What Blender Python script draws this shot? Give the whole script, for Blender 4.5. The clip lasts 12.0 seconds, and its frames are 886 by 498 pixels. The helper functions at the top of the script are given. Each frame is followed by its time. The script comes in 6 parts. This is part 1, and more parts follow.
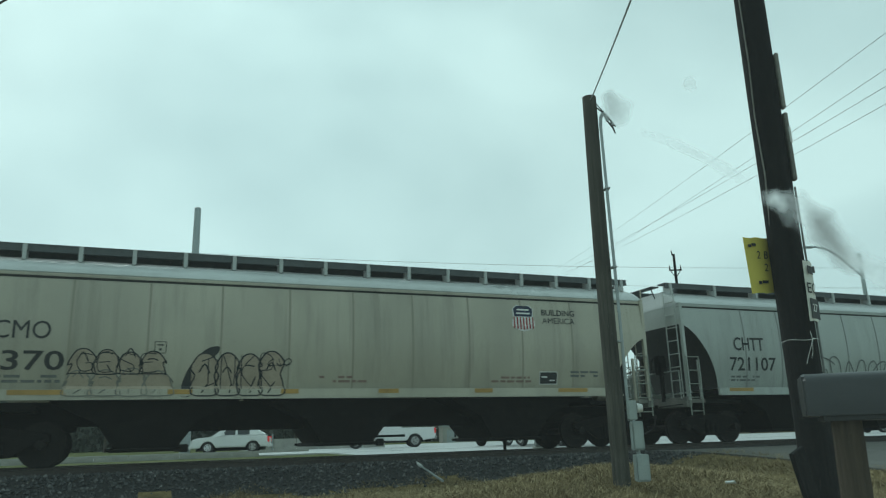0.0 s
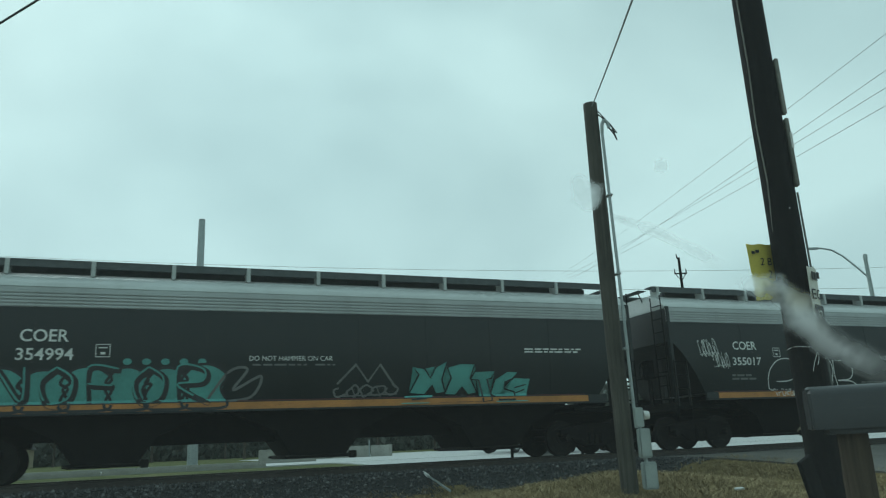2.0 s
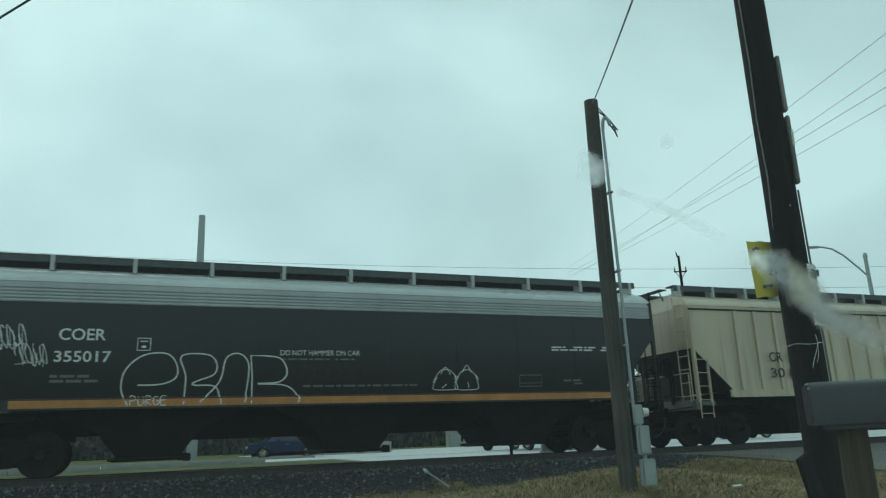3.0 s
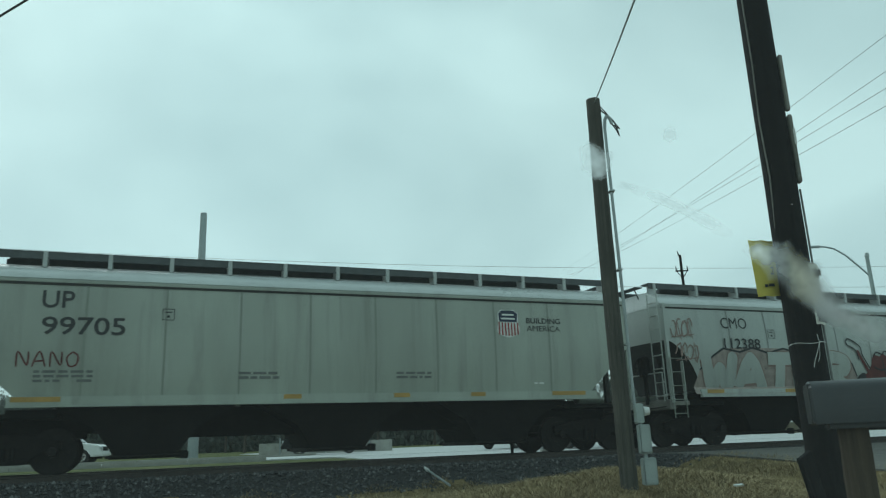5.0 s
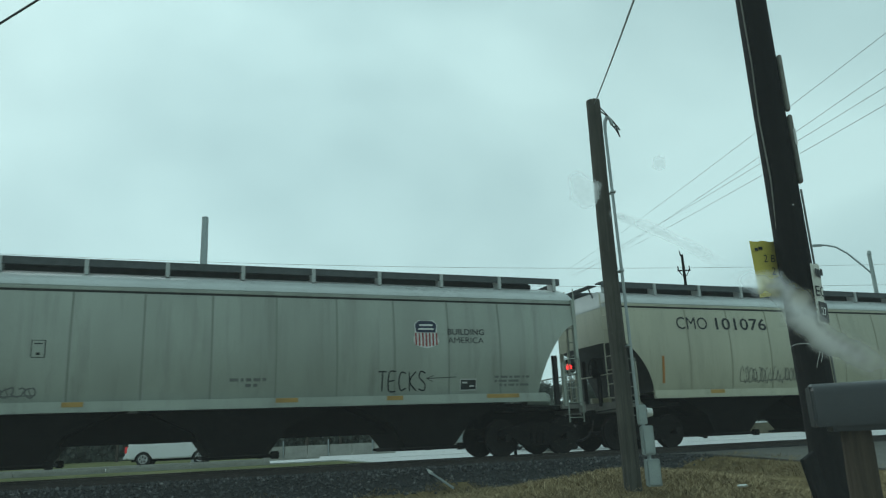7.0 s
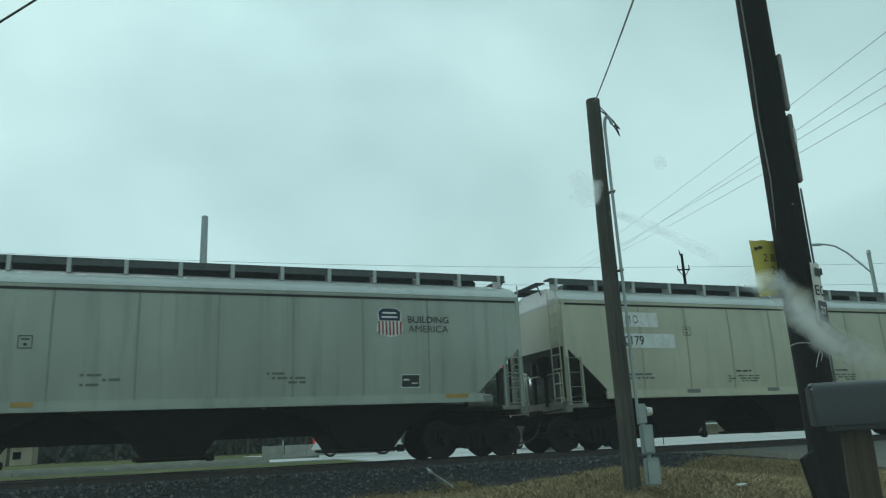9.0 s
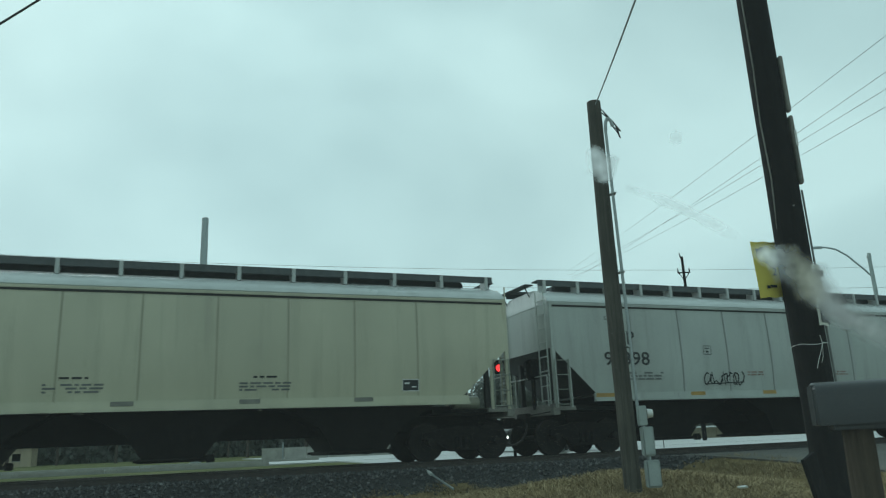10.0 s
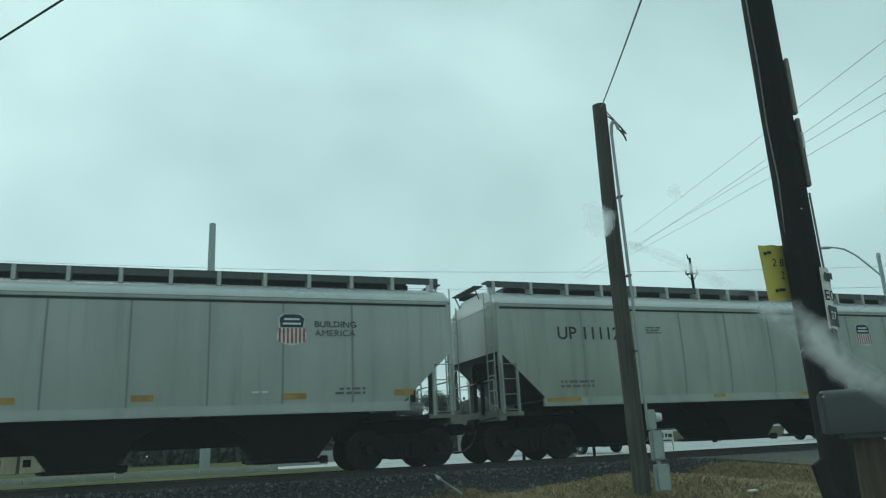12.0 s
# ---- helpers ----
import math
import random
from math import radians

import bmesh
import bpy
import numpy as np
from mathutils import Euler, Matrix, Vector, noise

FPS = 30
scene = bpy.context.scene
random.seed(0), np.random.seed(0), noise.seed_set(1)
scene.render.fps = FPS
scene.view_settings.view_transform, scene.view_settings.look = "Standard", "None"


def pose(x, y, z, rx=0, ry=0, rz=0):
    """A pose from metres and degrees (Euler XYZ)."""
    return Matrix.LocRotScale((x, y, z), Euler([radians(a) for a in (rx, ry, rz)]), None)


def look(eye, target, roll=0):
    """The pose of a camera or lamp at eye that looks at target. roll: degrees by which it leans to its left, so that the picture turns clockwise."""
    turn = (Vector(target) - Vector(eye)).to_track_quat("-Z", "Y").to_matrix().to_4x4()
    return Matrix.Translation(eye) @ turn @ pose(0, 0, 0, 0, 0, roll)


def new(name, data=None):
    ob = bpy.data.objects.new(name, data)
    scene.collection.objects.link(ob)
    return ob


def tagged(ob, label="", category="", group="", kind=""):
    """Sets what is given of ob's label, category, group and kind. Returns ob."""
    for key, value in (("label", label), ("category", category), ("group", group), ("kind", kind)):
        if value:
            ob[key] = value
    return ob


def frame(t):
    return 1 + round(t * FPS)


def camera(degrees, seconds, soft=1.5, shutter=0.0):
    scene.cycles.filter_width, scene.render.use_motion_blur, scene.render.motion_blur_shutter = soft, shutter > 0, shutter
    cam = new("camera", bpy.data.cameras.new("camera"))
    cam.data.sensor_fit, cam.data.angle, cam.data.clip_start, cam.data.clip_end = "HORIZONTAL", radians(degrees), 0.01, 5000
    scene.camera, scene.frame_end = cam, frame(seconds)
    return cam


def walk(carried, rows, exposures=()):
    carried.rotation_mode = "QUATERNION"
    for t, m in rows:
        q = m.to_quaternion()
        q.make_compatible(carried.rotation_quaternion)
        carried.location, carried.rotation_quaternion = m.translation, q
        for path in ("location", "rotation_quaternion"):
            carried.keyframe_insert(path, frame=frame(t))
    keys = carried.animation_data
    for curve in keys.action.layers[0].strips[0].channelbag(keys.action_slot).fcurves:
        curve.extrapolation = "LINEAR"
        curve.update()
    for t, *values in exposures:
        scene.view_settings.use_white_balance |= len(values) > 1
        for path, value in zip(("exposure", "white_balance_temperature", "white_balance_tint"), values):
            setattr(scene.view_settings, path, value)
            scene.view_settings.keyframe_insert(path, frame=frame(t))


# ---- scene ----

# camera: a phone held behind the windshield of a parked car, swaying by a few centimetres
cam = camera(61.53, 12.0, soft=1.2, shutter=0.05)
walk(cam, [
    (0, pose(-0.018, 0, 1.166, 104.28, 1.67, -0.62)),
    (0.5, pose(-0.004, 0, 1.190, 104.36, 2.11, -0.29)),
    (1, pose(0.000, 0, 1.204, 104.63, 2.55, -0.22)),
    (1.5, pose(0.014, 0, 1.226, 104.85, 2.71, -0.01)),
    (2, pose(0.007, 0, 1.217, 104.80, 2.49, -0.04)),
    (2.5, pose(0.006, 0, 1.209, 104.69, 2.40, -0.05)),
    (3, pose(0.002, 0, 1.203, 104.59, 2.25, -0.11)),
    (5, pose(0.001, 0, 1.199, 104.48, 2.05, -0.05)),
    (5.5, pose(0.000, 0, 1.200, 104.53, 2.06, 0.00)),
    (6, pose(0.002, 0, 1.201, 104.61, 2.22, 0.05)),
    (6.5, pose(0.004, 0, 1.205, 104.60, 2.29, 0.10)),
    (7, pose(0.010, 0, 1.217, 104.61, 2.51, 0.21)),
    (9, pose(0.009, 0, 1.217, 104.54, 2.50, 0.18)),
    (9.5, pose(0.010, 0, 1.217, 104.56, 2.49, 0.22)),
    (10, pose(-0.002, 0, 1.200, 104.74, 2.39, 0.16)),
    (10.5, pose(-0.010, 0, 1.181, 104.72, 1.89, 0.11)),
    (11, pose(-0.006, 0, 1.190, 104.64, 1.83, 0.31)),
    (11.5, pose(0.001, 0, 1.213, 104.72, 2.29, 0.59)),
    (12, pose(0.007, 0, 1.233, 104.99, 2.74, 0.81)),
], exposures=((0, 0.1, 6640, 10), (0.6, 0.06, 6580, 10), (1.3, 0.0, 6500, 10), (12, 0.0, 6500, 10)))

# overcast sky: cloud deck over a faint clear-sky base, one very wide weak sun
world = bpy.data.worlds.new("overcast")
scene.world = world
world.use_nodes = True
wn, wl = world.node_tree.nodes, world.node_tree.links
wn.clear()
sky = wn.new("ShaderNodeTexSky")
sky.sky_type, sky.sun_disc = "NISHITA", False
sky.sun_elevation, sky.sun_rotation = radians(36), radians(-44)
sky_gain = wn.new("ShaderNodeVectorMath")
sky_gain.operation = "SCALE"
sky_gain.inputs["Scale"].default_value = 0.1
coord = wn.new("ShaderNodeTexCoord")
mapping = wn.new("ShaderNodeMapping")
mapping.inputs["Scale"].default_value = (1.0, 1.0, 1.7)
mapping.inputs["Rotation"].default_value = (0.3, 0.5, 0.9)
cloud = wn.new("ShaderNodeTexNoise")
cloud.inputs["Scale"].default_value = 1.7
cloud.inputs["Detail"].default_value = 5.0
cloud.inputs["Roughness"].default_value = 0.47
cloud.inputs["Distortion"].default_value = 0.25
ramp = wn.new("ShaderNodeValToRGB")
ramp.color_ramp.elements[0].position, ramp.color_ramp.elements[0].color = 0.34, (0.313, 0.495, 0.508, 1)
ramp.color_ramp.elements[1].position, ramp.color_ramp.elements[1].color = 0.68, (0.552, 0.81, 0.80, 1)
cover = wn.new("ShaderNodeMix")
cover.data_type = "RGBA"
cover.inputs["Factor"].default_value = 0.94
back = wn.new("ShaderNodeBackground")
back.inputs["Strength"].default_value = 1.0
wout = wn.new("ShaderNodeOutputWorld")
wl.new(sky.outputs["Color"], sky_gain.inputs[0])
wl.new(coord.outputs["Generated"], mapping.inputs["Vector"])
wl.new(mapping.outputs["Vector"], cloud.inputs["Vector"])
wl.new(cloud.outputs["Fac"], ramp.inputs["Fac"])
wl.new(sky_gain.outputs["Vector"], cover.inputs["A"])
# the deck is brighter round the hidden sun
glow_dot = wn.new("ShaderNodeVectorMath")
glow_dot.operation = "DOT_PRODUCT"
glow_dot.inputs[1].default_value = (-0.56, 0.58, 0.59)
glow_range = wn.new("ShaderNodeMapRange")
glow_range.interpolation_type = "SMOOTHSTEP"
for key, value in (("From Min", 0.62), ("From Max", 1.0), ("To Min", 1.0), ("To Max", 1.22)):
    glow_range.inputs[key].default_value = value
deck = wn.new("ShaderNodeVectorMath")
deck.operation = "SCALE"
wl.new(coord.outputs["Generated"], glow_dot.inputs[0])
wl.new(glow_dot.outputs["Value"], glow_range.inputs["Value"])
wl.new(glow_range.outputs["Result"], deck.inputs["Scale"])
wl.new(ramp.outputs["Color"], deck.inputs[0])
wl.new(deck.outputs["Vector"], cover.inputs["B"])
wl.new(cover.outputs["Result"], back.inputs["Color"])
wl.new(back.outputs["Background"], wout.inputs["Surface"])

sun = new("sun", bpy.data.lights.new("sun", "SUN"))
sun.data.energy, sun.data.angle, sun.data.color = 0.55, radians(40), (0.9, 1.0, 0.98)
sun.matrix_world = look((-56, 58, 59), (0, 0, 0))

# ---- materials ----
def nodes_of(name):
    m = bpy.data.materials.new(name)
    m.use_nodes = True
    return m, m.node_tree.nodes, m.node_tree.links, m.node_tree.nodes["Principled BSDF"]


def noise_node(n, l, scale, detail=4.0, rough=0.55, stretch=(1, 1, 1), source="Object"):
    tc, mp, tx = n.new("ShaderNodeTexCoord"), n.new("ShaderNodeMapping"), n.new("ShaderNodeTexNoise")
    mp.inputs["Scale"].default_value = stretch
    tx.inputs["Scale"].default_value, tx.inputs["Detail"].default_value, tx.inputs["Roughness"].default_value = scale, detail, rough
    l.new(tc.outputs[source], mp.inputs["Vector"])
    l.new(mp.outputs["Vector"], tx.inputs["Vector"])
    return tx.outputs["Fac"]


def ramp_node(n, l, fac, stops):
    r = n.new("ShaderNodeValToRGB")
    while len(r.color_ramp.elements) < len(stops):
        r.color_ramp.elements.new(0.5)
    for e, (p, c) in zip(r.color_ramp.elements, stops):
        e.position, e.color = p, (*c, 1) if len(c) == 3 else c
    l.new(fac, r.inputs["Fac"])
    return r.outputs["Color"]


def mix_node(n, l, fac, a, b, blend="MIX"):
    m = n.new("ShaderNodeMix")
    m.data_type, m.blend_type = "RGBA", blend
    for sock, v in ((m.inputs["Factor"], fac), (m.inputs["A"], a), (m.inputs["B"], b)):
        if isinstance(v, (int, float)):
            sock.default_value = v
        elif isinstance(v, tuple):
            sock.default_value = (*v, 1)
        else:
            l.new(v, sock)
    return m.outputs["Result"]


def bump_node(n, l, height, strength, distance, bsdf):
    b = n.new("ShaderNodeBump")
    b.inputs["Strength"].default_value, b.inputs["Distance"].default_value = strength, distance
    l.new(height, b.inputs["Height"])
    l.new(b.outputs["Normal"], bsdf.inputs["Normal"])


def plain(name, color, rough=0.6, metal=0.0, vary=0.25, scale=6.0, bump=0.0, source="Object", shine=0.5):
    """A surface with broad and fine variation round one colour."""
    m, n, l, b = nodes_of(name)
    lo, hi = tuple(c * (1 - vary) for c in color), tuple(min(1, c * (1 + vary)) for c in color)
    broad = noise_node(n, l, scale, source=source)
    fine = noise_node(n, l, scale * 14, 3, source=source)
    col = mix_node(n, l, 0.35, ramp_node(n, l, broad, [(0.3, lo), (0.7, hi)]), ramp_node(n, l, fine, [(0.3, lo), (0.7, hi)]))
    l.new(col, b.inputs["Base Color"])
    b.inputs["Roughness"].default_value, b.inputs["Metallic"].default_value = rough, metal
    b.inputs["Specular IOR Level"].default_value = shine
    if bump:
        bump_node(n, l, fine, bump, 0.02, b)
    return m


def paint(name, color, grime=(0.07, 0.066, 0.052), dirt=0.55, rough=0.42, shine=0.45):
    """Railcar paint: faded, with rain streaks running down and road film."""
    m, n, l, b = nodes_of(name)
    broad = noise_node(n, l, 0.55, 5)
    streak = noise_node(n, l, 1.0, 6, 0.62, (3.2, 3.2, 0.16))
    fine = noise_node(n, l, 9.0, 5)
    fade = mix_node(n, l, ramp_node(n, l, broad, [(0.32, (0, 0, 0)), (0.72, (1, 1, 1))]), color, tuple(min(1, c * 1.18 + 0.01) for c in color))
    soft = noise_node(n, l, 0.5, 3, 0.5, (1.5, 1.5, 0.3))
    fade = mix_node(n, l, ramp_node(n, l, soft, [(0.42, (0, 0, 0)), (0.72, (dirt * 0.85,) * 3)]), fade, tuple(0.5 * (c + g) for c, g in zip(color, grime)))
    f = ramp_node(n, l, streak, [(0.5, (0, 0, 0)), (0.82, (dirt * 0.9,) * 3)])
    col = mix_node(n, l, f, fade, grime)
    g = ramp_node(n, l, fine, [(0.55, (0, 0, 0)), (0.9, (0.18, 0.18, 0.18))])
    l.new(mix_node(n, l, g, col, grime), b.inputs["Base Color"])
    l.new(ramp_node(n, l, broad, [(0.3, (rough - 0.12,) * 3), (0.7, (rough + 0.15,) * 3)]), b.inputs["Roughness"])
    b.inputs["Specular IOR Level"].default_value = shine
    # rain film
    b.inputs["Coat Weight"].default_value, b.inputs["Coat Roughness"].default_value = shine, 0.3
    bump_node(n, l, broad, 0.25, 0.03, b)
    return m


GREY = paint("grey_railcar_paint", (0.292, 0.328, 0.283))
PALE = paint("pale_grey_railcar_paint", (0.328, 0.362, 0.335), dirt=0.42)
TAN = paint("tan_grey_railcar_paint", (0.37, 0.352, 0.278))
OLIVE = paint("olive_grey_railcar_paint", (0.41, 0.405, 0.298), dirt=0.35)
CREAM = paint("cream_railcar_paint", (0.486, 0.417, 0.295), (0.16, 0.09, 0.05), 0.7)
BLACK = paint("black_railcar_paint", (0.0058, 0.0105, 0.0110), (0.015, 0.019, 0.019), 0.35, 0.5, 0.25)
ROOFGREY = paint("silver_roof_paint", (0.359, 0.390, 0.390), dirt=0.3)
# near-black so the sloped end sheets hold their shade in the colour
SLOPE = paint("shade_dark_paint", (0.022, 0.023, 0.021), (0.010, 0.010, 0.009), 0.8, 0.65, 0.2)
# paler than the sides: the roof's sky sheen is put into the colour
ROOFLIGHT = paint("skylit_roof_paint", (0.42, 0.45, 0.44), dirt=0.25, rough=0.35)
GRATE = plain("shaded_galvanised_grating", (0.085, 0.096, 0.1), 0.7, 0.1, shine=0.3)
# near-black values put the low light beneath the cars into the colour
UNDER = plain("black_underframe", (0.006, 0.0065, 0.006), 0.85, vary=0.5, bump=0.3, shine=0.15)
TRUCKIRON = plain("shade_black_cast_iron", (0.0065, 0.006, 0.0055), 0.8, vary=0.5, bump=0.4, shine=0.15)
STEEL = plain("shade_black_worn_steel", (0.010, 0.009, 0.008), 0.7, 0.0, 0.4, shine=0.2)
RAILSTEEL = plain("rail_steel", (0.05, 0.042, 0.036), 0.45, 0.5, 0.3)
def seam_paint(name, color, depth):
    """The paint of a weld seam, stained by the water that runs down it."""
    return paint(name, tuple(c * depth for c in color), (0.05, 0.048, 0.04), 0.9, 0.6, 0.25)


GREYSEAM = seam_paint("stained_grey_seam", (0.292, 0.328, 0.283), 0.80)
PALESEAM = seam_paint("stained_pale_seam", (0.335, 0.355, 0.338), 0.66)
TANSEAM = seam_paint("stained_tan_seam", (0.37, 0.352, 0.278), 0.80)
OLIVESEAM = seam_paint("stained_olive_seam", (0.41, 0.405, 0.298), 0.80)
SEAM = plain("grimy_weld_seam", (0.16, 0.16, 0.14), 0.7, vary=0.5, scale=2)
HOSE = plain("black_rubber", (0.012, 0.012, 0.012), 0.6)
YELLOW = plain("amber_reflective_tape", (0.36, 0.215, 0.05), 0.5, vary=0.35, scale=3)
ORANGE = plain("orange_stripe_paint", (0.42, 0.17, 0.035), 0.5, vary=0.3, scale=2)
INK = plain("dark_stencil_paint", (0.02, 0.022, 0.024), 0.6)
CHALK = plain("white_stencil_paint", (0.62, 0.64, 0.62), 0.6, vary=0.2)
NAVY = plain("navy_decal", (0.010, 0.018, 0.05), 0.5)
RED = plain("red_decal", (0.27, 0.03, 0.028), 0.5)
TURQ = plain("turquoise_spray", (0.075, 0.30, 0.27), 0.6, vary=0.3, scale=1.5)
BRICKRED = plain("brick_red_spray", (0.11, 0.026, 0.024), 0.7, vary=0.4, scale=2)
BUFF = plain("buff_spray", (0.34, 0.285, 0.215), 0.7, vary=0.25, scale=2)
FAINT = plain("worn_grey_spray", (0.135, 0.145, 0.14), 0.7, vary=0.3, scale=2)
REDHAZE = plain("thin_red_overspray", (0.27, 0.225, 0.20), 0.6, vary=0.35)
PALERED = plain("faded_red_stencil", (0.235, 0.165, 0.14), 0.7, vary=0.3)


def wood(name, light, dark, rough=0.85):
    m, n, l, b = nodes_of(name)
    grain = noise_node(n, l, 1.0, 7, 0.65, (26, 26, 0.9))
    broad = noise_node(n, l, 0.9, 4)
    col = mix_node(n, l, ramp_node(n, l, broad, [(0.35, (0, 0, 0)), (0.7, (0.6, 0.6, 0.6))]),
                   ramp_node(n, l, grain, [(0.3, dark), (0.72, light)]), tuple(c * 0.55 for c in dark))
    l.new(col, b.inputs["Base Color"])
    b.inputs["Roughness"].default_value = rough
    b.inputs["Specular IOR Level"].default_value = 0.2
    bump_node(n, l, grain, 0.7, 0.02, b)
    return m


POLEWOOD = wood("weathered_pole_wood", (0.125, 0.12, 0.10), (0.05, 0.049, 0.042))
WETWOOD = wood("creosote_pole_wood", (0.0112, 0.0115, 0.0118), (0.0038, 0.004, 0.0042))
POSTWOOD = wood("grey_post_wood", (0.12, 0.09, 0.062), (0.035, 0.027, 0.02))
GALV = plain("galvanised_steel", (0.30, 0.34, 0.34), 0.45, 0.4, 0.12)
BOXGREY = plain("grey_utility_paint", (0.30, 0.35, 0.34), 0.5, 0.0, 0.12, 3)
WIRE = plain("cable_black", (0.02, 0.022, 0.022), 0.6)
WIREFAR = plain("pale_grey_cable", (0.20, 0.24, 0.24), 0.6)
MAILBLACK = plain("charcoal_mailbox_plastic", (0.018, 0.021, 0.024), 0.42, 0, 0.2, 5, 0.05)
SIGNYELLOW = plain("yellow_card", (0.60, 0.50, 0.09), 0.7, vary=0.08)
SIGNWHITE = plain("white_card", (0.66, 0.66, 0.60), 0.7, vary=0.08)


def ground_material():
    m, n, l, b = nodes_of("dry_winter_turf")
    broad = noise_node(n, l, 0.35, 5)
    mid = noise_node(n, l, 3.0, 6, 0.65)
    fine = noise_node(n, l, 40.0, 4)
    col = ramp_node(n, l, mid, [(0.3, (0.06, 0.044, 0.022)), (0.5, (0.19, 0.135, 0.06)), (0.75, (0.33, 0.24, 0.11))])
    green = ramp_node(n, l, broad, [(0.5, (0, 0, 0)), (0.75, (0.25, 0.25, 0.25))])
    col = mix_node(n, l, green, col, (0.055, 0.068, 0.03))
    l.new(mix_node(n, l, 0.4, col, ramp_node(n, l, fine, [(0.3, (0.05, 0.045, 0.03)), (0.7, (0.20, 0.165, 0.10))])), b.inputs["Base Color"])
    b.inputs["Roughness"].default_value, b.inputs["Specular IOR Level"].default_value = 0.9, 0.0
    bump_node(n, l, mid, 0.8, 0.06, b)
    return m


def green_material():
    m, n, l, b = nodes_of("winter_lawn")
    mid = noise_node(n, l, 0.8, 6, 0.65)
    col = ramp_node(n, l, mid, [(0.3, (0.075, 0.088, 0.042)), (0.55, (0.125, 0.135, 0.07)), (0.75, (0.21, 0.195, 0.11))])
    l.new(col, b.inputs["Base Color"])
    b.inputs["Roughness"].default_value, b.inputs["Specular IOR Level"].default_value = 0.9, 0.0
    return m


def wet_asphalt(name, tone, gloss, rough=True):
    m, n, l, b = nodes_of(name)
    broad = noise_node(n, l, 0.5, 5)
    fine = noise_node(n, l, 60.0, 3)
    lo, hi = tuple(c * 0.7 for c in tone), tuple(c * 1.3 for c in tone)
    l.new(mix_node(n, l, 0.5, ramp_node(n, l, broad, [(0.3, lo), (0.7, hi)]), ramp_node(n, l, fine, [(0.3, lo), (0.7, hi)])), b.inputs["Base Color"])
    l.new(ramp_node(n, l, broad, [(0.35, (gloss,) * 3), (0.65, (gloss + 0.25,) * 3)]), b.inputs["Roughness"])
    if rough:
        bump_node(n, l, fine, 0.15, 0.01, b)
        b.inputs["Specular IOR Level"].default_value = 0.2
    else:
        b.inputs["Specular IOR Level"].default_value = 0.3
    return m


TURF, LAWN = ground_material(), green_material()
# pale base colour carries the sky's reflection on the wet street
WETROAD = wet_asphalt("wet_skylit_paving", (0.42, 0.425, 0.42), 0.4, False)
ROADNEAR = wet_asphalt("damp_worn_asphalt", (0.125, 0.12, 0.108), 0.45)
CONCRETE = plain("damp_concrete", (0.32, 0.32, 0.29), 0.6, vary=0.2, scale=2, shine=0.1)
BRUSHBROWN = plain("brown_brick", (0.15, 0.135, 0.095), 0.9, vary=0.4, scale=1.5, shine=0.1)


def stone_material():
    m, n, l, b = nodes_of("ballast_stone")
    info = n.new("ShaderNodeNewGeometry")
    fine = noise_node(n, l, 30.0, 4)
    col = ramp_node(n, l, info.outputs["Random Per Island"], [(0.0, (0.012, 0.013, 0.014)), (0.6, (0.035, 0.037, 0.038)), (0.92, (0.09, 0.09, 0.088)), (1.0, (0.22, 0.22, 0.21))])
    l.new(mix_node(n, l, 0.3, col, ramp_node(n, l, fine, [(0.3, (0.01, 0.01, 0.01)), (0.7, (0.08, 0.08, 0.08))])), b.inputs["Base Color"])
    b.inputs["Roughness"].default_value = 0.5
    return m


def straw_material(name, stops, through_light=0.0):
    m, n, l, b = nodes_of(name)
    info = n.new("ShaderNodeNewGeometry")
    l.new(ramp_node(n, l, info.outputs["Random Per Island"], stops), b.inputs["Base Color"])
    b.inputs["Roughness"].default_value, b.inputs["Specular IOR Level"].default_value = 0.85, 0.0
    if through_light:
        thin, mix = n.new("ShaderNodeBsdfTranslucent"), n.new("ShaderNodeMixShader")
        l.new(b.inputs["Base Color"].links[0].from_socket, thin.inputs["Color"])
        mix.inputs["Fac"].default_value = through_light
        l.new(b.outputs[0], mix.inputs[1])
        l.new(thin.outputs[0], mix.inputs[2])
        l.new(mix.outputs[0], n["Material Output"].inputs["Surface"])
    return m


STONE = stone_material()
BALLASTBED = plain("ballast_bed", (0.018, 0.018, 0.018), 0.8, vary=0.6, scale=20, bump=0.8)
STRAW = straw_material("dry_grass_blades", [(0.0, (0.10, 0.076, 0.042)), (0.5, (0.29, 0.222, 0.122)), (1.0, (0.52, 0.42, 0.25))])
# leaf colour lifted towards grey to stand in for distance haze
LEAF = straw_material("haze_grey_leaves", [(0.0, (0.13, 0.15, 0.135)), (0.6, (0.16, 0.18, 0.162)), (1.0, (0.21, 0.225, 0.205))], 0.5)
BARK = plain("grey_bark", (0.07, 0.06, 0.05), 0.9, vary=0.3)


# ---- mesh helpers ----
def part(name, bm, material, parent=None, label="", at=None):
    me = bpy.data.meshes.new(name)
    bmesh.ops.recalc_face_normals(bm, faces=bm.faces)
    bm.to_mesh(me)
    bm.free()
    me.materials.append(material)
    ob = new(name, me)
    if parent is not None:
        ob.parent = parent
    if at is not None:
        ob.matrix_basis = at
    if label:
        tagged(ob, label)
    return ob


def again(ob, name, parent, at):
    """Another piece on the same mesh."""
    o = new(name, ob.data)
    o.parent = parent
    o.matrix_basis = at
    return o


def smooth(ob, angle=0.7):
    for p in ob.data.polygons:
        p.use_smooth = True
    ob.data.set_sharp_from_angle(angle=angle)
    return ob


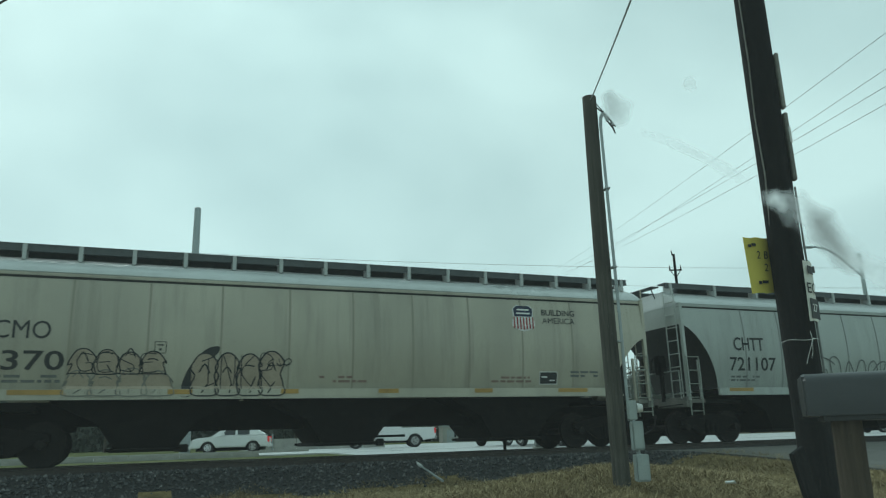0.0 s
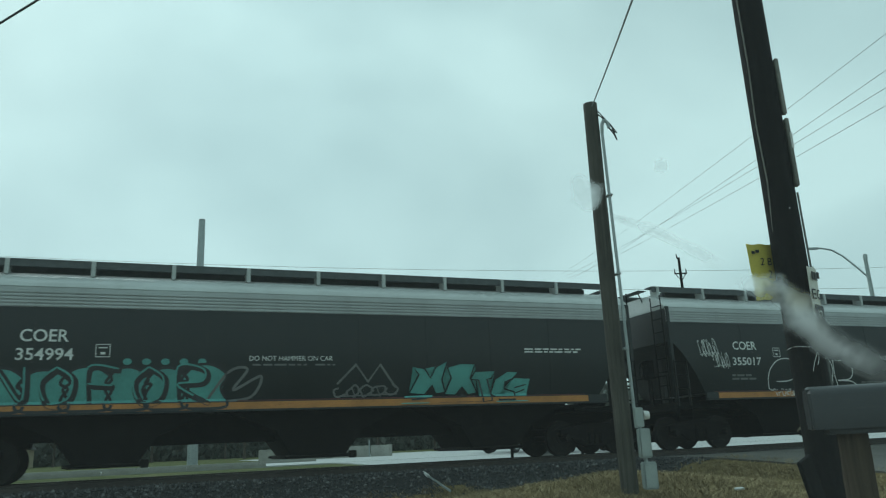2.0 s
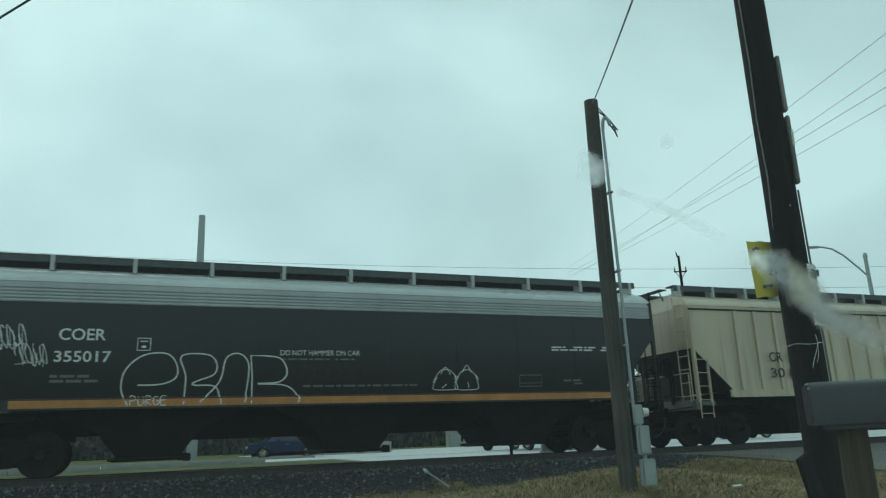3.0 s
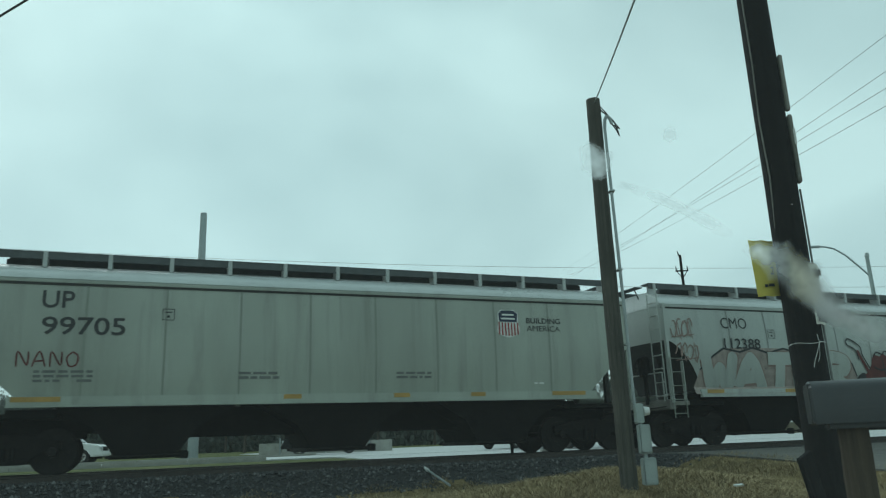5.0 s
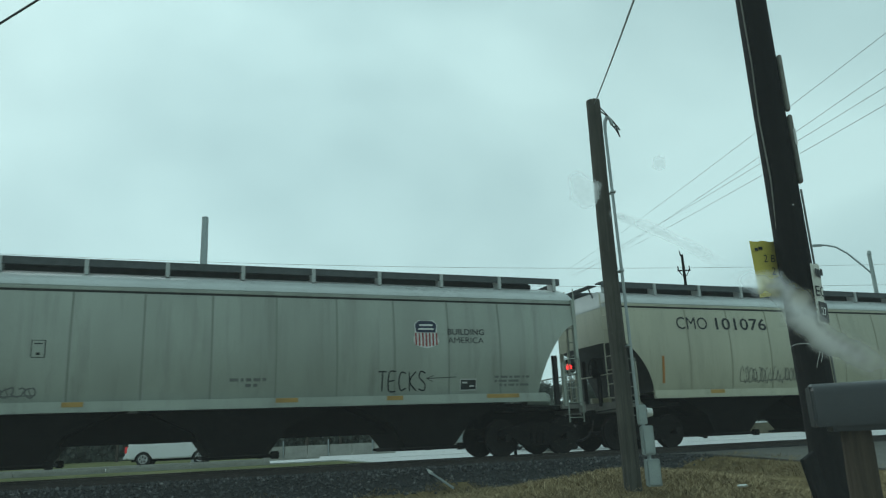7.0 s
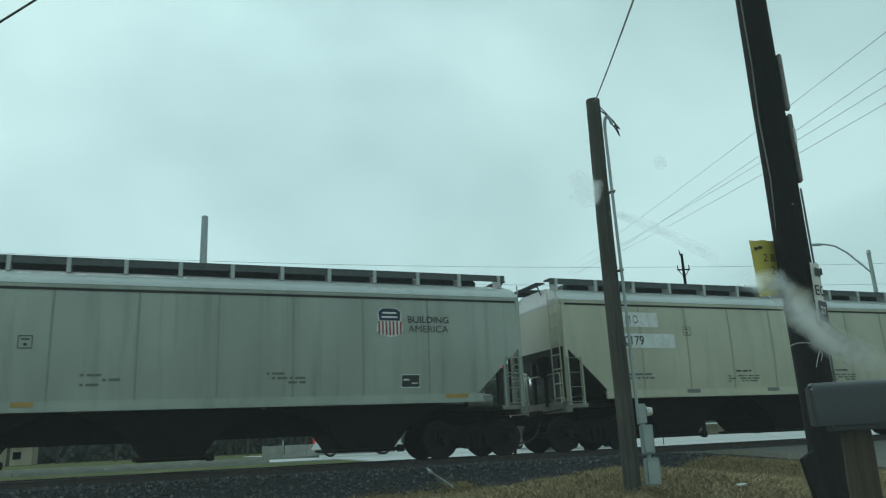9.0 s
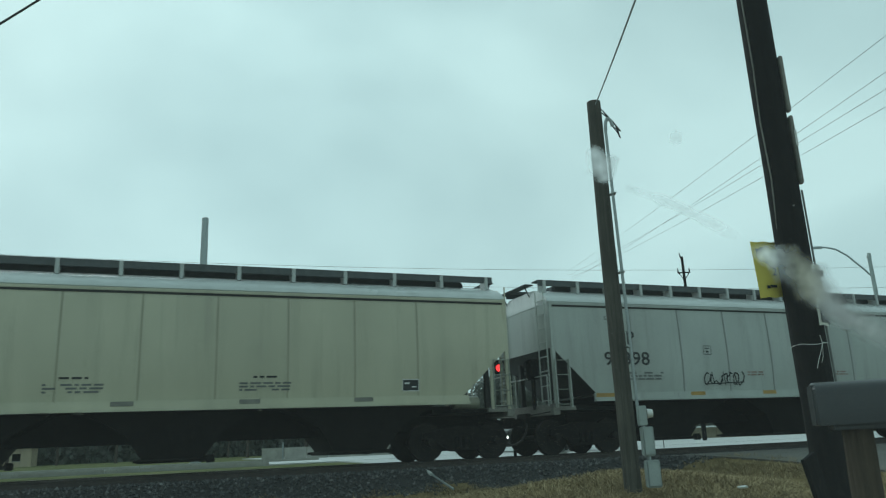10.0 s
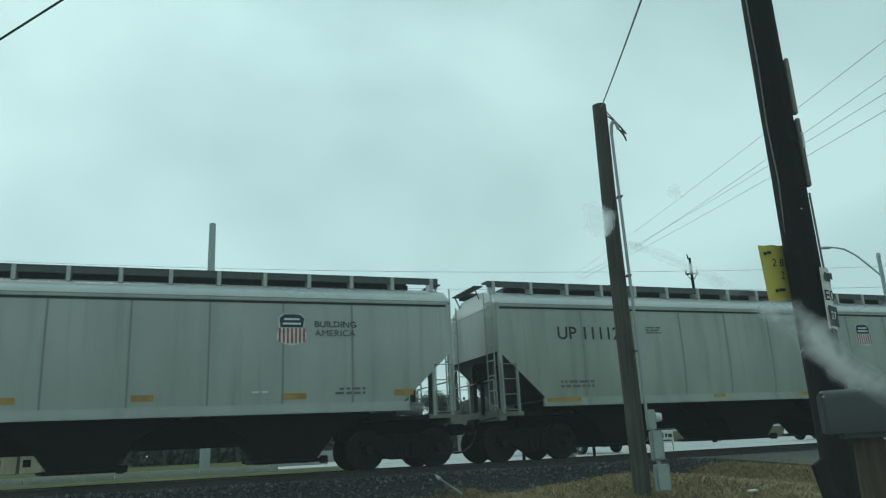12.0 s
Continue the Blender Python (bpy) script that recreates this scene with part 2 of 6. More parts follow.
def thing(name, label, category, at=None, group="", kind=""):
    ob = tagged(new(name), label, category, group, kind)
    if at is not None:
        ob.matrix_basis = at
    return ob


def box(bm, x0, x1, y0, y1, z0, z1, bevel=0.0):
    r = bmesh.ops.create_cube(bm, size=1.0, matrix=Matrix.Translation(((x0 + x1) / 2, (y0 + y1) / 2, (z0 + z1) / 2)) @ Matrix.Diagonal((x1 - x0, y1 - y0, z1 - z0, 1)))
    if bevel:
        bmesh.ops.bevel(bm, geom=list({e for v in r["verts"] for e in v.link_edges}), offset=bevel, segments=2, affect="EDGES")
    return bm


def rod(bm, a, b, r0, r1=None, seg=10):
    a, b = Vector(a), Vector(b)
    m = Matrix.Translation((a + b) / 2) @ (b - a).to_track_quat("Z", "Y").to_matrix().to_4x4()
    bmesh.ops.create_cone(bm, cap_ends=True, segments=seg, radius1=r0, radius2=r0 if r1 is None else r1, depth=(b - a).length, matrix=m)
    return bm


def tube(bm, pts, r, seg=6):
    for a, b in zip(pts, pts[1:]):
        if (Vector(b) - Vector(a)).length > 1e-5:
            rod(bm, a, b, r, seg=seg)
    return bm


def prism(bm, poly, y0, y1):
    """A polygon in x and z, drawn out along y."""
    a = [bm.verts.new((x, y0, z)) for x, z in poly]
    b = [bm.verts.new((x, y1, z)) for x, z in poly]
    bm.faces.new(a)
    bm.faces.new(b[::-1])
    for i in range(len(poly)):
        j = (i + 1) % len(poly)
        bm.faces.new((a[j], a[i], b[i], b[j]))
    return bm


def rings(bm, levels, cap=True):
    """Closed rings of equal count, joined one to the next."""
    made = [[bm.verts.new(p) for p in lv] for lv in levels]
    for lo, hi in zip(made, made[1:]):
        for i in range(len(lo)):
            j = (i + 1) % len(lo)
            bm.faces.new((lo[i], lo[j], hi[j], hi[i]))
    if cap:
        bm.faces.new(made[0][::-1])
        bm.faces.new(made[-1])
    return bm


def B():
    return bmesh.new()

# ---- the plan: a straight track that runs off to the right, seen across it ----
HEADING = 21.585
CA, SA = math.cos(radians(HEADING)), math.sin(radians(HEADING))
NEAR_RAIL, RAIL_TOP = 18.05, 0.81
MID = NEAR_RAIL + 0.755


def spot(s, q, z=0.0):
    """The place s metres along the track and q metres across it, from the foot of the camera."""
    return Vector((s * CA - q * SA, s * SA + q * CA, z))


def trackpose(s, q=MID, z=RAIL_TOP, turn=0.0):
    p = spot(s, q, z)
    return pose(p.x, p.y, p.z, 0, 0, HEADING + turn)


def smoothstep(a, b, v):
    t = max(0.0, min(1.0, (v - a) / (b - a)))
    return t * t * (3 - 2 * t)




def height(s, q):
    """The lie of the land."""
    base = 0.12 * smoothstep(4, 13, q) + 0.02 * math.sin(s * 0.7 + q)
    mound = 0.50 * math.exp(-((s - 8.0) / 2.7) ** 2 - ((q - 11.6) / 2.0) ** 2)
    onroad = smoothstep(11.4, 13.6, s)
    roadz = 0.10 + 0.60 * smoothstep(5, 17, q)
    land = (base + mound) * (1 - onroad) + roadz * onroad
    bed = 0.64
    near = land + (bed - land) * smoothstep(15.0, 17.2, q)
    if q <= 20.2:
        return near
    far = 0.66 - 0.10 * smoothstep(20.4, 22.5, q) * (1 - onroad) + 0.10 * smoothstep(23, 32, q) * (1 - onroad)
    return bed + (far - bed) * smoothstep(20.2, 21.2, q)


def build_ground():
    qs = [-60, -20, 0, 3] + [4 + 0.4 * i for i in range(48)] + [23.5, 24.5, 26, 28, 30, 33, 37, 45, 60, 90, 150, 300, 700, 2500]
    ss = [-2500, -600, -200, -90, -50, -36] + [-28 + 0.6 * i for i in range(125)] + [50, 60, 80, 120, 250, 700, 2500]
    bm = B()
    grid = [[bm.verts.new(spot(s, q, height(max(-30, min(50, s)), q))) for s in ss] for q in qs]
    for i in range(len(qs) - 1):
        for j in range(len(ss) - 1):
            f = bm.faces.new((grid[i][j], grid[i][j + 1], grid[i + 1][j + 1], grid[i + 1][j]))
            q, s = (qs[i] + qs[i + 1]) / 2, (ss[j] + ss[j + 1]) / 2
            edge = 15.6 + 0.25 * math.sin(s * 1.3) + 0.2 * math.sin(s * 3.1)
            f.material_index = 1 if q > 21.2 else 2 if edge < q else 0
    ob = part("ground", bm, TURF)
    ob.data.materials.append(LAWN)
    ob.data.materials.append(BALLASTBED)
    smooth(ob, 1.2)
    return tagged(ob, "trackside ground with dry winter grass and gravel", "ground", kind="structure")


build_ground()


def sheet(name, s0, s1, q0, q1, lift, material, label, category="road", step=0.5):
    """A paved strip that follows the land, a few millimetres above it, with a skirt."""
    bm = B()
    ns, nq = max(2, int((s1 - s0) / step)), max(2, int((q1 - q0) / step))
    top = [[bm.verts.new(spot(s0 + (s1 - s0) * i / ns, q0 + (q1 - q0) * j / nq, height(max(-30, min(50, s0 + (s1 - s0) * i / ns)), q0 + (q1 - q0) * j / nq) + lift)) for i in range(ns + 1)] for j in range(nq + 1)]
    for j in range(nq):
        for i in range(ns):
            bm.faces.new((top[j][i], top[j][i + 1], top[j + 1][i + 1], top[j + 1][i]))
    bm.normal_update()
    bmesh.ops.solidify(bm, geom=bm.faces[:], thickness=0.08)
    return tagged(part(name, bm, material), label, category, kind="structure")


# crossing road, and the wet street beyond the track
sheet("road", 13.2, 27.0, 1.0, 17.3, 0.03, ROADNEAR, "damp worn asphalt road leading to the rail crossing")
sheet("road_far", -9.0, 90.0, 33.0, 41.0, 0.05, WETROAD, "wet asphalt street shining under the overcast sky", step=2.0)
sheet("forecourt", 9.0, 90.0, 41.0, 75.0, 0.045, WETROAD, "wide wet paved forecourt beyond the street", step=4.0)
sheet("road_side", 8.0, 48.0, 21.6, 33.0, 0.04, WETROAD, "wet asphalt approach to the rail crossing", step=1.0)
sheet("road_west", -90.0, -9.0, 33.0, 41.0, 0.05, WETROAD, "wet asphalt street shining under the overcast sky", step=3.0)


def build_track():
    rail_profile = [(-0.07, 0), (0.07, 0), (0.07, 0.012), (0.012, 0.035), (0.012, 0.13), (0.037, 0.14), (0.037, 0.17), (0.03, 0.178), (-0.03, 0.178), (-0.037, 0.17), (-0.037, 0.14), (-0.012, 0.13), (-0.012, 0.035), (-0.07, 0.012)]
    track = thing("railway_track", "straight railway track with dark rails on timber sleepers", "track", trackpose(0, MID, RAIL_TOP - 0.178), kind="structure")
    for side in (-1, 1):
        bm = B()
        y0 = side * 0.755
        rings(bm, [[(x, y0 + p, z) for p, z in rail_profile] for x in (-160, 200)])
        part("rail", bm, RAILSTEEL, track)
    bm = box(B(), -0.115, 0.115, -1.3, 1.3, -0.17, 0.0, 0.012)
    tie = part("sleeper", bm, UNDER, track, at=pose(-40, 0, 0))
    for i in range(1, 180):
        again(tie, "sleeper", track, pose(-40 + 0.52 * i, 0, 0))


build_track()

# ---- covered hopper cars ----
GAP = 1.28
# letter, body length, paint, roof paint, end shape
CARS = (
    ("A", 17.0, TAN, TAN, 4), ("B", 17.3, PALE, PALE, 3), ("C", 17.35, BLACK, ROOFGREY, 1), ("D", 17.25, BLACK, ROOFGREY, 1),
    ("E", 18.5, CREAM, CREAM, 2), ("G", 16.1, GREY, GREY, 0), ("H", 16.0, PALE, PALE, 4), ("I", 17.4, GREY, GREY, 3),
    ("J", 16.8, OLIVE, OLIVE, 4), ("L", 16.8, GREY, GREY, 0), ("M", 16.0, OLIVE, OLIVE, 0), ("N", 16.6, PALE, PALE, 0),
    ("O", 16.45, PALE, PALE, 0), ("P", 16.3, GREY, GREY, 0), ("Q", 16.3, GREY, GREY, 0))
SIDE, SILL0, SILL1, EAVE = 1.60, 1.33, 1.53, 3.96


# end shapes: 0 straight cut, 1 straight cut on a barrel side, 2 ribbed, 3 tall round arch, 4 low round arch
CUT_TOP = (2.75, 3.0, 2.75, 3.38, 2.95)
BULGE = ((0.03, 0.07), (0.07, 0.15), (0.0, 0.0), (0.09, 0.17), (0.08, 0.16))


def side_y(shape, z):
    """Half width of the car at a height: bellied sides draw in towards the eave and the sill."""
    over, under = BULGE[shape]
    t = (z - 2.85) / (EAVE - 2.85) if z > 2.85 else (2.85 - z) / (2.85 - SILL1)
    return SIDE - (over if z > 2.85 else under) * abs(t) ** 2.0


def end_cut(shape, z):
    """How far the end slopes in at a height."""
    u = max(0.0, min(1.0, (z - SILL1) / (CUT_TOP[shape] - SILL1)))
    if shape in (3, 4):
        return (1.22 if shape == 3 else 1.12) * (1 - u ** 1.5) ** (1 / 1.5)
    if shape == 1:
        return 1.15 * (1 - u) ** 0.75
    return 1.3 * (1 - u)


def car_body(car, L, paint_mat, roof_mat, shape):
    h = L / 2
    top = CUT_TOP[shape]
    zs = sorted({SILL1, top, EAVE} | {round(SILL1 + (top - SILL1) * k / 18, 3) for k in range(1, 18)} | {round(top + (EAVE - top) * k / 7, 3) for k in range(1, 7)})
    levels = []
    for z in zs:
        x, y = h - end_cut(shape, z), side_y(shape, z)
        levels.append([(-x, -y, z), (x, -y, z), (x, y, z), (-x, y, z)])
    bm = rings(B(), levels)
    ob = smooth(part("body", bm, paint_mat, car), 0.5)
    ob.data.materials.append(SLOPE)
    # below the cut the end sheets take the shade-dark paint
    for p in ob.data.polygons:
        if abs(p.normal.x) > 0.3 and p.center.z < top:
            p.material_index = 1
    eave_y = side_y(shape, EAVE)
    # roof with rounded eaves, its pale colour carrying the light from above
    roof = [[(sx * x, sy * y, z) for sx, sy in ((-1, -1), (1, -1), (1, 1), (-1, 1))] for x, y, z in (
        (h + 0.01, eave_y - 0.06, EAVE), (h + 0.01, eave_y - 0.02, EAVE + 0.05), (h, eave_y - 0.06, EAVE + 0.12), (h - 0.01, eave_y - 0.15, EAVE + 0.2), (h - 0.02, eave_y - 0.30, EAVE + 0.3), (h - 0.05, 0.75, EAVE + 0.49), (h - 0.05, 0.45, EAVE + 0.5))]
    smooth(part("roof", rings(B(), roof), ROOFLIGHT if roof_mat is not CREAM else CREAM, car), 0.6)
    # the top chord: a thin ledge under the eave, and a dark strip drawn for its shade
    for y in (-1, 1):
        bm = box(B(), -h, h, y * eave_y - 0.03, y * eave_y + 0.03, EAVE - 0.05, EAVE + 0.02, 0.008)
        part("top_chord", bm, roof_mat, car)
        if paint_mat is BLACK:
            for k in range(5):
                bm = box(B(), -h, h, y * (eave_y + 0.012) - 0.05, y * (eave_y + 0.012) + 0.03, EAVE - 0.40 + 0.072 * k, EAVE - 0.335 + 0.072 * k, 0.016)
                part("corrugation", bm, roof_mat, car)
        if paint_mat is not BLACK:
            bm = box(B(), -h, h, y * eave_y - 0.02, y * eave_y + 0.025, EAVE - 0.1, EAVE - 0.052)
            part("chord_shade_strip", bm, SLOPE, car)
    # side sills
    reach = h - end_cut(shape, SILL1) + 0.12
    for y in (-1, 1):
        bm = box(B(), -reach, reach, y * SIDE - 0.05, y * SIDE + 0.035, SILL0 + 0.04, SILL1 + 0.02, 0.01)
        box(bm, -reach, reach, y * SIDE - 0.12, y * SIDE + 0.02, SILL0, SILL0 + 0.04)
        part("side_sill", bm, paint_mat, car)
    # weld seams between side sheets
    count = (9, 9, 22, 11, 10)[shape]
    stain = {GREY: GREYSEAM, PALE: PALESEAM, TAN: TANSEAM, OLIVE: OLIVESEAM}.get(paint_mat, paint_mat)
    strip = None
    for k in range(1, count):
        x = -h + 0.9 + (L - 1.8) * k / count
        if strip is None:
            bm = B()
            pts = [SILL1 + 0.02 + (EAVE - 0.12 - SILL1) * i / 12 for i in range(13)]
            w = 0.022 if shape != 2 else 0.05
            rings(bm, [[(-w, -side_y(shape, z) - (0.007 if shape != 2 else 0.06), z), (w, -side_y(shape, z) - (0.007 if shape != 2 else 0.06), z), (w, -side_y(shape, z) + 0.02, z), (-w, -side_y(shape, z) + 0.02, z)] for z in pts])
            strip = part("side_seam" if shape != 2 else "side_post", bm, stain, car, at=pose(x, 0, 0))
        else:
            again(strip, strip.name.split(".")[0], car, pose(x, 0, 0))
        again(strip, strip.name.split(".")[0], car, pose(x, 0, 0, 0, 0, 180))


# metres from bracket to bracket under the running boards, where not the usual 1.32
BRACKETS = {"A": 1.13, "B": 1.72, "C": 1.72, "D": 1.72, "H": 1.68, "I": 1.72, "J": 1.6, "L": 1.2, "N": 1.13, "O": 1.13, "P": 1.13}


def running_boards(car, L, roof_mat, letter):
    h = L / 2
    z1 = 4.72
    for y in (-1, 1):
        bm = box(B(), -h + 0.06, h - 0.06, y * 0.82 - 0.18, y * 0.82 + 0.18, z1 - 0.04, z1, 0.006)
        # drop edge deepened to draw the shade band below the board
        box(bm, -h + 0.06, h - 0.06, y * 0.98 - 0.015, y * 0.98 + 0.015, z1 - 0.17, z1)
        part("running_board", bm, GRATE, car)
    bm = box(B(), -0.045, 0.045, -1.04, -0.70, 4.36, 4.715, 0.01)
    rod(bm, (0, -1.03, 4.70), (0, -0.66, 4.42), 0.02)
    b0 = None
    n = round(L / BRACKETS.get(letter, 1.32))
    for k in range(n + 1):
        at = pose(-h + 0.25 + (L - 0.5) * k / n, 0, 0)
        b0 = part("bracket", bm, ROOFLIGHT, car, at=at) if b0 is None else again(b0, "bracket", car, at)
    # the long trough hatch between the boards, coloured dark for the shade under them
    part("trough_hatch", box(B(), -h + 0.75, h - 0.75, -0.62, 0.62, 4.42, 4.66, 0.05), GRATE, car)
    for x in (-1, 1):
        bm = box(B(), x * (h + 0.02) - 0.14, x * (h + 0.02) + 0.14, -0.62, 1.0, z1 - 0.09, z1 - 0.06, 0.006)
        for y in (-0.5, 0.9):
            rod(bm, (x * (h + 0.1), y, z1 - 0.09), (x * (h - 0.04), y, z1 - 0.42), 0.018)
        part("end_running_board", bm, GRATE, car)


def car_ends(car, L, paint_mat, shape):
    h = L / 2
    cut = end_cut(shape, SILL1)
    for x in (-1, 1):
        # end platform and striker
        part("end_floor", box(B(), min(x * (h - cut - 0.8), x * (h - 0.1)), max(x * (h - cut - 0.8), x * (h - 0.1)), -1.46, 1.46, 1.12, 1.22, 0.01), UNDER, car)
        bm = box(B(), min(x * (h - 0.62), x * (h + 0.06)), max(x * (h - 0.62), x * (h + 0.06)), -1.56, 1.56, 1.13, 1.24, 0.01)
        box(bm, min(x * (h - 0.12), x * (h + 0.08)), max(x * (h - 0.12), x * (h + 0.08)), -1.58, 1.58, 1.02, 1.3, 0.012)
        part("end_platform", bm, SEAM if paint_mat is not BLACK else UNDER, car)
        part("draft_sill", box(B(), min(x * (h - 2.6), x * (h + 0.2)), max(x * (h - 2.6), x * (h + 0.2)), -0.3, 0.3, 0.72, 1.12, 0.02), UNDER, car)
        # corner posts, inner posts
        for y in (-1, 1):
            bm = box(B(), x * (h - 0.05) - 0.05, x * (h - 0.05) + 0.05, y * 1.55 - 0.05, y * 1.55 + 0.05, 1.2, EAVE + 0.05, 0.008)
            part("corner_post", bm, paint_mat, car)
            bm = box(B(), x * (h - 0.5) - 0.035, x * (h - 0.5) + 0.035, y * 1.55 - 0.03, y * 1.55 + 0.03, 1.2, 2.35, 0.006)
            part("inner_post", bm, paint_mat, car)
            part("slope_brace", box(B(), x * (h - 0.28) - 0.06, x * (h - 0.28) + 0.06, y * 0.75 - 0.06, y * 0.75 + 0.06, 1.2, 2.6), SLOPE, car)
            # ladder: stiles and rungs, on barrel cars carried down as a sill step
            low = 1.22 if shape == 0 else 0.78
            bm = B()
            for r in range(4 if shape == 0 else 5):
                z = 2.42 - 0.38 * r
                rod(bm, (x * (h - 0.03), y * 1.62, z), (x * (h - 0.46), y * 1.62, z), 0.012, seg=6)
            for xx in (0.03, 0.46):
                rod(bm, (x * (h - xx), y * 1.62, low), (x * (h - xx), y * 1.62, 2.45), 0.015, seg=6)
            part("ladder", bm, GREYSEAM if paint_mat not in (BLACK, CREAM) else UNDER if paint_mat is BLACK else CREAM, car)
            # end ladder on the end wall
            bm = B()
            for r in range(8):
                rod(bm, (x * (h + 0.06), y * 1.45, 1.4 + 0.38 * r), (x * (h + 0.06), y * 1.0, 1.4 + 0.38 * r), 0.016, seg=6)
            for yy in (1.0, 1.45):
                rod(bm, (x * (h + 0.06), y * yy, 1.2), (x * (h + 0.06), y * yy, 4.35), 0.018, seg=6)
            part("end_ladder", bm, paint_mat if paint_mat is not BLACK else UNDER, car)
        bm = B()
        tube(bm, [(x * (h + 0.1), -1.4, 1.25), (x * (h + 0.1), -1.4, 2.05), (x * (h + 0.1), 1.4, 2.05), (x * (h + 0.1), 1.4, 1.25)], 0.018)
        part("end_handrail", bm, paint_mat if paint_mat is not BLACK else UNDER, car)
        # coupler with knuckle
        bm = box(B(), min(x * (h + 0.1), x * (h + 0.5)), max(x * (h + 0.1), x * (h + 0.5)), -0.1, 0.1, 0.80, 0.98, 0.02)
        box(bm, min(x * (h + 0.44), x * (h + 0.66)), max(x * (h + 0.44), x * (h + 0.66)), -0.17, 0.17, 0.74, 1.02, 0.04)
        rod(bm, (x * (h + 0.12), -0.4, 1.06), (x * (h + 0.12), -1.45, 1.1), 0.015)
        part("coupler", bm, TRUCKIRON, car)
        bm = B()
        tube(bm, [(x * (h + 0.2), 0.3 * x, 0.85), (x * (h + 0.25), 0.3 * x, 0.62), (x * (h + 0.36), 0.25 * x, 0.42), (x * (h + 0.5), 0.15 * x, 0.31), (x * (h + 0.64), 0, 0.29)], 0.028)
        part("air_hose", bm, HOSE, car)
    # brake wheel and its housing at one end
    bm = B()
    bmesh.ops.create_cone(bm, cap_ends=False, segments=20, radius1=0.27, radius2=0.27, depth=0.035, matrix=pose(-h - 0.22, -0.6, 2.25, 0, 90, 0))
    for a in range(4):
        q = a * math.pi / 4
        rod(bm, (-h - 0.22, -0.6 - 0.27 * math.cos(q), 2.25 - 0.27 * math.sin(q)), (-h - 0.22, -0.6 + 0.27 * math.cos(q), 2.25 + 0.27 * math.sin(q)), 0.012, seg=6)
    box(bm, -h - 0.2, -h + 0.02, -0.76, -0.44, 2.0, 2.55, 0.03)
    box(bm, -h - 0.12, -h - 0.04, -0.66, -0.54, 1.2, 2.0, 0.01)
    part("brake_wheel", bm, UNDER, car)
    part("air_reservoir", rod(B(), (h - 1.25, -0.7, 1.42), (h - 0.55, -0.7, 1.42), 0.16, seg=16), paint_mat, car)


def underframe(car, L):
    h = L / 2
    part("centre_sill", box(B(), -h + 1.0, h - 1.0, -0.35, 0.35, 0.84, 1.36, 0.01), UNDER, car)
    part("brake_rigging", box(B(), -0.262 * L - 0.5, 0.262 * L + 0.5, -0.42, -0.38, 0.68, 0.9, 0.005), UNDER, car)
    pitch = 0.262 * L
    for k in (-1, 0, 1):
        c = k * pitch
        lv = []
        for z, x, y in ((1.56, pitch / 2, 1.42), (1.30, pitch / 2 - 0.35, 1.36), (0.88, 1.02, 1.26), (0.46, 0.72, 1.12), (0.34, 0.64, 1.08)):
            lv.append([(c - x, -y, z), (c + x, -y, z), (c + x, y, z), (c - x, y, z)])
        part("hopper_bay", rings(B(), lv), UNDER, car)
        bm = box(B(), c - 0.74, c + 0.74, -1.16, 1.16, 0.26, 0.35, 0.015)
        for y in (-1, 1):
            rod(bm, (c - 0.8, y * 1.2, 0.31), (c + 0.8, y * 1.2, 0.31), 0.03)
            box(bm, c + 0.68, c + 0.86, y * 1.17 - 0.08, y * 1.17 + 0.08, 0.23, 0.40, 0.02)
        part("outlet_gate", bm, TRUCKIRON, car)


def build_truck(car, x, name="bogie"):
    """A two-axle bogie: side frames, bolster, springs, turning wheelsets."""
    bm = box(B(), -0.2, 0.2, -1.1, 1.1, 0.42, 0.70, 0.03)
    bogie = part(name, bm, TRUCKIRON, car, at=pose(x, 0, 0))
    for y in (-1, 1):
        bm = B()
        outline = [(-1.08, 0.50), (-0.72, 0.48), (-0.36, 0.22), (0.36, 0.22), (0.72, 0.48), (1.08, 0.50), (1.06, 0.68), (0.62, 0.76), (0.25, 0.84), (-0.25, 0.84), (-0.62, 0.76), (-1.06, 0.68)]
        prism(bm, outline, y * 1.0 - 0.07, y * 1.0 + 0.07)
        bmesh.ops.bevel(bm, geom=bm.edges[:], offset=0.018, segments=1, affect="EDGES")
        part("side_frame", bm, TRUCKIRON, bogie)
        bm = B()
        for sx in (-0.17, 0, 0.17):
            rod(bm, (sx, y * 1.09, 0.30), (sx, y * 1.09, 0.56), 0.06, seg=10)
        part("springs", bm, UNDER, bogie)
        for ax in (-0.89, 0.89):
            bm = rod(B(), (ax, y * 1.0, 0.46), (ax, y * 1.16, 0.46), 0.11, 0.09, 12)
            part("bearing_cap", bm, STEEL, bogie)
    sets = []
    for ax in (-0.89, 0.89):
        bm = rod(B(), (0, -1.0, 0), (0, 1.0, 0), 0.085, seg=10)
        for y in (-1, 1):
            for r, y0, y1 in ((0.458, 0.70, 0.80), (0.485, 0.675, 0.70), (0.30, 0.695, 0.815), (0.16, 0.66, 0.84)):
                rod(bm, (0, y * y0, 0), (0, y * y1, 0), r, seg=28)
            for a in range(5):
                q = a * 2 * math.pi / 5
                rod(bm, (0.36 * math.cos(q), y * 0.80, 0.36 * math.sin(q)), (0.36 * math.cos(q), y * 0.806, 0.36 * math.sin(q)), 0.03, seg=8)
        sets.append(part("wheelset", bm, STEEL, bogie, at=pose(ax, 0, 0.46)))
    return sets


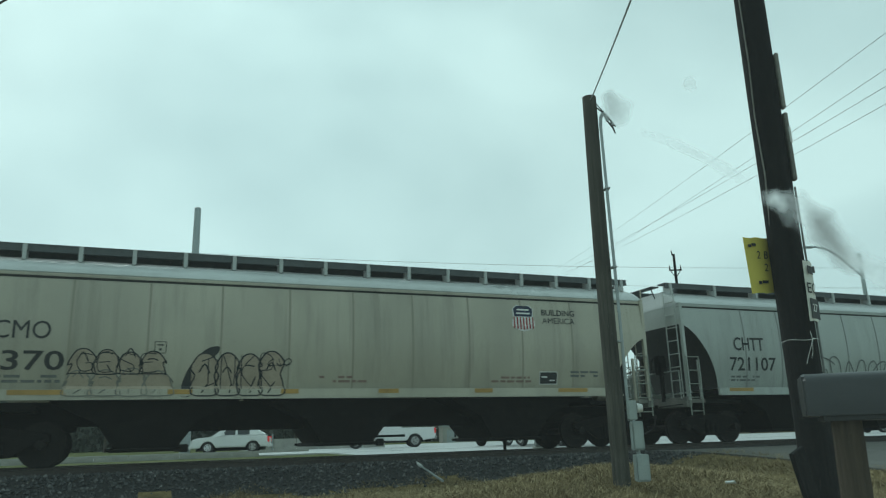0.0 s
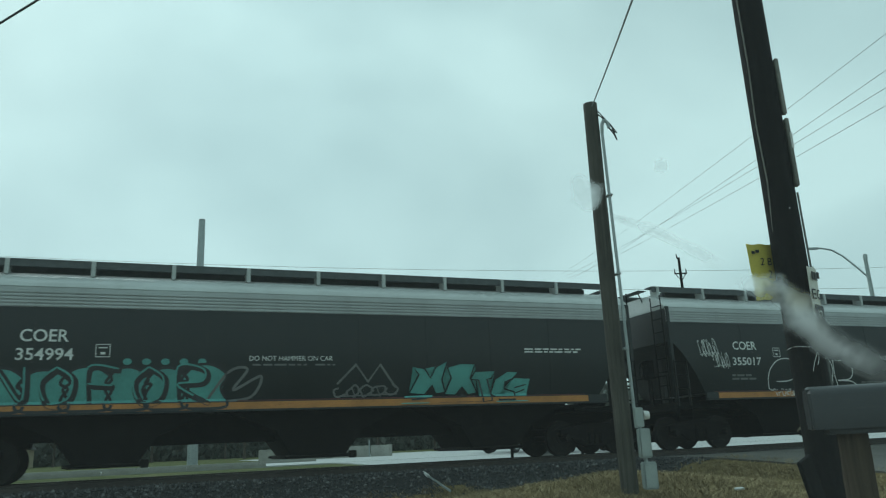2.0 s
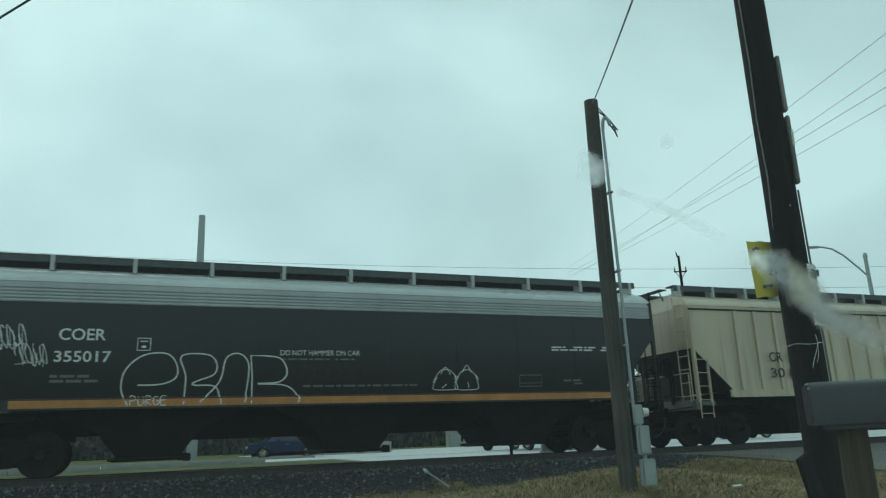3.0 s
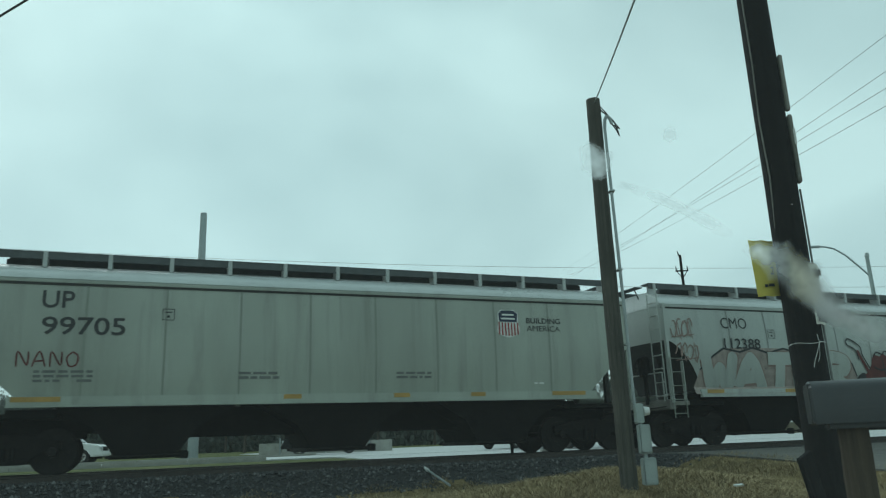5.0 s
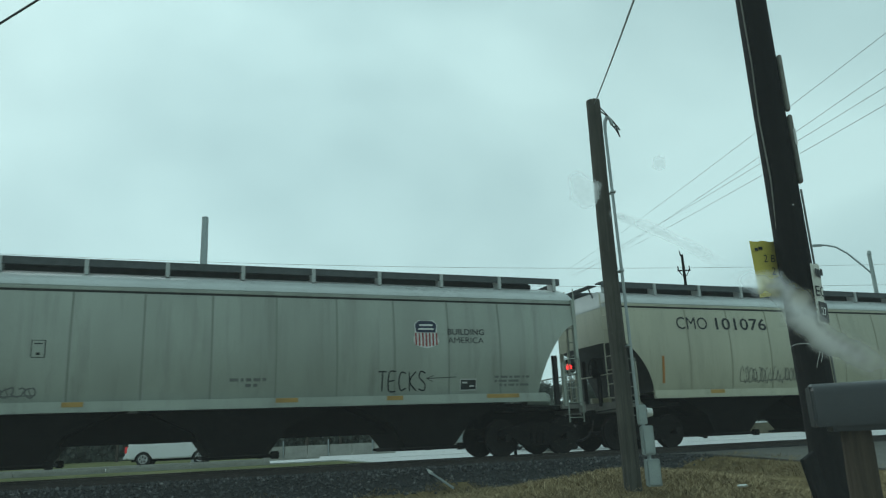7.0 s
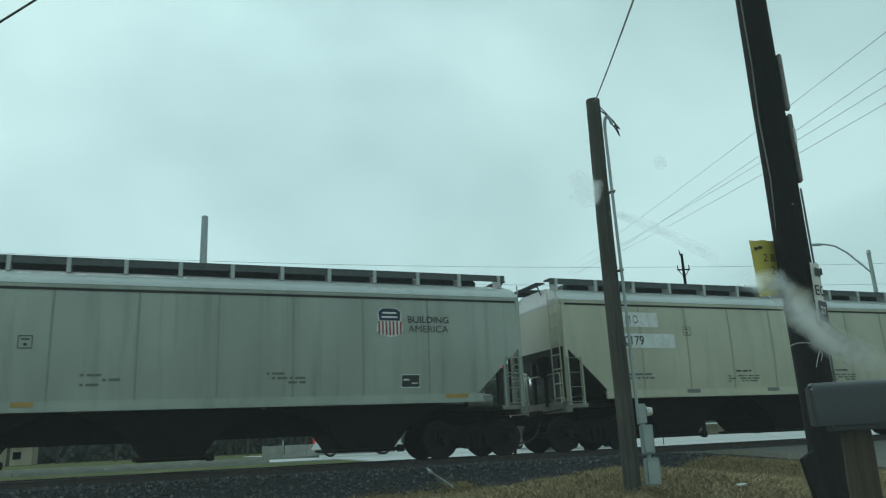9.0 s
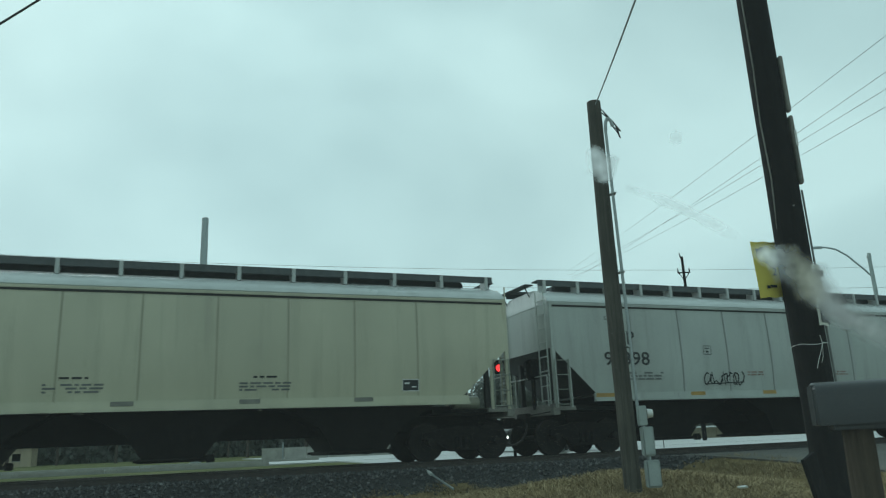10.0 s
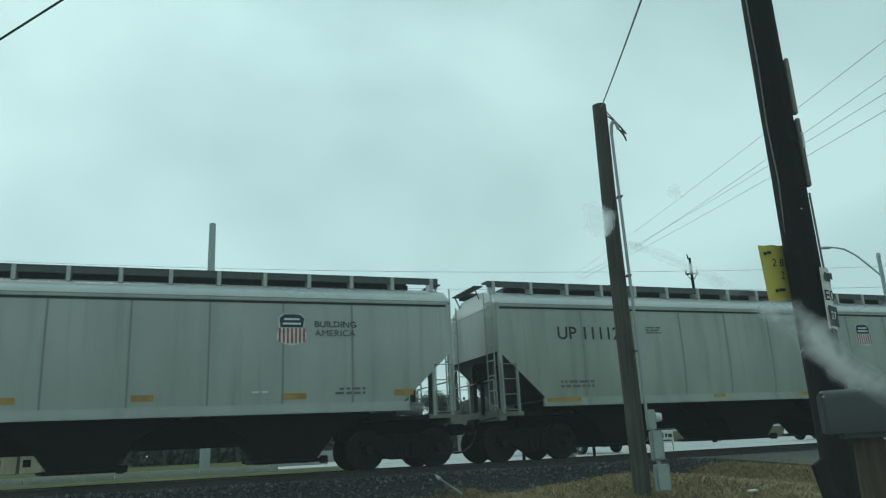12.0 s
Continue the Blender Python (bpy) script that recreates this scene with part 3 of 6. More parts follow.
WHEELSETS = []
LABELS = {
    "A": "tan-grey covered hopper railcar with faded graffiti, rolling", "B": "pale blue-grey covered hopper railcar with grey outline graffiti, rolling",
    "C": "black covered hopper railcar with turquoise graffiti and orange stripe, rolling", "D": "black covered hopper railcar with white outline graffiti, rolling",
    "E": "cream ribbed covered hopper railcar with rust streaks, rolling", "G": "grey covered hopper railcar with shield emblem, rolling",
    "H": "pale grey covered hopper railcar with red and black graffiti, rolling", "I": "grey barrel-sided covered hopper railcar with black scrawls, rolling",
    "J": "olive-grey covered hopper railcar with dark scrawl, rolling", "L": "weathered grey covered hopper railcar with shield emblem, rolling",
    "M": "olive-grey covered hopper railcar with white number patches, rolling", "N": "pale grey covered hopper railcar with small black graffiti, rolling",
    "O": "clean pale grey covered hopper railcar with amber markers, rolling", "P": "grey covered hopper railcar with faded blue haze, rolling",
    "Q": "plain grey covered hopper railcar at the rear, rolling"}


def build_train():
    cars, s = {}, -3.98
    for letter, L, p, r, shape in CARS:
        car = thing("hopper_car", LABELS[letter], "railcar", trackpose(s + L / 2), "train of covered hoppers")
        car_body(car, L, p, r, shape)
        running_boards(car, L, r, letter)
        car_ends(car, L, p, shape)
        underframe(car, L)
        for x in (-L / 2 + 1.14, L / 2 - 1.14):
            WHEELSETS.extend(build_truck(car, x))
        cars[letter] = (car, s + L / 2, L, shape, p)
        s += L + GAP
    return cars


TRAIN = build_train()

# ---- lettering, emblems and sprayed marks on the cars ----
def flat_shape(bm, shape, pts, lift):
    """A filled outline laid on the curved side, cut into strips so that it follows the curve."""
    vs = [bm.verts.new((x, 0, z)) for x, z in pts]
    f = bm.faces.new(vs)
    bmesh.ops.triangulate(bm, faces=[f])
    for z in (1.62, 1.7, 1.8, 1.9, 2.0, 2.1, 2.2, 2.3, 2.45, 3.2, 3.35, 3.5):
        if shape != 2:
            geom = bm.verts[:] + bm.edges[:] + bm.faces[:]
            bmesh.ops.bisect_plane(bm, geom=geom, plane_co=(0, 0, z), plane_no=(0, 0, 1))


def lay(bm, shape, lift):
    for v in bm.verts:
        y = -(SIDE + 0.051) if v.co.z < SILL1 + 0.025 else -side_y(shape, v.co.z)
        v.co.y = y - lift


def fill(car, name, outlines, material, lift=0.012):
    ob, _, _, shape, _ = TRAIN[car]
    bm = B()
    for pts in outlines:
        one = B()
        flat_shape(one, shape, pts, lift)
        me = bpy.data.meshes.new("tmp")
        one.to_mesh(me)
        one.free()
        bm.from_mesh(me)
        bpy.data.meshes.remove(me)
    lay(bm, shape, lift)
    return part(name, bm, material, ob)


def stroke_quads(bm, pts, w, fade=0.7):
    """A sprayed line of even width with round-ish joints."""
    pts = [Vector((x, z)) for x, z in pts]
    n = len(pts)
    left, right = [], []
    for i, p in enumerate(pts):
        d = (pts[min(i + 1, n - 1)] - pts[max(i - 1, 0)])
        d = d.normalized() if d.length else Vector((1, 0))
        k = w * (fade if i in (0, n - 1) else 1.0) / 2
        left.append(bm.verts.new((p.x - d.y * k, 0, p.y + d.x * k)))
        right.append(bm.verts.new((p.x + d.y * k, 0, p.y - d.x * k)))
    for i in range(n - 1):
        bm.faces.new((left[i], right[i], right[i + 1], left[i + 1]))


def curve(pts, closed=False, steps=6):
    """Catmull-Rom through a few points."""
    if closed:
        pts = [pts[-1], *pts, pts[0], pts[1]]
    else:
        pts = [pts[0], *pts, pts[-1]]
    out = []
    for a, b, c, d in zip(pts, pts[1:], pts[2:], pts[3:]):
        for k in range(steps):
            t = k / steps
            out.append(tuple(0.5 * (2 * b[i] + (c[i] - a[i]) * t + (2 * a[i] - 5 * b[i] + 4 * c[i] - d[i]) * t * t + (3 * b[i] - a[i] - 3 * c[i] + d[i]) * t ** 3) for i in (0, 1)))
    if not closed:
        out.append(pts[-2])
    return out


def stretch(lines, a0, a1, b0, b1):
    """The same lines, drawn over another length of the car."""
    return [[(b0 + (x - a0) * (b1 - b0) / (a1 - a0), z) for x, z in ln] for ln in lines]


def spray(car, lines, w, material, name="sprayed_line", lift=0.016):
    ob, _, _, shape, _ = TRAIN[car]
    bm = B()
    for pts in lines:
        stroke_quads(bm, pts, w)
    lay(bm, shape, lift)
    return part(name, bm, material, ob)


def lettering(car, text, x0, x1, z0, z1, material, slant=0.0, lift=0.012, weight=0.012):
    ob, _, _, shape, _ = TRAIN[car]
    cu = bpy.data.curves.new("text", "FONT")
    cu.body, cu.resolution_u, cu.offset = text, 3, 0.0 if "M" in text else weight
    tmp = bpy.data.objects.new("text", cu)
    scene.collection.objects.link(tmp)
    bpy.context.view_layer.update()
    me = bpy.data.meshes.new_from_object(tmp)
    bpy.data.objects.remove(tmp)
    xs, ys = [v.co.x for v in me.vertices], [v.co.y for v in me.vertices]
    ax, bx, ay, by = min(xs), max(xs), min(ys), max(ys)
    for v in me.vertices:
        u, w = (v.co.x - ax) / (bx - ax), (v.co.y - ay) / (by - ay)
        z = z0 + (z1 - z0) * w
        v.co = (x0 + (x1 - x0) * u + slant * w, -side_y(shape, z) - lift, z)
    me.materials.clear()
    me.materials.append(material)
    me.name = "lettering"
    o = new("lettering", me)
    o.parent = ob
    return o


def bars(car, x0, x1, z0, z1, material, rows=2, seed=0):
    """Small stencilled lines too fine to read."""
    rnd = random.Random(seed + int(abs(x0) * 100))
    shapes = []
    h = (z1 - z0) / (rows * 1.8)
    for r in range(rows):
        z = z1 - h - r * (z1 - z0) / rows
        x = x0
        while x < x1 - 0.05:
            w = rnd.uniform(0.06, 0.3)
            if rnd.random() < 0.85:
                shapes.append([(x, z), (min(x1, x + w), z), (min(x1, x + w), z + h), (x, z + h)])
            x += w + 0.05
    return fill(car, "stencil_bars", shapes, material)


def square(car, x0, x1, z0, z1, material):
    spray(car, [[(x0, z0), (x1, z0), (x1, z1), (x0, z1), (x0, z0)]], 0.022, material, "stencil_box")
    fill(car, "stencil_mark", [[(x0 + 0.05, z1 - 0.08), (x1 - 0.05, z1 - 0.08), (x1 - 0.05, z1 - 0.055), (x0 + 0.05, z1 - 0.055)], [(x0 + 0.09, z0 + 0.05), (x1 - 0.09, z0 + 0.05), (x1 - 0.09, z0 + 0.10), (x0 + 0.09, z0 + 0.10)]], material)


def placard(car, x0, x1, z0, z1):
    fill(car, "placard", [[(x0, z0), (x1, z0), (x1, z1), (x0, z1)]], INK)
    spray(car, [[(x0, z0), (x1, z0), (x1, z1), (x0, z1), (x0, z0)]], 0.025, CHALK, "placard_border")
    m = (x0 + x1) / 2
    fill(car, "placard_mark", [[(x0 + 0.05, z0 + 0.16), (m - 0.03, z0 + 0.16), (m - 0.03, z0 + 0.2), (x0 + 0.05, z0 + 0.2)], [(m + 0.03, z0 + 0.08), (x1 - 0.06, z0 + 0.08), (x1 - 0.06, z0 + 0.11), (m + 0.03, z0 + 0.11)]], CHALK, 0.016)


def emblem(car, x0, x1, z0, z1):
    """A plain heraldic shield: dark head with pale bars, red and white stripes below."""
    w, h = x1 - x0, z1 - z0
    X = lambda u: x0 + w * u
    Z = lambda v: z0 + h * v
    outer = [(0.5, 0.0), (0.3, 0.04), (0.08, 0.12), (0.0, 0.24), (0.02, 0.4), (0.1, 0.55), (0.1, 0.72), (0.05, 0.86), (0.22, 1.0), (0.5, 0.95), (0.78, 1.0), (0.95, 0.86), (0.9, 0.72), (0.9, 0.55), (0.98, 0.4), (1.0, 0.24), (0.92, 0.12), (0.7, 0.04)]
    fill(car, "emblem_field", [[(X(u), Z(v)) for u, v in outer]], CHALK, 0.010)
    head = [(0.12, 0.56), (0.88, 0.56), (0.88, 0.72), (0.92, 0.85), (0.77, 0.97), (0.5, 0.92), (0.23, 0.97), (0.08, 0.85), (0.12, 0.72)]
    fill(car, "emblem_head", [[(X(u), Z(v)) for u, v in head]], NAVY, 0.013)
    fill(car, "emblem_bars", [[(X(a), Z(b)), (X(c), Z(b)), (X(c), Z(b + 0.06)), (X(a), Z(b + 0.06))] for a, c, b in ((0.24, 0.76, 0.79), (0.2, 0.8, 0.65))], CHALK, 0.016)
    stripes = []
    for k in range(7):
        u = 0.07 + 0.134 * k
        lo = 0.06 + 0.22 * abs(u + 0.03 - 0.5) ** 1.6
        stripes.append([(X(u), Z(lo)), (X(u + 0.066), Z(lo)), (X(u + 0.066), Z(0.54)), (X(u), Z(0.54))])
    fill(car, "emblem_stripes", stripes, RED, 0.013)


def slogan(car, x0, x1, z0, z1):
    m = (z0 + z1) / 2
    lettering(car, "BUILDING", x0, x1, m + 0.03, z1, INK, weight=0.015)
    lettering(car, "AMERICA", x0, x1 - 0.02, z0, m - 0.03, INK, weight=0.015)


def tape(car, *spans):
    for x0, x1 in spans:
        fill(car, "reflective_tape", [[(x0, 1.44), (x1, 1.44), (x1, 1.54), (x0, 1.54)]], YELLOW)


def bubble_row(car, x0, x1, z0, z1, n, fillmat, linemat, w=0.05, seed=1, halves=2):
    """Rounded throw-up letters: overlapping soft blobs, filled and outlined."""
    rnd = random.Random(seed)
    blobs, lines = [], []
    step = (x1 - x0) / n
    for k in range(n):
        c = x0 + step * (k + 0.5)
        hw = step * rnd.uniform(0.52, 0.62)
        top, low = z1 - rnd.uniform(0, 0.15) * (z1 - z0), z0
        mid = (top + low) / 2 + rnd.uniform(-0.1, 0.1)
        loop = curve([(c - hw * 0.8, low + 0.02), (c - hw * 0.95, mid - 0.15), (c - hw * 0.7, mid + 0.05), (c - hw, top - 0.3), (c - hw * 0.45, top - 0.02), (c + hw * 0.35, top), (c + hw, top - 0.22), (c + hw * 0.75, mid + 0.06), (c + hw, mid - 0.2), (c + hw * 0.85, low + 0.02)], True, 5)
        loop = [(x, max(z, z0)) for x, z in loop]
        blobs.append(loop)
        lines.append(loop + [loop[0]])
        if halves > 1:
            lines.append(curve([(c - hw * 0.4, mid + 0.12), (c, mid + rnd.uniform(0.1, 0.3)), (c + hw * 0.4, mid + 0.1)]))
            lines.append(curve([(c + rnd.uniform(-0.1, 0.1), low + 0.06), (c + rnd.uniform(-0.05, 0.15), mid - 0.12)]))
    for k, loop in enumerate(blobs):
        fill(car, "sprayed_fill", [loop], fillmat, 0.010 + 0.0012 * (k % 3))
    spray(car, lines, w, linemat)


def scrawl(car, x0, x1, z0, z1, n, material, w=0.03, seed=3, lean=0.2):
    """A quick handstyle tag: linked loops and slashes."""
    rnd = random.Random(seed)
    lines, step = [], (x1 - x0) / n
    for k in range(n):
        c = x0 + step * (k + 0.5)
        # an open loop or two for each letter, leaning with the hand
        a0, turn, mid, high = rnd.uniform(0, 6.28), rnd.uniform(3.2, 6.6), (z0 + z1) / 2, (z1 - z0) / 2
        ring = [(a0 + turn * i / 7, rnd.uniform(0.55, 1.0)) for i in range(8)]
        pts = [(c + 0.62 * step * u * math.cos(a) + lean * step * u * math.sin(a), mid + high * u * math.sin(a)) for a, u in ring]
        if k % 2:
            lines.append([(c - 0.2 * step, mid + high * rnd.uniform(0.6, 1.0)), (c + 0.15 * step, mid - high * rnd.uniform(0.7, 1.0))])
        lines.append(curve(pts))
    lines.append([(x0, z0 + (z1 - z0) * 0.12), (x1, z0 + (z1 - z0) * 0.25)])
    spray(car, lines, w, material, "sprayed_tag")


def glyph_lines(x0, x1, z0, z1, word):
    """Hand-drawn single-line capitals."""
    forms = {
        "T": [[(0, 1), (1, 1)], [(0.5, 1), (0.45, 0)]], "E": [[(0.9, 1), (0.1, 0.95), (0.05, 0.05), (0.9, 0)], [(0.08, 0.5), (0.7, 0.55)]], "C": [[(0.9, 0.9), (0.3, 0.95), (0.05, 0.5), (0.3, 0.05), (0.9, 0.15)]],
        "K": [[(0.1, 1), (0.15, 0)], [(0.9, 1), (0.15, 0.5), (0.95, 0)]], "S": [[(0.9, 0.9), (0.3, 1), (0.1, 0.7), (0.8, 0.35), (0.7, 0.02), (0.05, 0.1)]], "P": [[(0.1, 0), (0.1, 1), (0.8, 0.95), (0.85, 0.6), (0.1, 0.45)]],
        "U": [[(0.1, 1), (0.12, 0.2), (0.5, 0), (0.88, 0.2), (0.9, 1)]], "R": [[(0.1, 0), (0.1, 1), (0.8, 0.95), (0.8, 0.6), (0.1, 0.5), (0.95, 0)]], "G": [[(0.9, 0.9), (0.3, 0.95), (0.05, 0.5), (0.3, 0.05), (0.85, 0.1), (0.85, 0.45), (0.5, 0.45)]],
        "B": [[(0.1, 0), (0.1, 1), (0.75, 0.95), (0.7, 0.6), (0.12, 0.52), (0.85, 0.42), (0.8, 0.05), (0.1, 0)]], "I": [[(0.1, 0.8), (0.9, 0.95)], [(0.5, 0.9), (0.55, 0.15)], [(0, 0), (1, 0.2)]], "N": [[(0.1, 0), (0.15, 1), (0.85, 0.1), (0.9, 1)]],
        "F": [[(0.1, 0), (0.1, 1), (0.9, 0.95)], [(0.1, 0.55), (0.75, 0.5)]], "D": [[(0.1, 0), (0.1, 1), (0.6, 0.9), (0.9, 0.5), (0.6, 0.1), (0.1, 0)]], "W": [[(0, 1), (0.2, 0), (0.5, 0.65), (0.8, 0), (1, 1)]],
        "A": [[(0, 0), (0.5, 1), (0.95, 0)], [(0.2, 0.35), (0.8, 0.4)]], "O": [[(0.5, 1), (0.1, 0.6), (0.3, 0.05), (0.8, 0.15), (0.9, 0.7), (0.5, 1)]], "M": [[(0, 0), (0.2, 1), (0.5, 0.35), (0.8, 1), (1, 0)]]}
    step = (x1 - x0) / len(word)
    lines = []
    for k, ch in enumerate(word):
        for f in forms[ch]:
            lines.append([(x0 + step * (k + 0.08 + 0.84 * u), z0 + (z1 - z0) * v) for u, v in f])
    return lines


def glyphs(car, x0, x1, z0, z1, word, material, w):
    spray(car, [curve(ln, False, 4) for ln in glyph_lines(x0, x1, z0, z1, word)], w, material, "sprayed_tag")


def thick(car, lines, w, material, lift, name="sprayed_fill"):
    """Fat marker strokes: a bar for each leg and a disc at each turn, each a hair above the last."""
    ob, _, _, shape, _ = TRAIN[car]
    bm = B()
    k = 0
    for pts in lines:
        for (ax, az), (bx, bz) in zip(pts, pts[1:]):
            d = Vector((bx - ax, bz - az))
            if d.length < 1e-4:
                continue
            d.normalize()
            px, pz = -d.y * w / 2, d.x * w / 2
            for quad in ([(ax + px, az + pz), (ax - px, az - pz), (bx - px, bz - pz), (bx + px, bz + pz)], [(bx + w / 2 * math.cos(a * math.pi / 6), bz + w / 2 * math.sin(a * math.pi / 6)) for a in range(12)]):
                k += 1
                vs = []
                for x, z in quad:
                    z = max(SILL1 + 0.03, z)
                    y = -(SIDE + 0.051) if z < SILL1 + 0.025 else -side_y(shape, z)
                    vs.append(bm.verts.new((x, y - lift - 0.00008 * k, z)))
                bm.faces.new(vs)
    return part(name, bm, material, ob)


def mark_a():
    lettering("A", "CMO", -7.47, -6.43, 2.58, 2.95, INK)
    lettering("A", "1370", -7.57, -6.14, 1.94, 2.34, INK)
    bars("A", -7.42, -6.17, 1.65, 1.85, FAINT, 2)
    square("A", -4.41, -4.18, 2.32, 2.56, INK)
    bubble_row("A", -6.12, -4.05, 1.40, 1.98, 4, BUFF, SEAM, 0.024, 21)
    bubble_row("A", -6.02, -4.2, 1.86, 2.38, 4, BUFF, INK, 0.027, 22)
    spray("A", [[(x, z) for x, z in curve(ln)] for ln in glyph_lines(-5.95, -4.3, 1.92, 2.3, "GESE")], 0.02, INK, lift=0.024)
    fill("A", "sprayed_shadow", [curve([(-3.84, 1.42), (-3.72, 1.95), (-3.37, 2.4), (-3.07, 2.48), (-3.12, 2.3), (-3.42, 2.1), (-3.57, 1.7), (-3.62, 1.42)], True, 4)], INK, 0.009)
    bubble_row("A", -3.6, -1.67, 1.40, 2.44, 4, BUFF, INK, 0.032, 24)
    spray("A", [curve(ln) for ln in glyph_lines(-3.5, -1.8, 1.55, 2.3, "INKR")], 0.022, INK, lift=0.024)
    scrawl("A", -1.97, -1.47, 2.05, 2.25, 3, INK, 0.022, 4)
    for x in (-0.8, 3.65):
        bars("A", x, x + 1.15, 1.66, 1.85, PALERED, 2)
    emblem("A", 4.28, 4.96, 3.02, 3.72)
    slogan("A", 5.18, 6.20, 3.24, 3.62)
    placard("A", 5.05, 5.57, 1.66, 1.97)
    bars("A", 5.98, 6.88, 1.8, 2.0, FAINT, 2)
    tape("A", (-7.1, -6.1), (-4.1, -3.6), (-1.7, -1.3), (0.6, 1.1), (3.1, 3.6), (5.5, 6.4))


def mark_b():
    lettering("B", "CHTT", -6.80, -5.63, 2.63, 3.03, INK)
    lettering("B", "721107", -6.99, -5.20, 2.04, 2.44, INK)
    bars("B", -6.95, -5.85, 1.7, 1.9, FAINT, 2)
    square("B", -4.26, -3.99, 2.41, 2.67, INK)
    spray("B", stretch([curve([(-5.35, 1.58), (-5.2, 1.78), (-4.5, 1.95), (-3.7, 2.2), (-4.6, 2.32), (-5.25, 2.55), (-5.1, 2.68), (-4.2, 2.6), (-3.3, 2.4), (-3.0, 2.25)]),
                curve([(-4.0, 1.6), (-3.75, 1.9), (-3.45, 2.1), (-3.35, 1.75), (-3.1, 1.7), (-3.25, 2.35), (-3.0, 2.5), (-2.75, 2.3), (-2.7, 1.7)]),
                curve([(-2.6, 1.65), (-2.3, 2.35), (-2.0, 2.0), (-1.7, 2.38), (-1.45, 2.3), (-1.4, 1.7)]),
                curve([(-1.3, 1.62), (-1.25, 2.2), (-0.95, 2.38), (-0.8, 2.1), (-1.15, 1.95), (-0.7, 2.3), (-0.35, 2.35), (-0.5, 2.05), (-0.9, 1.9), (-0.2, 1.9)]),
                curve([(-0.2, 1.55), (0.05, 1.75), (0.35, 1.6)])], -5.35, 0.35, -4.75, 0.1), 0.045, FAINT)
    fill("B", "sprayed_patch", [[(-3.95, 1.62), (-3.3, 1.62), (-3.35, 1.7), (-3.9, 1.7)]], ORANGE)
    fill("B", "stencil_label", [[(0.55, 1.66), (0.82, 1.66), (0.82, 1.75), (0.55, 1.75)]], CHALK)
    emblem("B", 4.00, 4.62, 2.71, 3.45)
    slogan("B", 4.88, 5.86, 2.81, 3.20)
    glyphs("B", 5.70, 7.20, 2.30, 2.93, "ISBK", INK, 0.045)
    scrawl("B", 7.05, 7.55, 2.2, 2.85, 2, INK, 0.03, 8)
    placard("B", 5.31, 5.73, 1.64, 1.95)
    bars("B", 6.35, 7.15, 1.95, 2.15, FAINT, 2)
    tape("B", (-7.2, -6.3), (-1.9, -1.4), (0.3, 0.8), (4.2, 4.6), (6.1, 7.0))


def stripe(car, x0, x1):
    fill(car, "orange_stripe", [[(x0, 1.35), (x1, 1.35), (x1, 1.53), (x0, 1.53)]], ORANGE, 0.004)
    fill(car, "red_stripe", [[(x0, 1.53), (x1, 1.53), (x1, 1.58), (x0, 1.58)]], BRICKRED, 0.004)


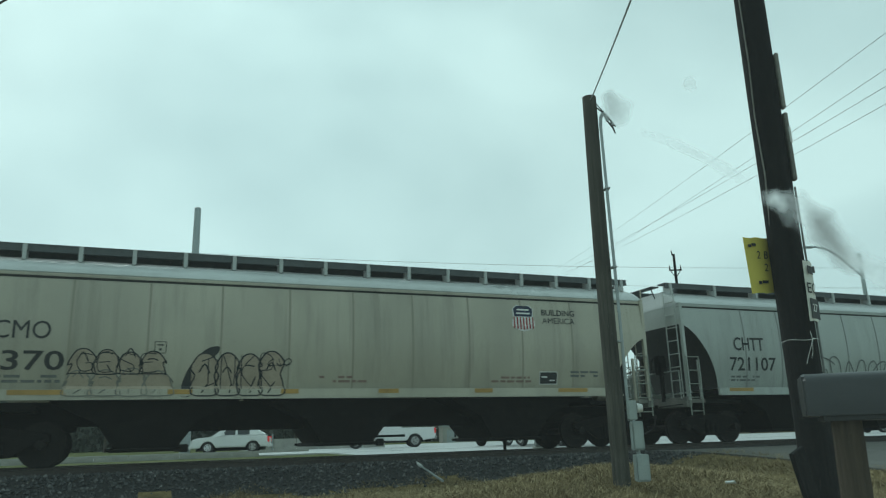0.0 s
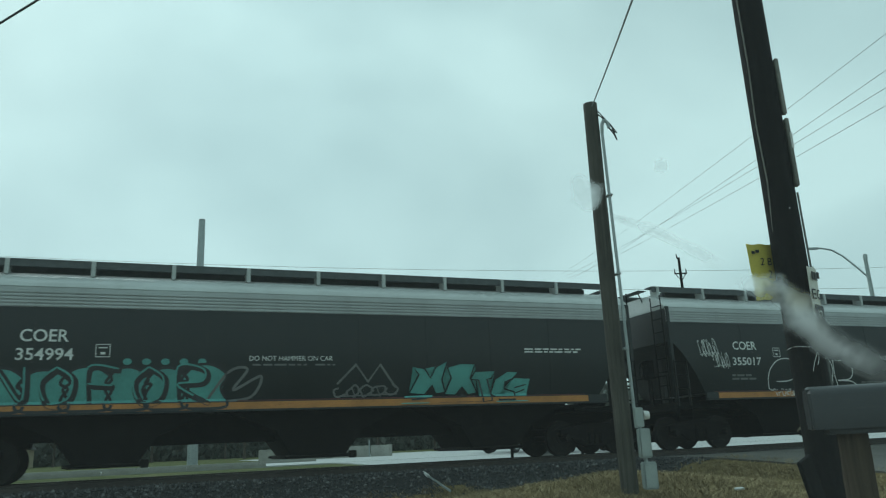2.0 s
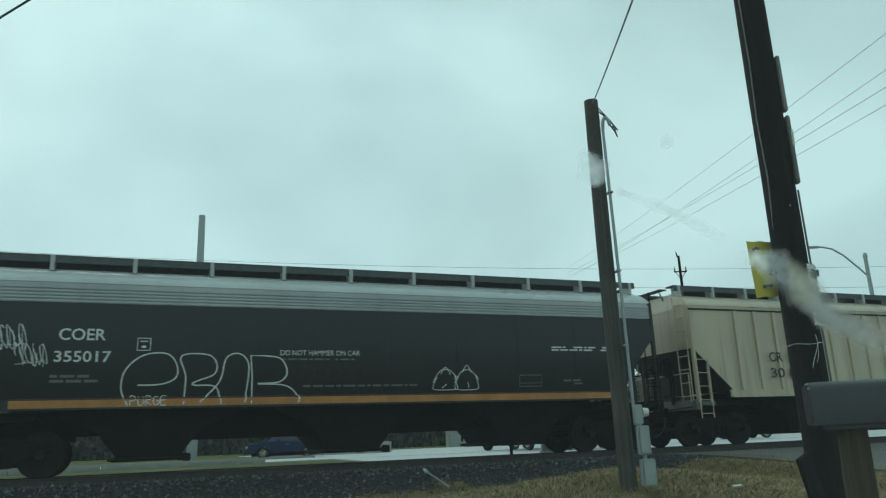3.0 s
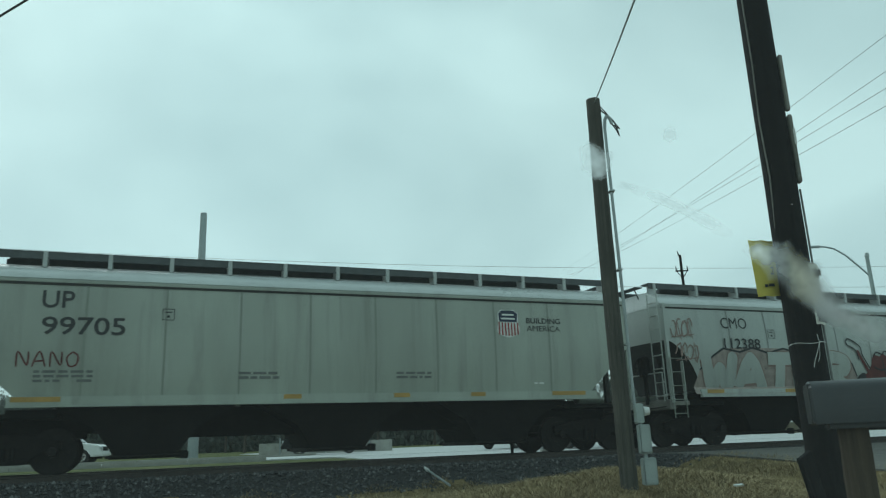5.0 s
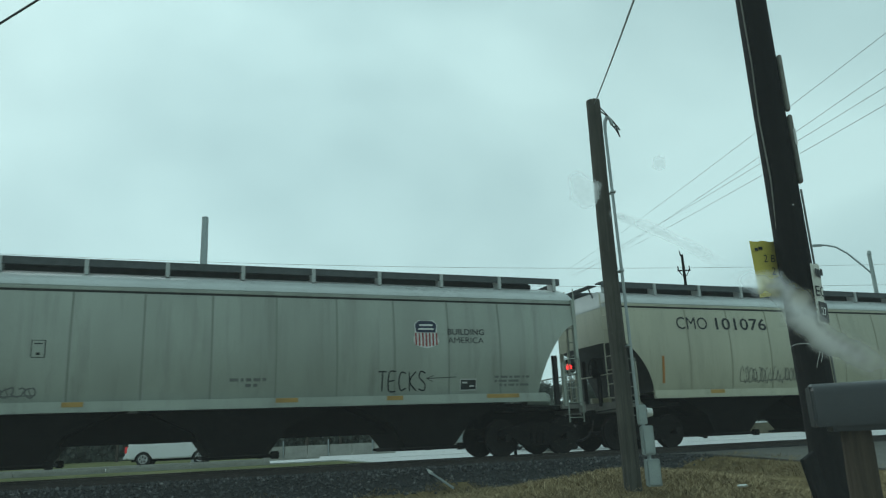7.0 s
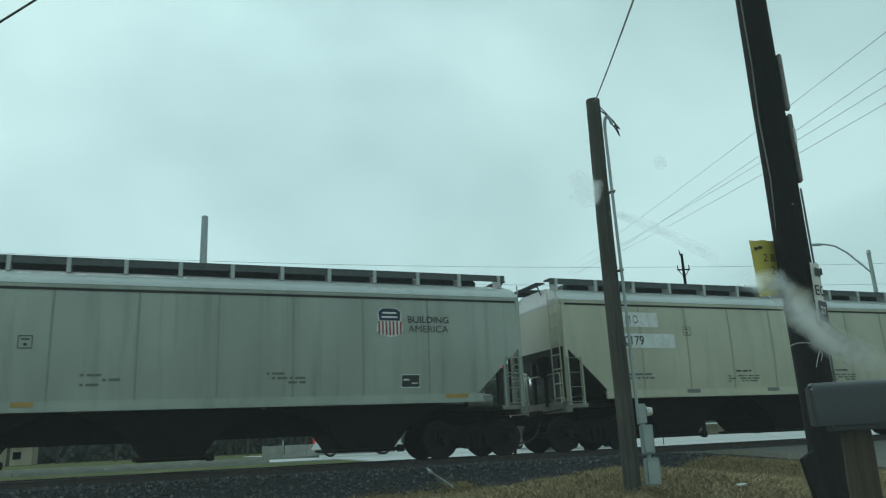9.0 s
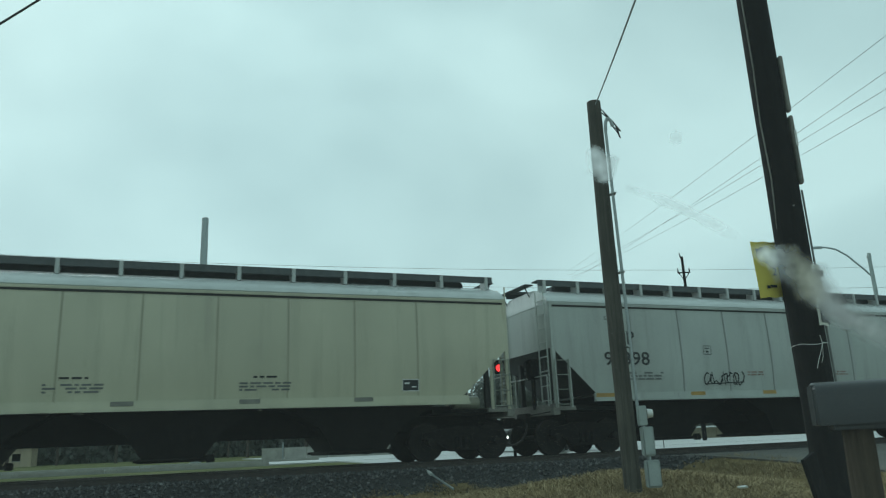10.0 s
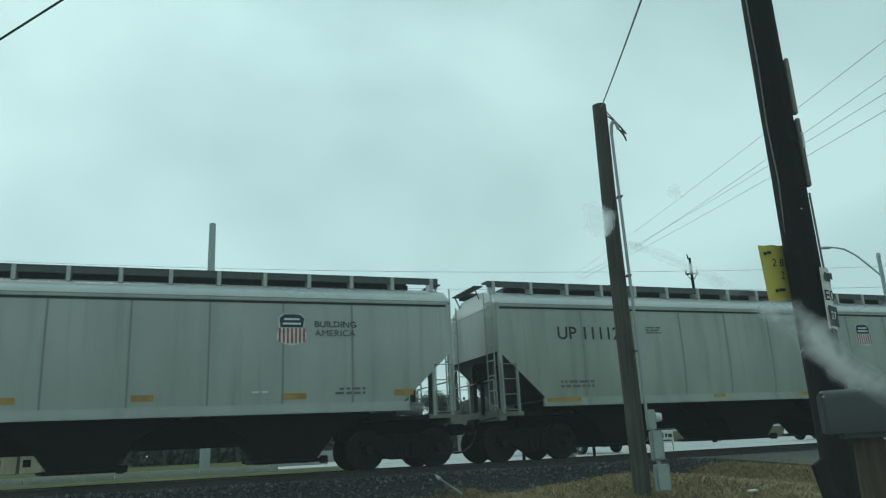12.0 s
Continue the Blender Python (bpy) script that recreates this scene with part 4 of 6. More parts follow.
def mark_c():
    lettering("C", "COER", -6.28, -5.38, 2.83, 3.09, CHALK)
    lettering("C", "354994", -6.33, -5.27, 2.45, 2.70, CHALK)
    square("C", -4.85, -4.58, 2.52, 2.78, CHALK)
    lettering("C", "DO NOT HAMMER ON CAR", -1.70, 0.21, 2.44, 2.55, CHALK, weight=0.01)
    bars("C", -1.63, 0.27, 2.30, 2.37, FAINT, 1)
    bars("C", 5.28, 6.98, 2.62, 2.76, CHALK, 2)
    stripe("C", -7.15, 7.05)
    # rounded wild-style letters with a dark outline
    fill("C", "sprayed_fill", [[(-7.48, 1.78), (-6.73, 1.95), (-6.43, 1.7), (-6.93, 1.72)]], TURQ)
    bubble_row("C", -6.95, -2.25, 1.40, 2.36, 6, TURQ, INK, 0.06, 34, 1)
    spray("C", [[(x, z) for x, z in curve(ln)] for ln in glyph_lines(-6.83, -2.42, 1.5, 2.26, "NOFOR")], 0.13, INK, lift=0.022)
    spray("C", [[(x - 0.05, z + 0.05) for x, z in curve(ln)] for ln in glyph_lines(-6.83, -2.42, 1.5, 2.26, "NOFOR")], 0.04, TURQ, lift=0.03)
    for k in range(5):
        fill("C", "sprayed_dot", [curve([(-4.23 + 0.38 * k + 0.09 * math.cos(a * 1.05), 2.42 + 0.07 * math.sin(a * 1.05)) for a in range(6)], True, 3)], TURQ)
    spray("C", [curve([(-2.63, 1.5), (-2.13, 2.2), (-1.73, 2.25), (-2.03, 1.8), (-1.43, 2.1), (-1.63, 1.65), (-2.33, 1.55)])], 0.06, FAINT)
    spray("C", [[(0.32, 1.9), (0.77, 2.35), (1.07, 1.95), (1.37, 2.35), (1.77, 1.8)]], 0.07, FAINT)
    scrawl("C", 0.27, 1.8, 1.58, 1.9, 5, FAINT, 0.045, 41)
    # angular block letters, flat turquoise
    blocks = [
        [(2.1, 1.66), (2.35, 2.1), (2.2, 2.3), (2.5, 2.25), (2.65, 2.02), (2.8, 2.3), (3.1, 2.42), (2.95, 1.98), (3.05, 1.68), (2.8, 1.64), (2.7, 1.85), (2.5, 1.62)],
        [(3.02, 1.62), (3.2, 2.02), (3.1, 2.28), (3.45, 2.38), (3.85, 2.36), (3.72, 2.02), (3.9, 1.66), (3.66, 1.60), (3.5, 1.8), (3.32, 1.6)],
        [(3.72, 1.98), (3.85, 2.18), (4.4, 2.2), (4.3, 2.0), (4.18, 1.98), (4.25, 1.45), (4.0, 1.42), (3.95, 1.96)],
        [(4.28, 1.62), (4.4, 1.98), (4.75, 2.18), (5.05, 2.16), (4.9, 1.98), (4.68, 1.9), (4.66, 1.74), (4.95, 1.66), (4.9, 1.46), (4.45, 1.46)]]
    fill("C", "sprayed_fill", blocks, TURQ, 0.012)
    spray("C", [ln + [ln[0]] for ln in blocks], 0.045, BLACK, lift=0.026)
    fill("C", "sprayed_fill", [[(1.85, 1.41), (2.55, 1.41), (2.72, 1.62), (2.0, 1.60)], [(4.35, 1.41), (5.25, 1.41), (5.4, 1.98), (4.9, 2.0), (4.7, 1.62)]], TURQ, 0.024)
    spray("C", [[(4.95, 1.62), (5.25, 1.72)], [(4.95, 1.76), (5.28, 1.84)], [(2.1, 1.5), (2.5, 1.53)]], 0.045, INK, lift=0.03)
    fill("C", "sprayed_shade", [[(2.83, 1.42), (3.00, 1.62), (3.13, 1.42)], [(3.30, 1.42), (3.51, 1.66), (3.73, 1.42)], [(3.77, 1.42), (3.87, 1.6), (3.97, 1.42)]], INK, 0.014)


def mark_d():
    lettering("D", "COER", -6.39, -5.50, 2.76, 3.01, CHALK)
    lettering("D", "355017", -6.45, -5.37, 2.31, 2.54, CHALK)
    square("D", -4.87, -4.61, 2.56, 2.82, CHALK)
    bars("D", -6.5, -5.6, 1.85, 2.05, FAINT, 2)
    lettering("D", "DO NOT HAMMER ON CAR", -1.83, 0.04, 2.47, 2.59, CHALK, weight=0.01)
    bars("D", -1.8, 0.0, 2.34, 2.40, FAINT, 1)
    bars("D", 5.26, 7.03, 2.60, 2.74, CHALK, 2)
    stripe("D", -7.18, 7.05)
    scrawl("D", -7.64, -7.0, 2.55, 3.09, 6, CHALK, 0.016, 51, -0.6)
    scrawl("D", -7.15, -6.6, 2.2, 2.72, 6, CHALK, 0.016, 52, -0.6)
    # tall thin outline letters
    spray("D", stretch([curve([(-5.1, 1.40), (-5.28, 1.75), (-5.2, 2.15), (-4.8, 2.45), (-4.25, 2.5), (-3.98, 2.3), (-3.95, 2.0), (-4.3, 1.85), (-4.9, 1.83)]),
                curve([(-3.75, 1.40), (-3.72, 2.0), (-3.85, 2.44), (-3.2, 2.48), (-2.95, 2.3), (-3.0, 2.05), (-3.45, 1.9), (-3.5, 1.82), (-2.95, 1.78), (-2.8, 1.40)]),
                curve([(-3.35, 1.44), (-2.85, 1.9), (-2.7, 2.4), (-2.35, 2.5), (-2.1, 2.25), (-2.15, 1.6), (-2.2, 1.42)]),
                [(-2.02, 1.40), (-2.0, 2.0), (-2.05, 2.46), (-1.75, 2.46)],
                curve([(-1.75, 2.46), (-1.25, 2.4), (-1.05, 2.1), (-1.25, 1.88), (-1.85, 1.84), (-1.1, 1.8), (-0.75, 1.58), (-0.75, 1.40)])], -5.28, -0.75, -5.14, -1.42), 0.03, CHALK)
    glyphs("D", -4.97, -4.21, 1.40, 1.60, "PURGE", CHALK, 0.022)
    bubble_row("D", -1.36, 0.79, 1.9, 2.26, 7, BLACK, SLOPE, 0.05, 57)
    bars("D", -1.3, 1.5, 1.72, 1.80, FAINT, 1)
    bubble_row("D", 1.95, 3.1, 1.64, 2.14, 2, BLACK, CHALK, 0.02, 58)
    spray("D", [[(4.3, 1.72), (4.95, 1.72), (4.95, 2.0), (4.3, 2.0), (4.3, 1.72)], [(4.3, 1.8), (4.95, 1.8)]], 0.022, FAINT, "stencil_box")
    bars("D", 5.6, 6.2, 1.72, 1.88, FAINT, 2)


def mark_e():
    lettering("E", "CR  IX", -6.5, -5.37, 2.35, 2.64, INK, lift=0.066)
    lettering("E", "30 80  7", -6.5, -4.65, 1.88, 2.17, INK, lift=0.066)
    glyphs("E", -5.05, -4.5, 1.64, 1.9, "EM", INK, 0.03)


def mark_g():
    lettering("G", "UP", -6.41, -5.80, 3.37, 3.74, INK)
    lettering("G", "99705", -6.38, -4.78, 2.81, 3.19, INK)
    square("G", -4.05, -3.81, 3.17, 3.41, INK)
    glyphs("G", -6.82, -5.60, 2.15, 2.46, "NANO", BRICKRED, 0.035)
    bars("G", -6.45, -5.35, 1.8, 2.08, FAINT, 3)
    bars("G", -2.4, -1.5, 1.85, 2.05, FAINT, 2)
    bars("G", 1.3, 2.2, 1.85, 2.05, FAINT, 2)
    emblem("G", 4.04, 4.70, 2.92, 3.65)
    slogan("G", 4.90, 5.92, 3.10, 3.45)
    bars("G", 5.05, 5.35, 1.70, 1.78, CHALK, 1)
    tape("G", (-6.8, -5.9), (-1.4, -1.0), (1.2, 1.6), (3.2, 3.6), (5.5, 6.5))


def mark_h():
    lettering("H", "CMO", -5.95, -4.98, 3.31, 3.64, INK)
    lettering("H", "112388", -5.95, -4.58, 2.71, 3.02, INK, lift=0.03, weight=0.01)
    square("H", -4.20, -3.95, 3.05, 3.30, INK)
    scrawl("H", -7.8, -7.0, 2.95, 3.6, 4, PALERED, 0.04, 61)
    scrawl("H", -7.7, -6.9, 2.3, 2.9, 4, PALERED, 0.04, 62)
    # tall silver letters with red haze and dark peaks
    haze = [(-7.2, 1.42), (-6.9, 2.1), (-6.4, 2.5), (-6.0, 2.72), (-5.4, 2.62), (-4.9, 2.75), (-4.3, 2.6), (-3.7, 2.74), (-3.1, 2.6), (-2.5, 2.72), (-1.9, 2.5), (-1.4, 2.45), (-0.9, 2.3), (-0.7, 1.9), (-0.8, 1.42)]
    fill("H", "sprayed_haze", [haze], REDHAZE, 0.008)
    spray("H", [haze[1:-1]], 0.06, INK)
    letters = glyph_lines(-6.75, -0.95, 1.56, 2.42, "WATER")
    thick("H", [curve(ln, False, 3) for ln in letters], 0.47, PALERED, 0.012, "sprayed_outline")
    thick("H", [curve([(x - 0.02, z + 0.02) for x, z in ln], False, 3) for ln in letters], 0.38, PALE, 0.030)
    spray("H", [curve([(-2.1, 1.42), (-1.9, 1.75), (-1.6, 1.85), (-1.4, 1.6), (-1.1, 1.7), (-1.0, 1.5)])], 0.04, INK)
    # a dark red patch with two reaching strokes, kept abstract
    fill("H", "sprayed_patch", [curve([(-0.7, 1.42), (-0.6, 1.9), (-0.15, 2.05), (0.0, 2.45), (0.12, 2.6), (0.3, 2.52), (0.5, 2.62), (0.7, 2.52), (0.9, 2.58), (0.95, 2.1), (1.3, 1.95), (1.45, 1.42)], True, 4)], BRICKRED, 0.015)
    fill("H", "sprayed_patch", [curve([(-0.75, 1.42), (-0.7, 1.85), (-0.35, 2.0), (-0.3, 1.42)], True, 4), curve([(0.95, 1.42), (0.9, 1.9), (1.2, 2.15), (1.5, 1.9), (1.4, 1.42)], True, 4)], INK, 0.018)
    spray("H", [curve([(-0.2, 2.05), (-0.5, 2.5), (-0.62, 2.72)]), curve([(0.7, 2.1), (1.25, 2.55), (1.38, 2.72)])], 0.10, BRICKRED, lift=0.024)
    spray("H", [curve([(-0.1, 2.1), (-0.42, 2.55), (-0.5, 2.85), (-0.95, 3.08), (-1.05, 2.9), (-0.7, 2.72), (-0.6, 2.4)]), curve([(0.75, 2.2), (1.2, 2.65), (1.35, 2.95), (1.7, 3.1), (1.62, 2.86), (1.45, 2.62)]), curve([(0.05, 2.5), (0.2, 2.66), (0.45, 2.6), (0.6, 2.7), (0.85, 2.55), (0.95, 2.2)]), [(0.45, 1.5), (0.42, 2.5)], curve([(0.05, 2.2), (0.4, 2.1), (0.85, 2.22)])], 0.045, INK, lift=0.03)
    bubble_row("H", 1.5, 5.5, 1.40, 2.40, 6, PALE, PALERED, 0.05, 71, 1)
    spray("H", [curve(ln, False, 4) for ln in glyph_lines(1.6, 5.4, 1.62, 2.2, "BONUR")], 0.04, PALERED, lift=0.026)
    spray("H", [curve([(1.4, 2.0), (1.6, 2.3), (2.0, 2.42), (2.4, 2.34), (2.8, 2.43), (3.3, 2.35), (3.8, 2.44), (4.3, 2.36), (4.8, 2.42), (5.3, 2.3), (5.55, 2.0), (5.5, 1.6)])], 0.045, INK)
    emblem("H", 3.85, 4.52, 2.80, 3.55)
    slogan("H", 4.75, 5.75, 3.05, 3.41)
    scrawl("H", 5.2, 5.7, 1.85, 2.6, 4, INK, 0.025, 73)
    tape("H", (-6.8, -6.2), (-3.9, -3.4), (-1.6, -1.1), (1.3, 1.6), (3.9, 4.3), (6.0, 6.8))


def mark_i():
    lettering("I", "CHTT", -6.76, -5.58, 2.71, 3.05, INK)
    lettering("I", "721073", -6.99, -5.21, 2.07, 2.45, INK)
    square("I", -4.24, -3.99, 2.46, 2.81, INK)
    scrawl("I", -8.0, -6.95, 2.65, 3.1, 6, INK, 0.03, 81)
    spray("I", [curve([(-7.6, 3.2), (-7.45, 3.28), (-7.3, 3.2), (-7.45, 3.13)], True)], 0.025, INK)
    bars("I", -7.1, -5.7, 1.72, 1.95, FAINT, 3)
    scrawl("I", -5.33, -4.1, 1.64, 1.88, 6, FAINT, 0.03, 83)
    emblem("I", 4.03, 4.70, 2.68, 3.38)
    slogan("I", 4.94, 5.94, 2.81, 3.17)
    glyphs("I", 3.11, 4.38, 1.66, 2.12, "TECKS", INK, 0.035)
    spray("I", [[(4.35, 1.95), (5.15, 1.98)], [(4.55, 2.02), (4.35, 1.95), (4.52, 1.88)]], 0.025, INK)
    placard("I", 5.26, 5.69, 1.66, 1.92)
    bars("I", 6.2, 7.2, 1.7, 2.0, FAINT, 3)
    bars("I", -0.3, 0.5, 1.75, 2.0, FAINT, 2)
    tape("I", (-7.2, -6.1), (-3.6, -3.2), (0.7, 1.2), (3.3, 3.7), (5.9, 6.8))


def mark_rest():
    lettering("J", "CMO", -6.36, -5.26, 3.26, 3.62, INK)
    lettering("J", "101076", -4.95, -3.04, 3.26, 3.62, INK)
    scrawl("J", -4.25, -1.75, 1.7, 2.2, 16, SEAM, 0.022, 91)
    fill("J", "rust_bar", [[(-7.0, 1.75), (-6.92, 1.75), (-6.92, 2.5), (-7.0, 2.5)]], ORANGE)
    tape("J", (-5.5, -5.0), (-1.4, -0.9), (3.0, 3.5))
    lettering("L", "UP", -6.57, -5.95, 2.92, 3.28, INK)
    lettering("L", "95615", -6.58, -5.21, 2.30, 2.69, INK)
    square("L", -3.08, -2.83, 2.63, 2.88, INK)
    bars("L", -6.4, -6.0, 3.5, 3.62, FAINT, 2)
    bars("L", -5.8, -4.6, 1.85, 2.2, FAINT, 3)
    bars("L", -1.9, -1.1, 1.8, 2.1, FAINT, 3)
    bars("L", 1.9, 2.8, 1.8, 2.1, FAINT, 3)
    scrawl("L", -5.61, -3.5, 1.64, 1.74, 14, INK, 0.025, 95)
    emblem("L", 4.50, 5.18, 2.92, 3.65)
    slogan("L", 5.31, 6.39, 3.05, 3.45)
    placard("L", 5.11, 5.57, 1.72, 2.02)
    tape("L", (-7.2, -6.4), (-3.1, -2.7), (6.2, 6.8))
    fill("M", "white_patch", [[(-6.51, 3.28), (-4.90, 3.28), (-4.90, 3.69), (-6.51, 3.69)], [(-6.51, 2.69), (-4.39, 2.69), (-4.39, 3.09), (-6.51, 3.09)]], CHALK, 0.008)
    lettering("M", "C M O", -6.20, -5.57, 3.37, 3.61, INK)
    lettering("M", "100179", -6.36, -5.44, 2.77, 3.03, INK)
    square("M", -4.06, -3.81, 3.06, 3.30, INK)
    bars("M", -6.4, -5.2, 1.8, 2.0, FAINT, 2)
    for x in (-2.3, 1.6):
        bars("M", x, x + 0.55, 1.98, 2.06, INK, 1)
        bars("M", x - 0.3, x + 0.85, 1.7, 1.92, FAINT, 3)
    placard("M", 5.12, 5.53, 1.68, 1.95)
    fill("M", "dark_tape", [[(x, 1.44), (x + 0.45, 1.44), (x + 0.45, 1.54), (x, 1.54)] for x in (-4.2, -1.3, 1.3, 3.9)], SEAM)
    lettering("N", "UP", -6.29, -5.67, 2.86, 3.22, INK)
    lettering("N", "93398", -6.70, -5.23, 2.28, 2.65, INK)
    square("N", -3.33, -3.07, 2.59, 2.83, INK)
    bars("N", -6.6, -6.1, 3.5, 3.62, FAINT, 2)
    bars("N", -6.0, -4.8, 1.85, 2.1, FAINT, 3)
    scrawl("N", -3.39, -1.95, 1.70, 2.10, 7, INK, 0.04, 97)
    bars("N", -1.8, -1.2, 1.95, 2.1, PALERED, 2)
    bars("N", 1.6, 2.2, 1.95, 2.1, PALERED, 2)
    emblem("N", 4.42, 5.11, 2.92, 3.64)
    slogan("N", 5.30, 6.36, 3.10, 3.50)
    placard("N", 5.07, 5.50, 1.73, 1.98)
    tape("N", (-7.1, -6.1), (-4.0, -3.5), (-1.4, -0.9), (1.2, 1.6), (6.3, 6.9))
    lettering("O", "UP", -5.78, -5.15, 3.25, 3.63, INK)
    lettering("O", "99368", -6.02, -4.32, 2.66, 3.05, INK)
    square("O", -3.83, -3.56, 3.04, 3.29, INK)
    bars("O", -6.1, -5.4, 1.75, 1.95, FAINT, 2)
    bars("O", -2.6, -2.0, 1.75, 1.9, FAINT, 2)
    emblem("O", 3.92, 4.61, 2.87, 3.62)
    slogan("O", 4.80, 5.79, 3.09, 3.45)
    bars("O", 3.4, 3.75, 1.78, 1.85, CHALK, 1)
    bars("O", 5.1, 6.0, 1.7, 1.9, FAINT, 2)
    for x0, x1, z in ((-7.14, -6.72, 1.72), (-4.5, -4.15, 1.68), (-1.7, -1.25, 1.68), (0.9, 1.35, 1.68), (4.1, 4.61, 1.66), (6.72, 7.19, 1.7)):
        fill("O", "reflective_tape", [[(x0, z), (x1, z), (x1, z + 0.13), (x0, z + 0.13)]], YELLOW)
    lettering("P", "UP 111127", -6.4, -4.2, 3.05, 3.40, INK)
    bars("P", -3.6, -3.1, 3.2, 3.42, FAINT, 3)
    bars("P", -6.4, -5.4, 1.75, 1.98, FAINT, 2)
    tape("P", (-6.9, -5.9), (-1.6, -1.2), (1.5, 2.0))
    emblem("P", 4.3, 4.98, 2.9, 3.6)


mark_a()
mark_b()
mark_c()
mark_d()
mark_e()
mark_g()
mark_h()
mark_i()
mark_rest()

# ---- poles, wires and fittings near the camera ----
def pole_mesh(r0, r1, z0, z1, seed, seg=18, wobble=0.012):
    """A tapered trunk with slight checks and bows."""
    rnd = random.Random(seed)
    lv = []
    n = 14
    for i in range(n + 1):
        t = i / n
        r, z = r0 + (r1 - r0) * t, z0 + (z1 - z0) * t
        ox, oy = wobble * math.sin(t * 5 + seed), wobble * math.cos(t * 4 + seed)
        lv.append([(ox + r * (1 + rnd.uniform(-0.03, 0.03)) * math.cos(a * 2 * math.pi / seg), oy + r * (1 + rnd.uniform(-0.03, 0.03)) * math.sin(a * 2 * math.pi / seg), z) for a in range(seg)])
    return rings(B(), lv)


def near_pole():
    p = thing("utility_pole", "thick creosote-black wooden utility pole with stapled notices", "pole", pose(3.325, 6.73, 0))
    smooth(part("trunk", pole_mesh(0.178, 0.150, -0.2, 9.2, 3), WETWOOD, p))
    # cable guards and tags down the side facing the road
    bm = B()
    for i, (z0, z1, w) in enumerate(((3.05, 3.62, 0.035), (3.66, 4.15, 0.03), (2.2, 2.4, 0.03))):
        box(bm, 0.13, 0.175, -0.10 - w, -0.10 + w, z0, z1, 0.008)
    part("tag_strip", bm, SEAM, p)
    bm = box(B(), 0.150, 0.182, -0.14, -0.09, 3.36, 3.5, 0.005)
    part("small_tag", bm, CHALK, p)
    bm = tube(B(), [(0.15, -0.10, 0.3), (0.165, -0.09, 1.2), (0.158, -0.09, 2.0), (0.150, -0.09, 3.0)], 0.012)
    part("ground_wire", bm, FAINT, p)
    bm = tube(B(), [(-0.165, -0.05, 2.7), (-0.16, -0.09, 3.1), (-0.168, -0.06, 3.6), (-0.158, -0.08, 4.1), (-0.16, -0.06, 5.0)], 0.009)
    part("staple_cable", bm, SEAM, p)
    # tie wire with a loose twig-like tail
    bm = B()
    ring = [(0.185 * math.cos(a * math.pi / 12), 0.185 * math.sin(a * math.pi / 12), 1.80 + 0.006 * math.sin(a)) for a in range(25)]
    tube(bm, ring, 0.002, 5)
    tube(bm, [(0.03, -0.185, 1.86), (0.035, -0.2, 1.80), (0.0, -0.21, 1.74), (-0.04, -0.205, 1.67), (-0.06, -0.2, 1.62)], 0.0026, 5)
    tube(bm, [(0.035, -0.2, 1.80), (0.01, -0.215, 1.70), (-0.01, -0.21, 1.66)], 0.002, 5)
    tube(bm, [(0.035, -0.2, 1.80), (0.06, -0.19, 1.805)], 0.004, 5)
    part("tie_wire", bm, CHALK, p)
    tube_pts = [(0.0, -0.17, 2.86), (-0.1, -0.14, 2.89), (-0.165, -0.04, 2.93)]
    part("band", tube(B(), tube_pts, 0.006, 5), CHALK, p)
    # a 0.31 m thick pole
    for c in p.children:
        c.data.transform(Matrix.Translation((0, 0, 1.2)) @ Matrix.Diagonal((0.86, 0.86, 1.21, 1)) @ Matrix.Translation((0, 0, -1.2)))
    return p


near_pole()


def curved_card(name, label, at, w, h, bend, mat):
    card = thing(name, label, "sign", at)
    bm = B()
    n = 8
    front, backs = [], []
    for i in range(n + 1):
        u = i / n - 0.5
        y = bend * (u * 2) ** 2
        front.append([bm.verts.new((u * w, y, z + 0.004 * math.sin(i * 1.7 + z * 9))) for z in (-h / 2, 0, h / 2)])
    for i in range(n):
        for k in range(2):
            bm.faces.new((front[i][k], front[i + 1][k], front[i + 1][k + 1], front[i][k + 1]))
    bm.normal_update()
    bmesh.ops.solidify(bm, geom=bm.faces[:], thickness=0.003)
    part("card", bm, mat, card)
    return card


def text_part(text, x0, x1, z0, z1, material, parent, y=-0.004, slant=0.0, weight=0.0, name="lettering", bend=None):
    cu = bpy.data.curves.new("text", "FONT")
    cu.body, cu.resolution_u, cu.offset = text, 3, weight
    tmp = bpy.data.objects.new("text", cu)
    scene.collection.objects.link(tmp)
    bpy.context.view_layer.update()
    me = bpy.data.meshes.new_from_object(tmp)
    bpy.data.objects.remove(tmp)
    xs, ys = [v.co.x for v in me.vertices], [v.co.y for v in me.vertices]
    ax, bx, ay, by = min(xs), max(xs), min(ys), max(ys)
    for v in me.vertices:
        u, w = (v.co.x - ax) / (bx - ax), (v.co.y - ay) / (by - ay)
        x = x0 + (x1 - x0) * u + slant * w
        v.co = (x, (bend(x) if bend else 0) + y, z0 + (z1 - z0) * w)
    me.materials.clear()
    me.materials.append(material)
    o = new(name, me)
    o.parent = parent
    return o


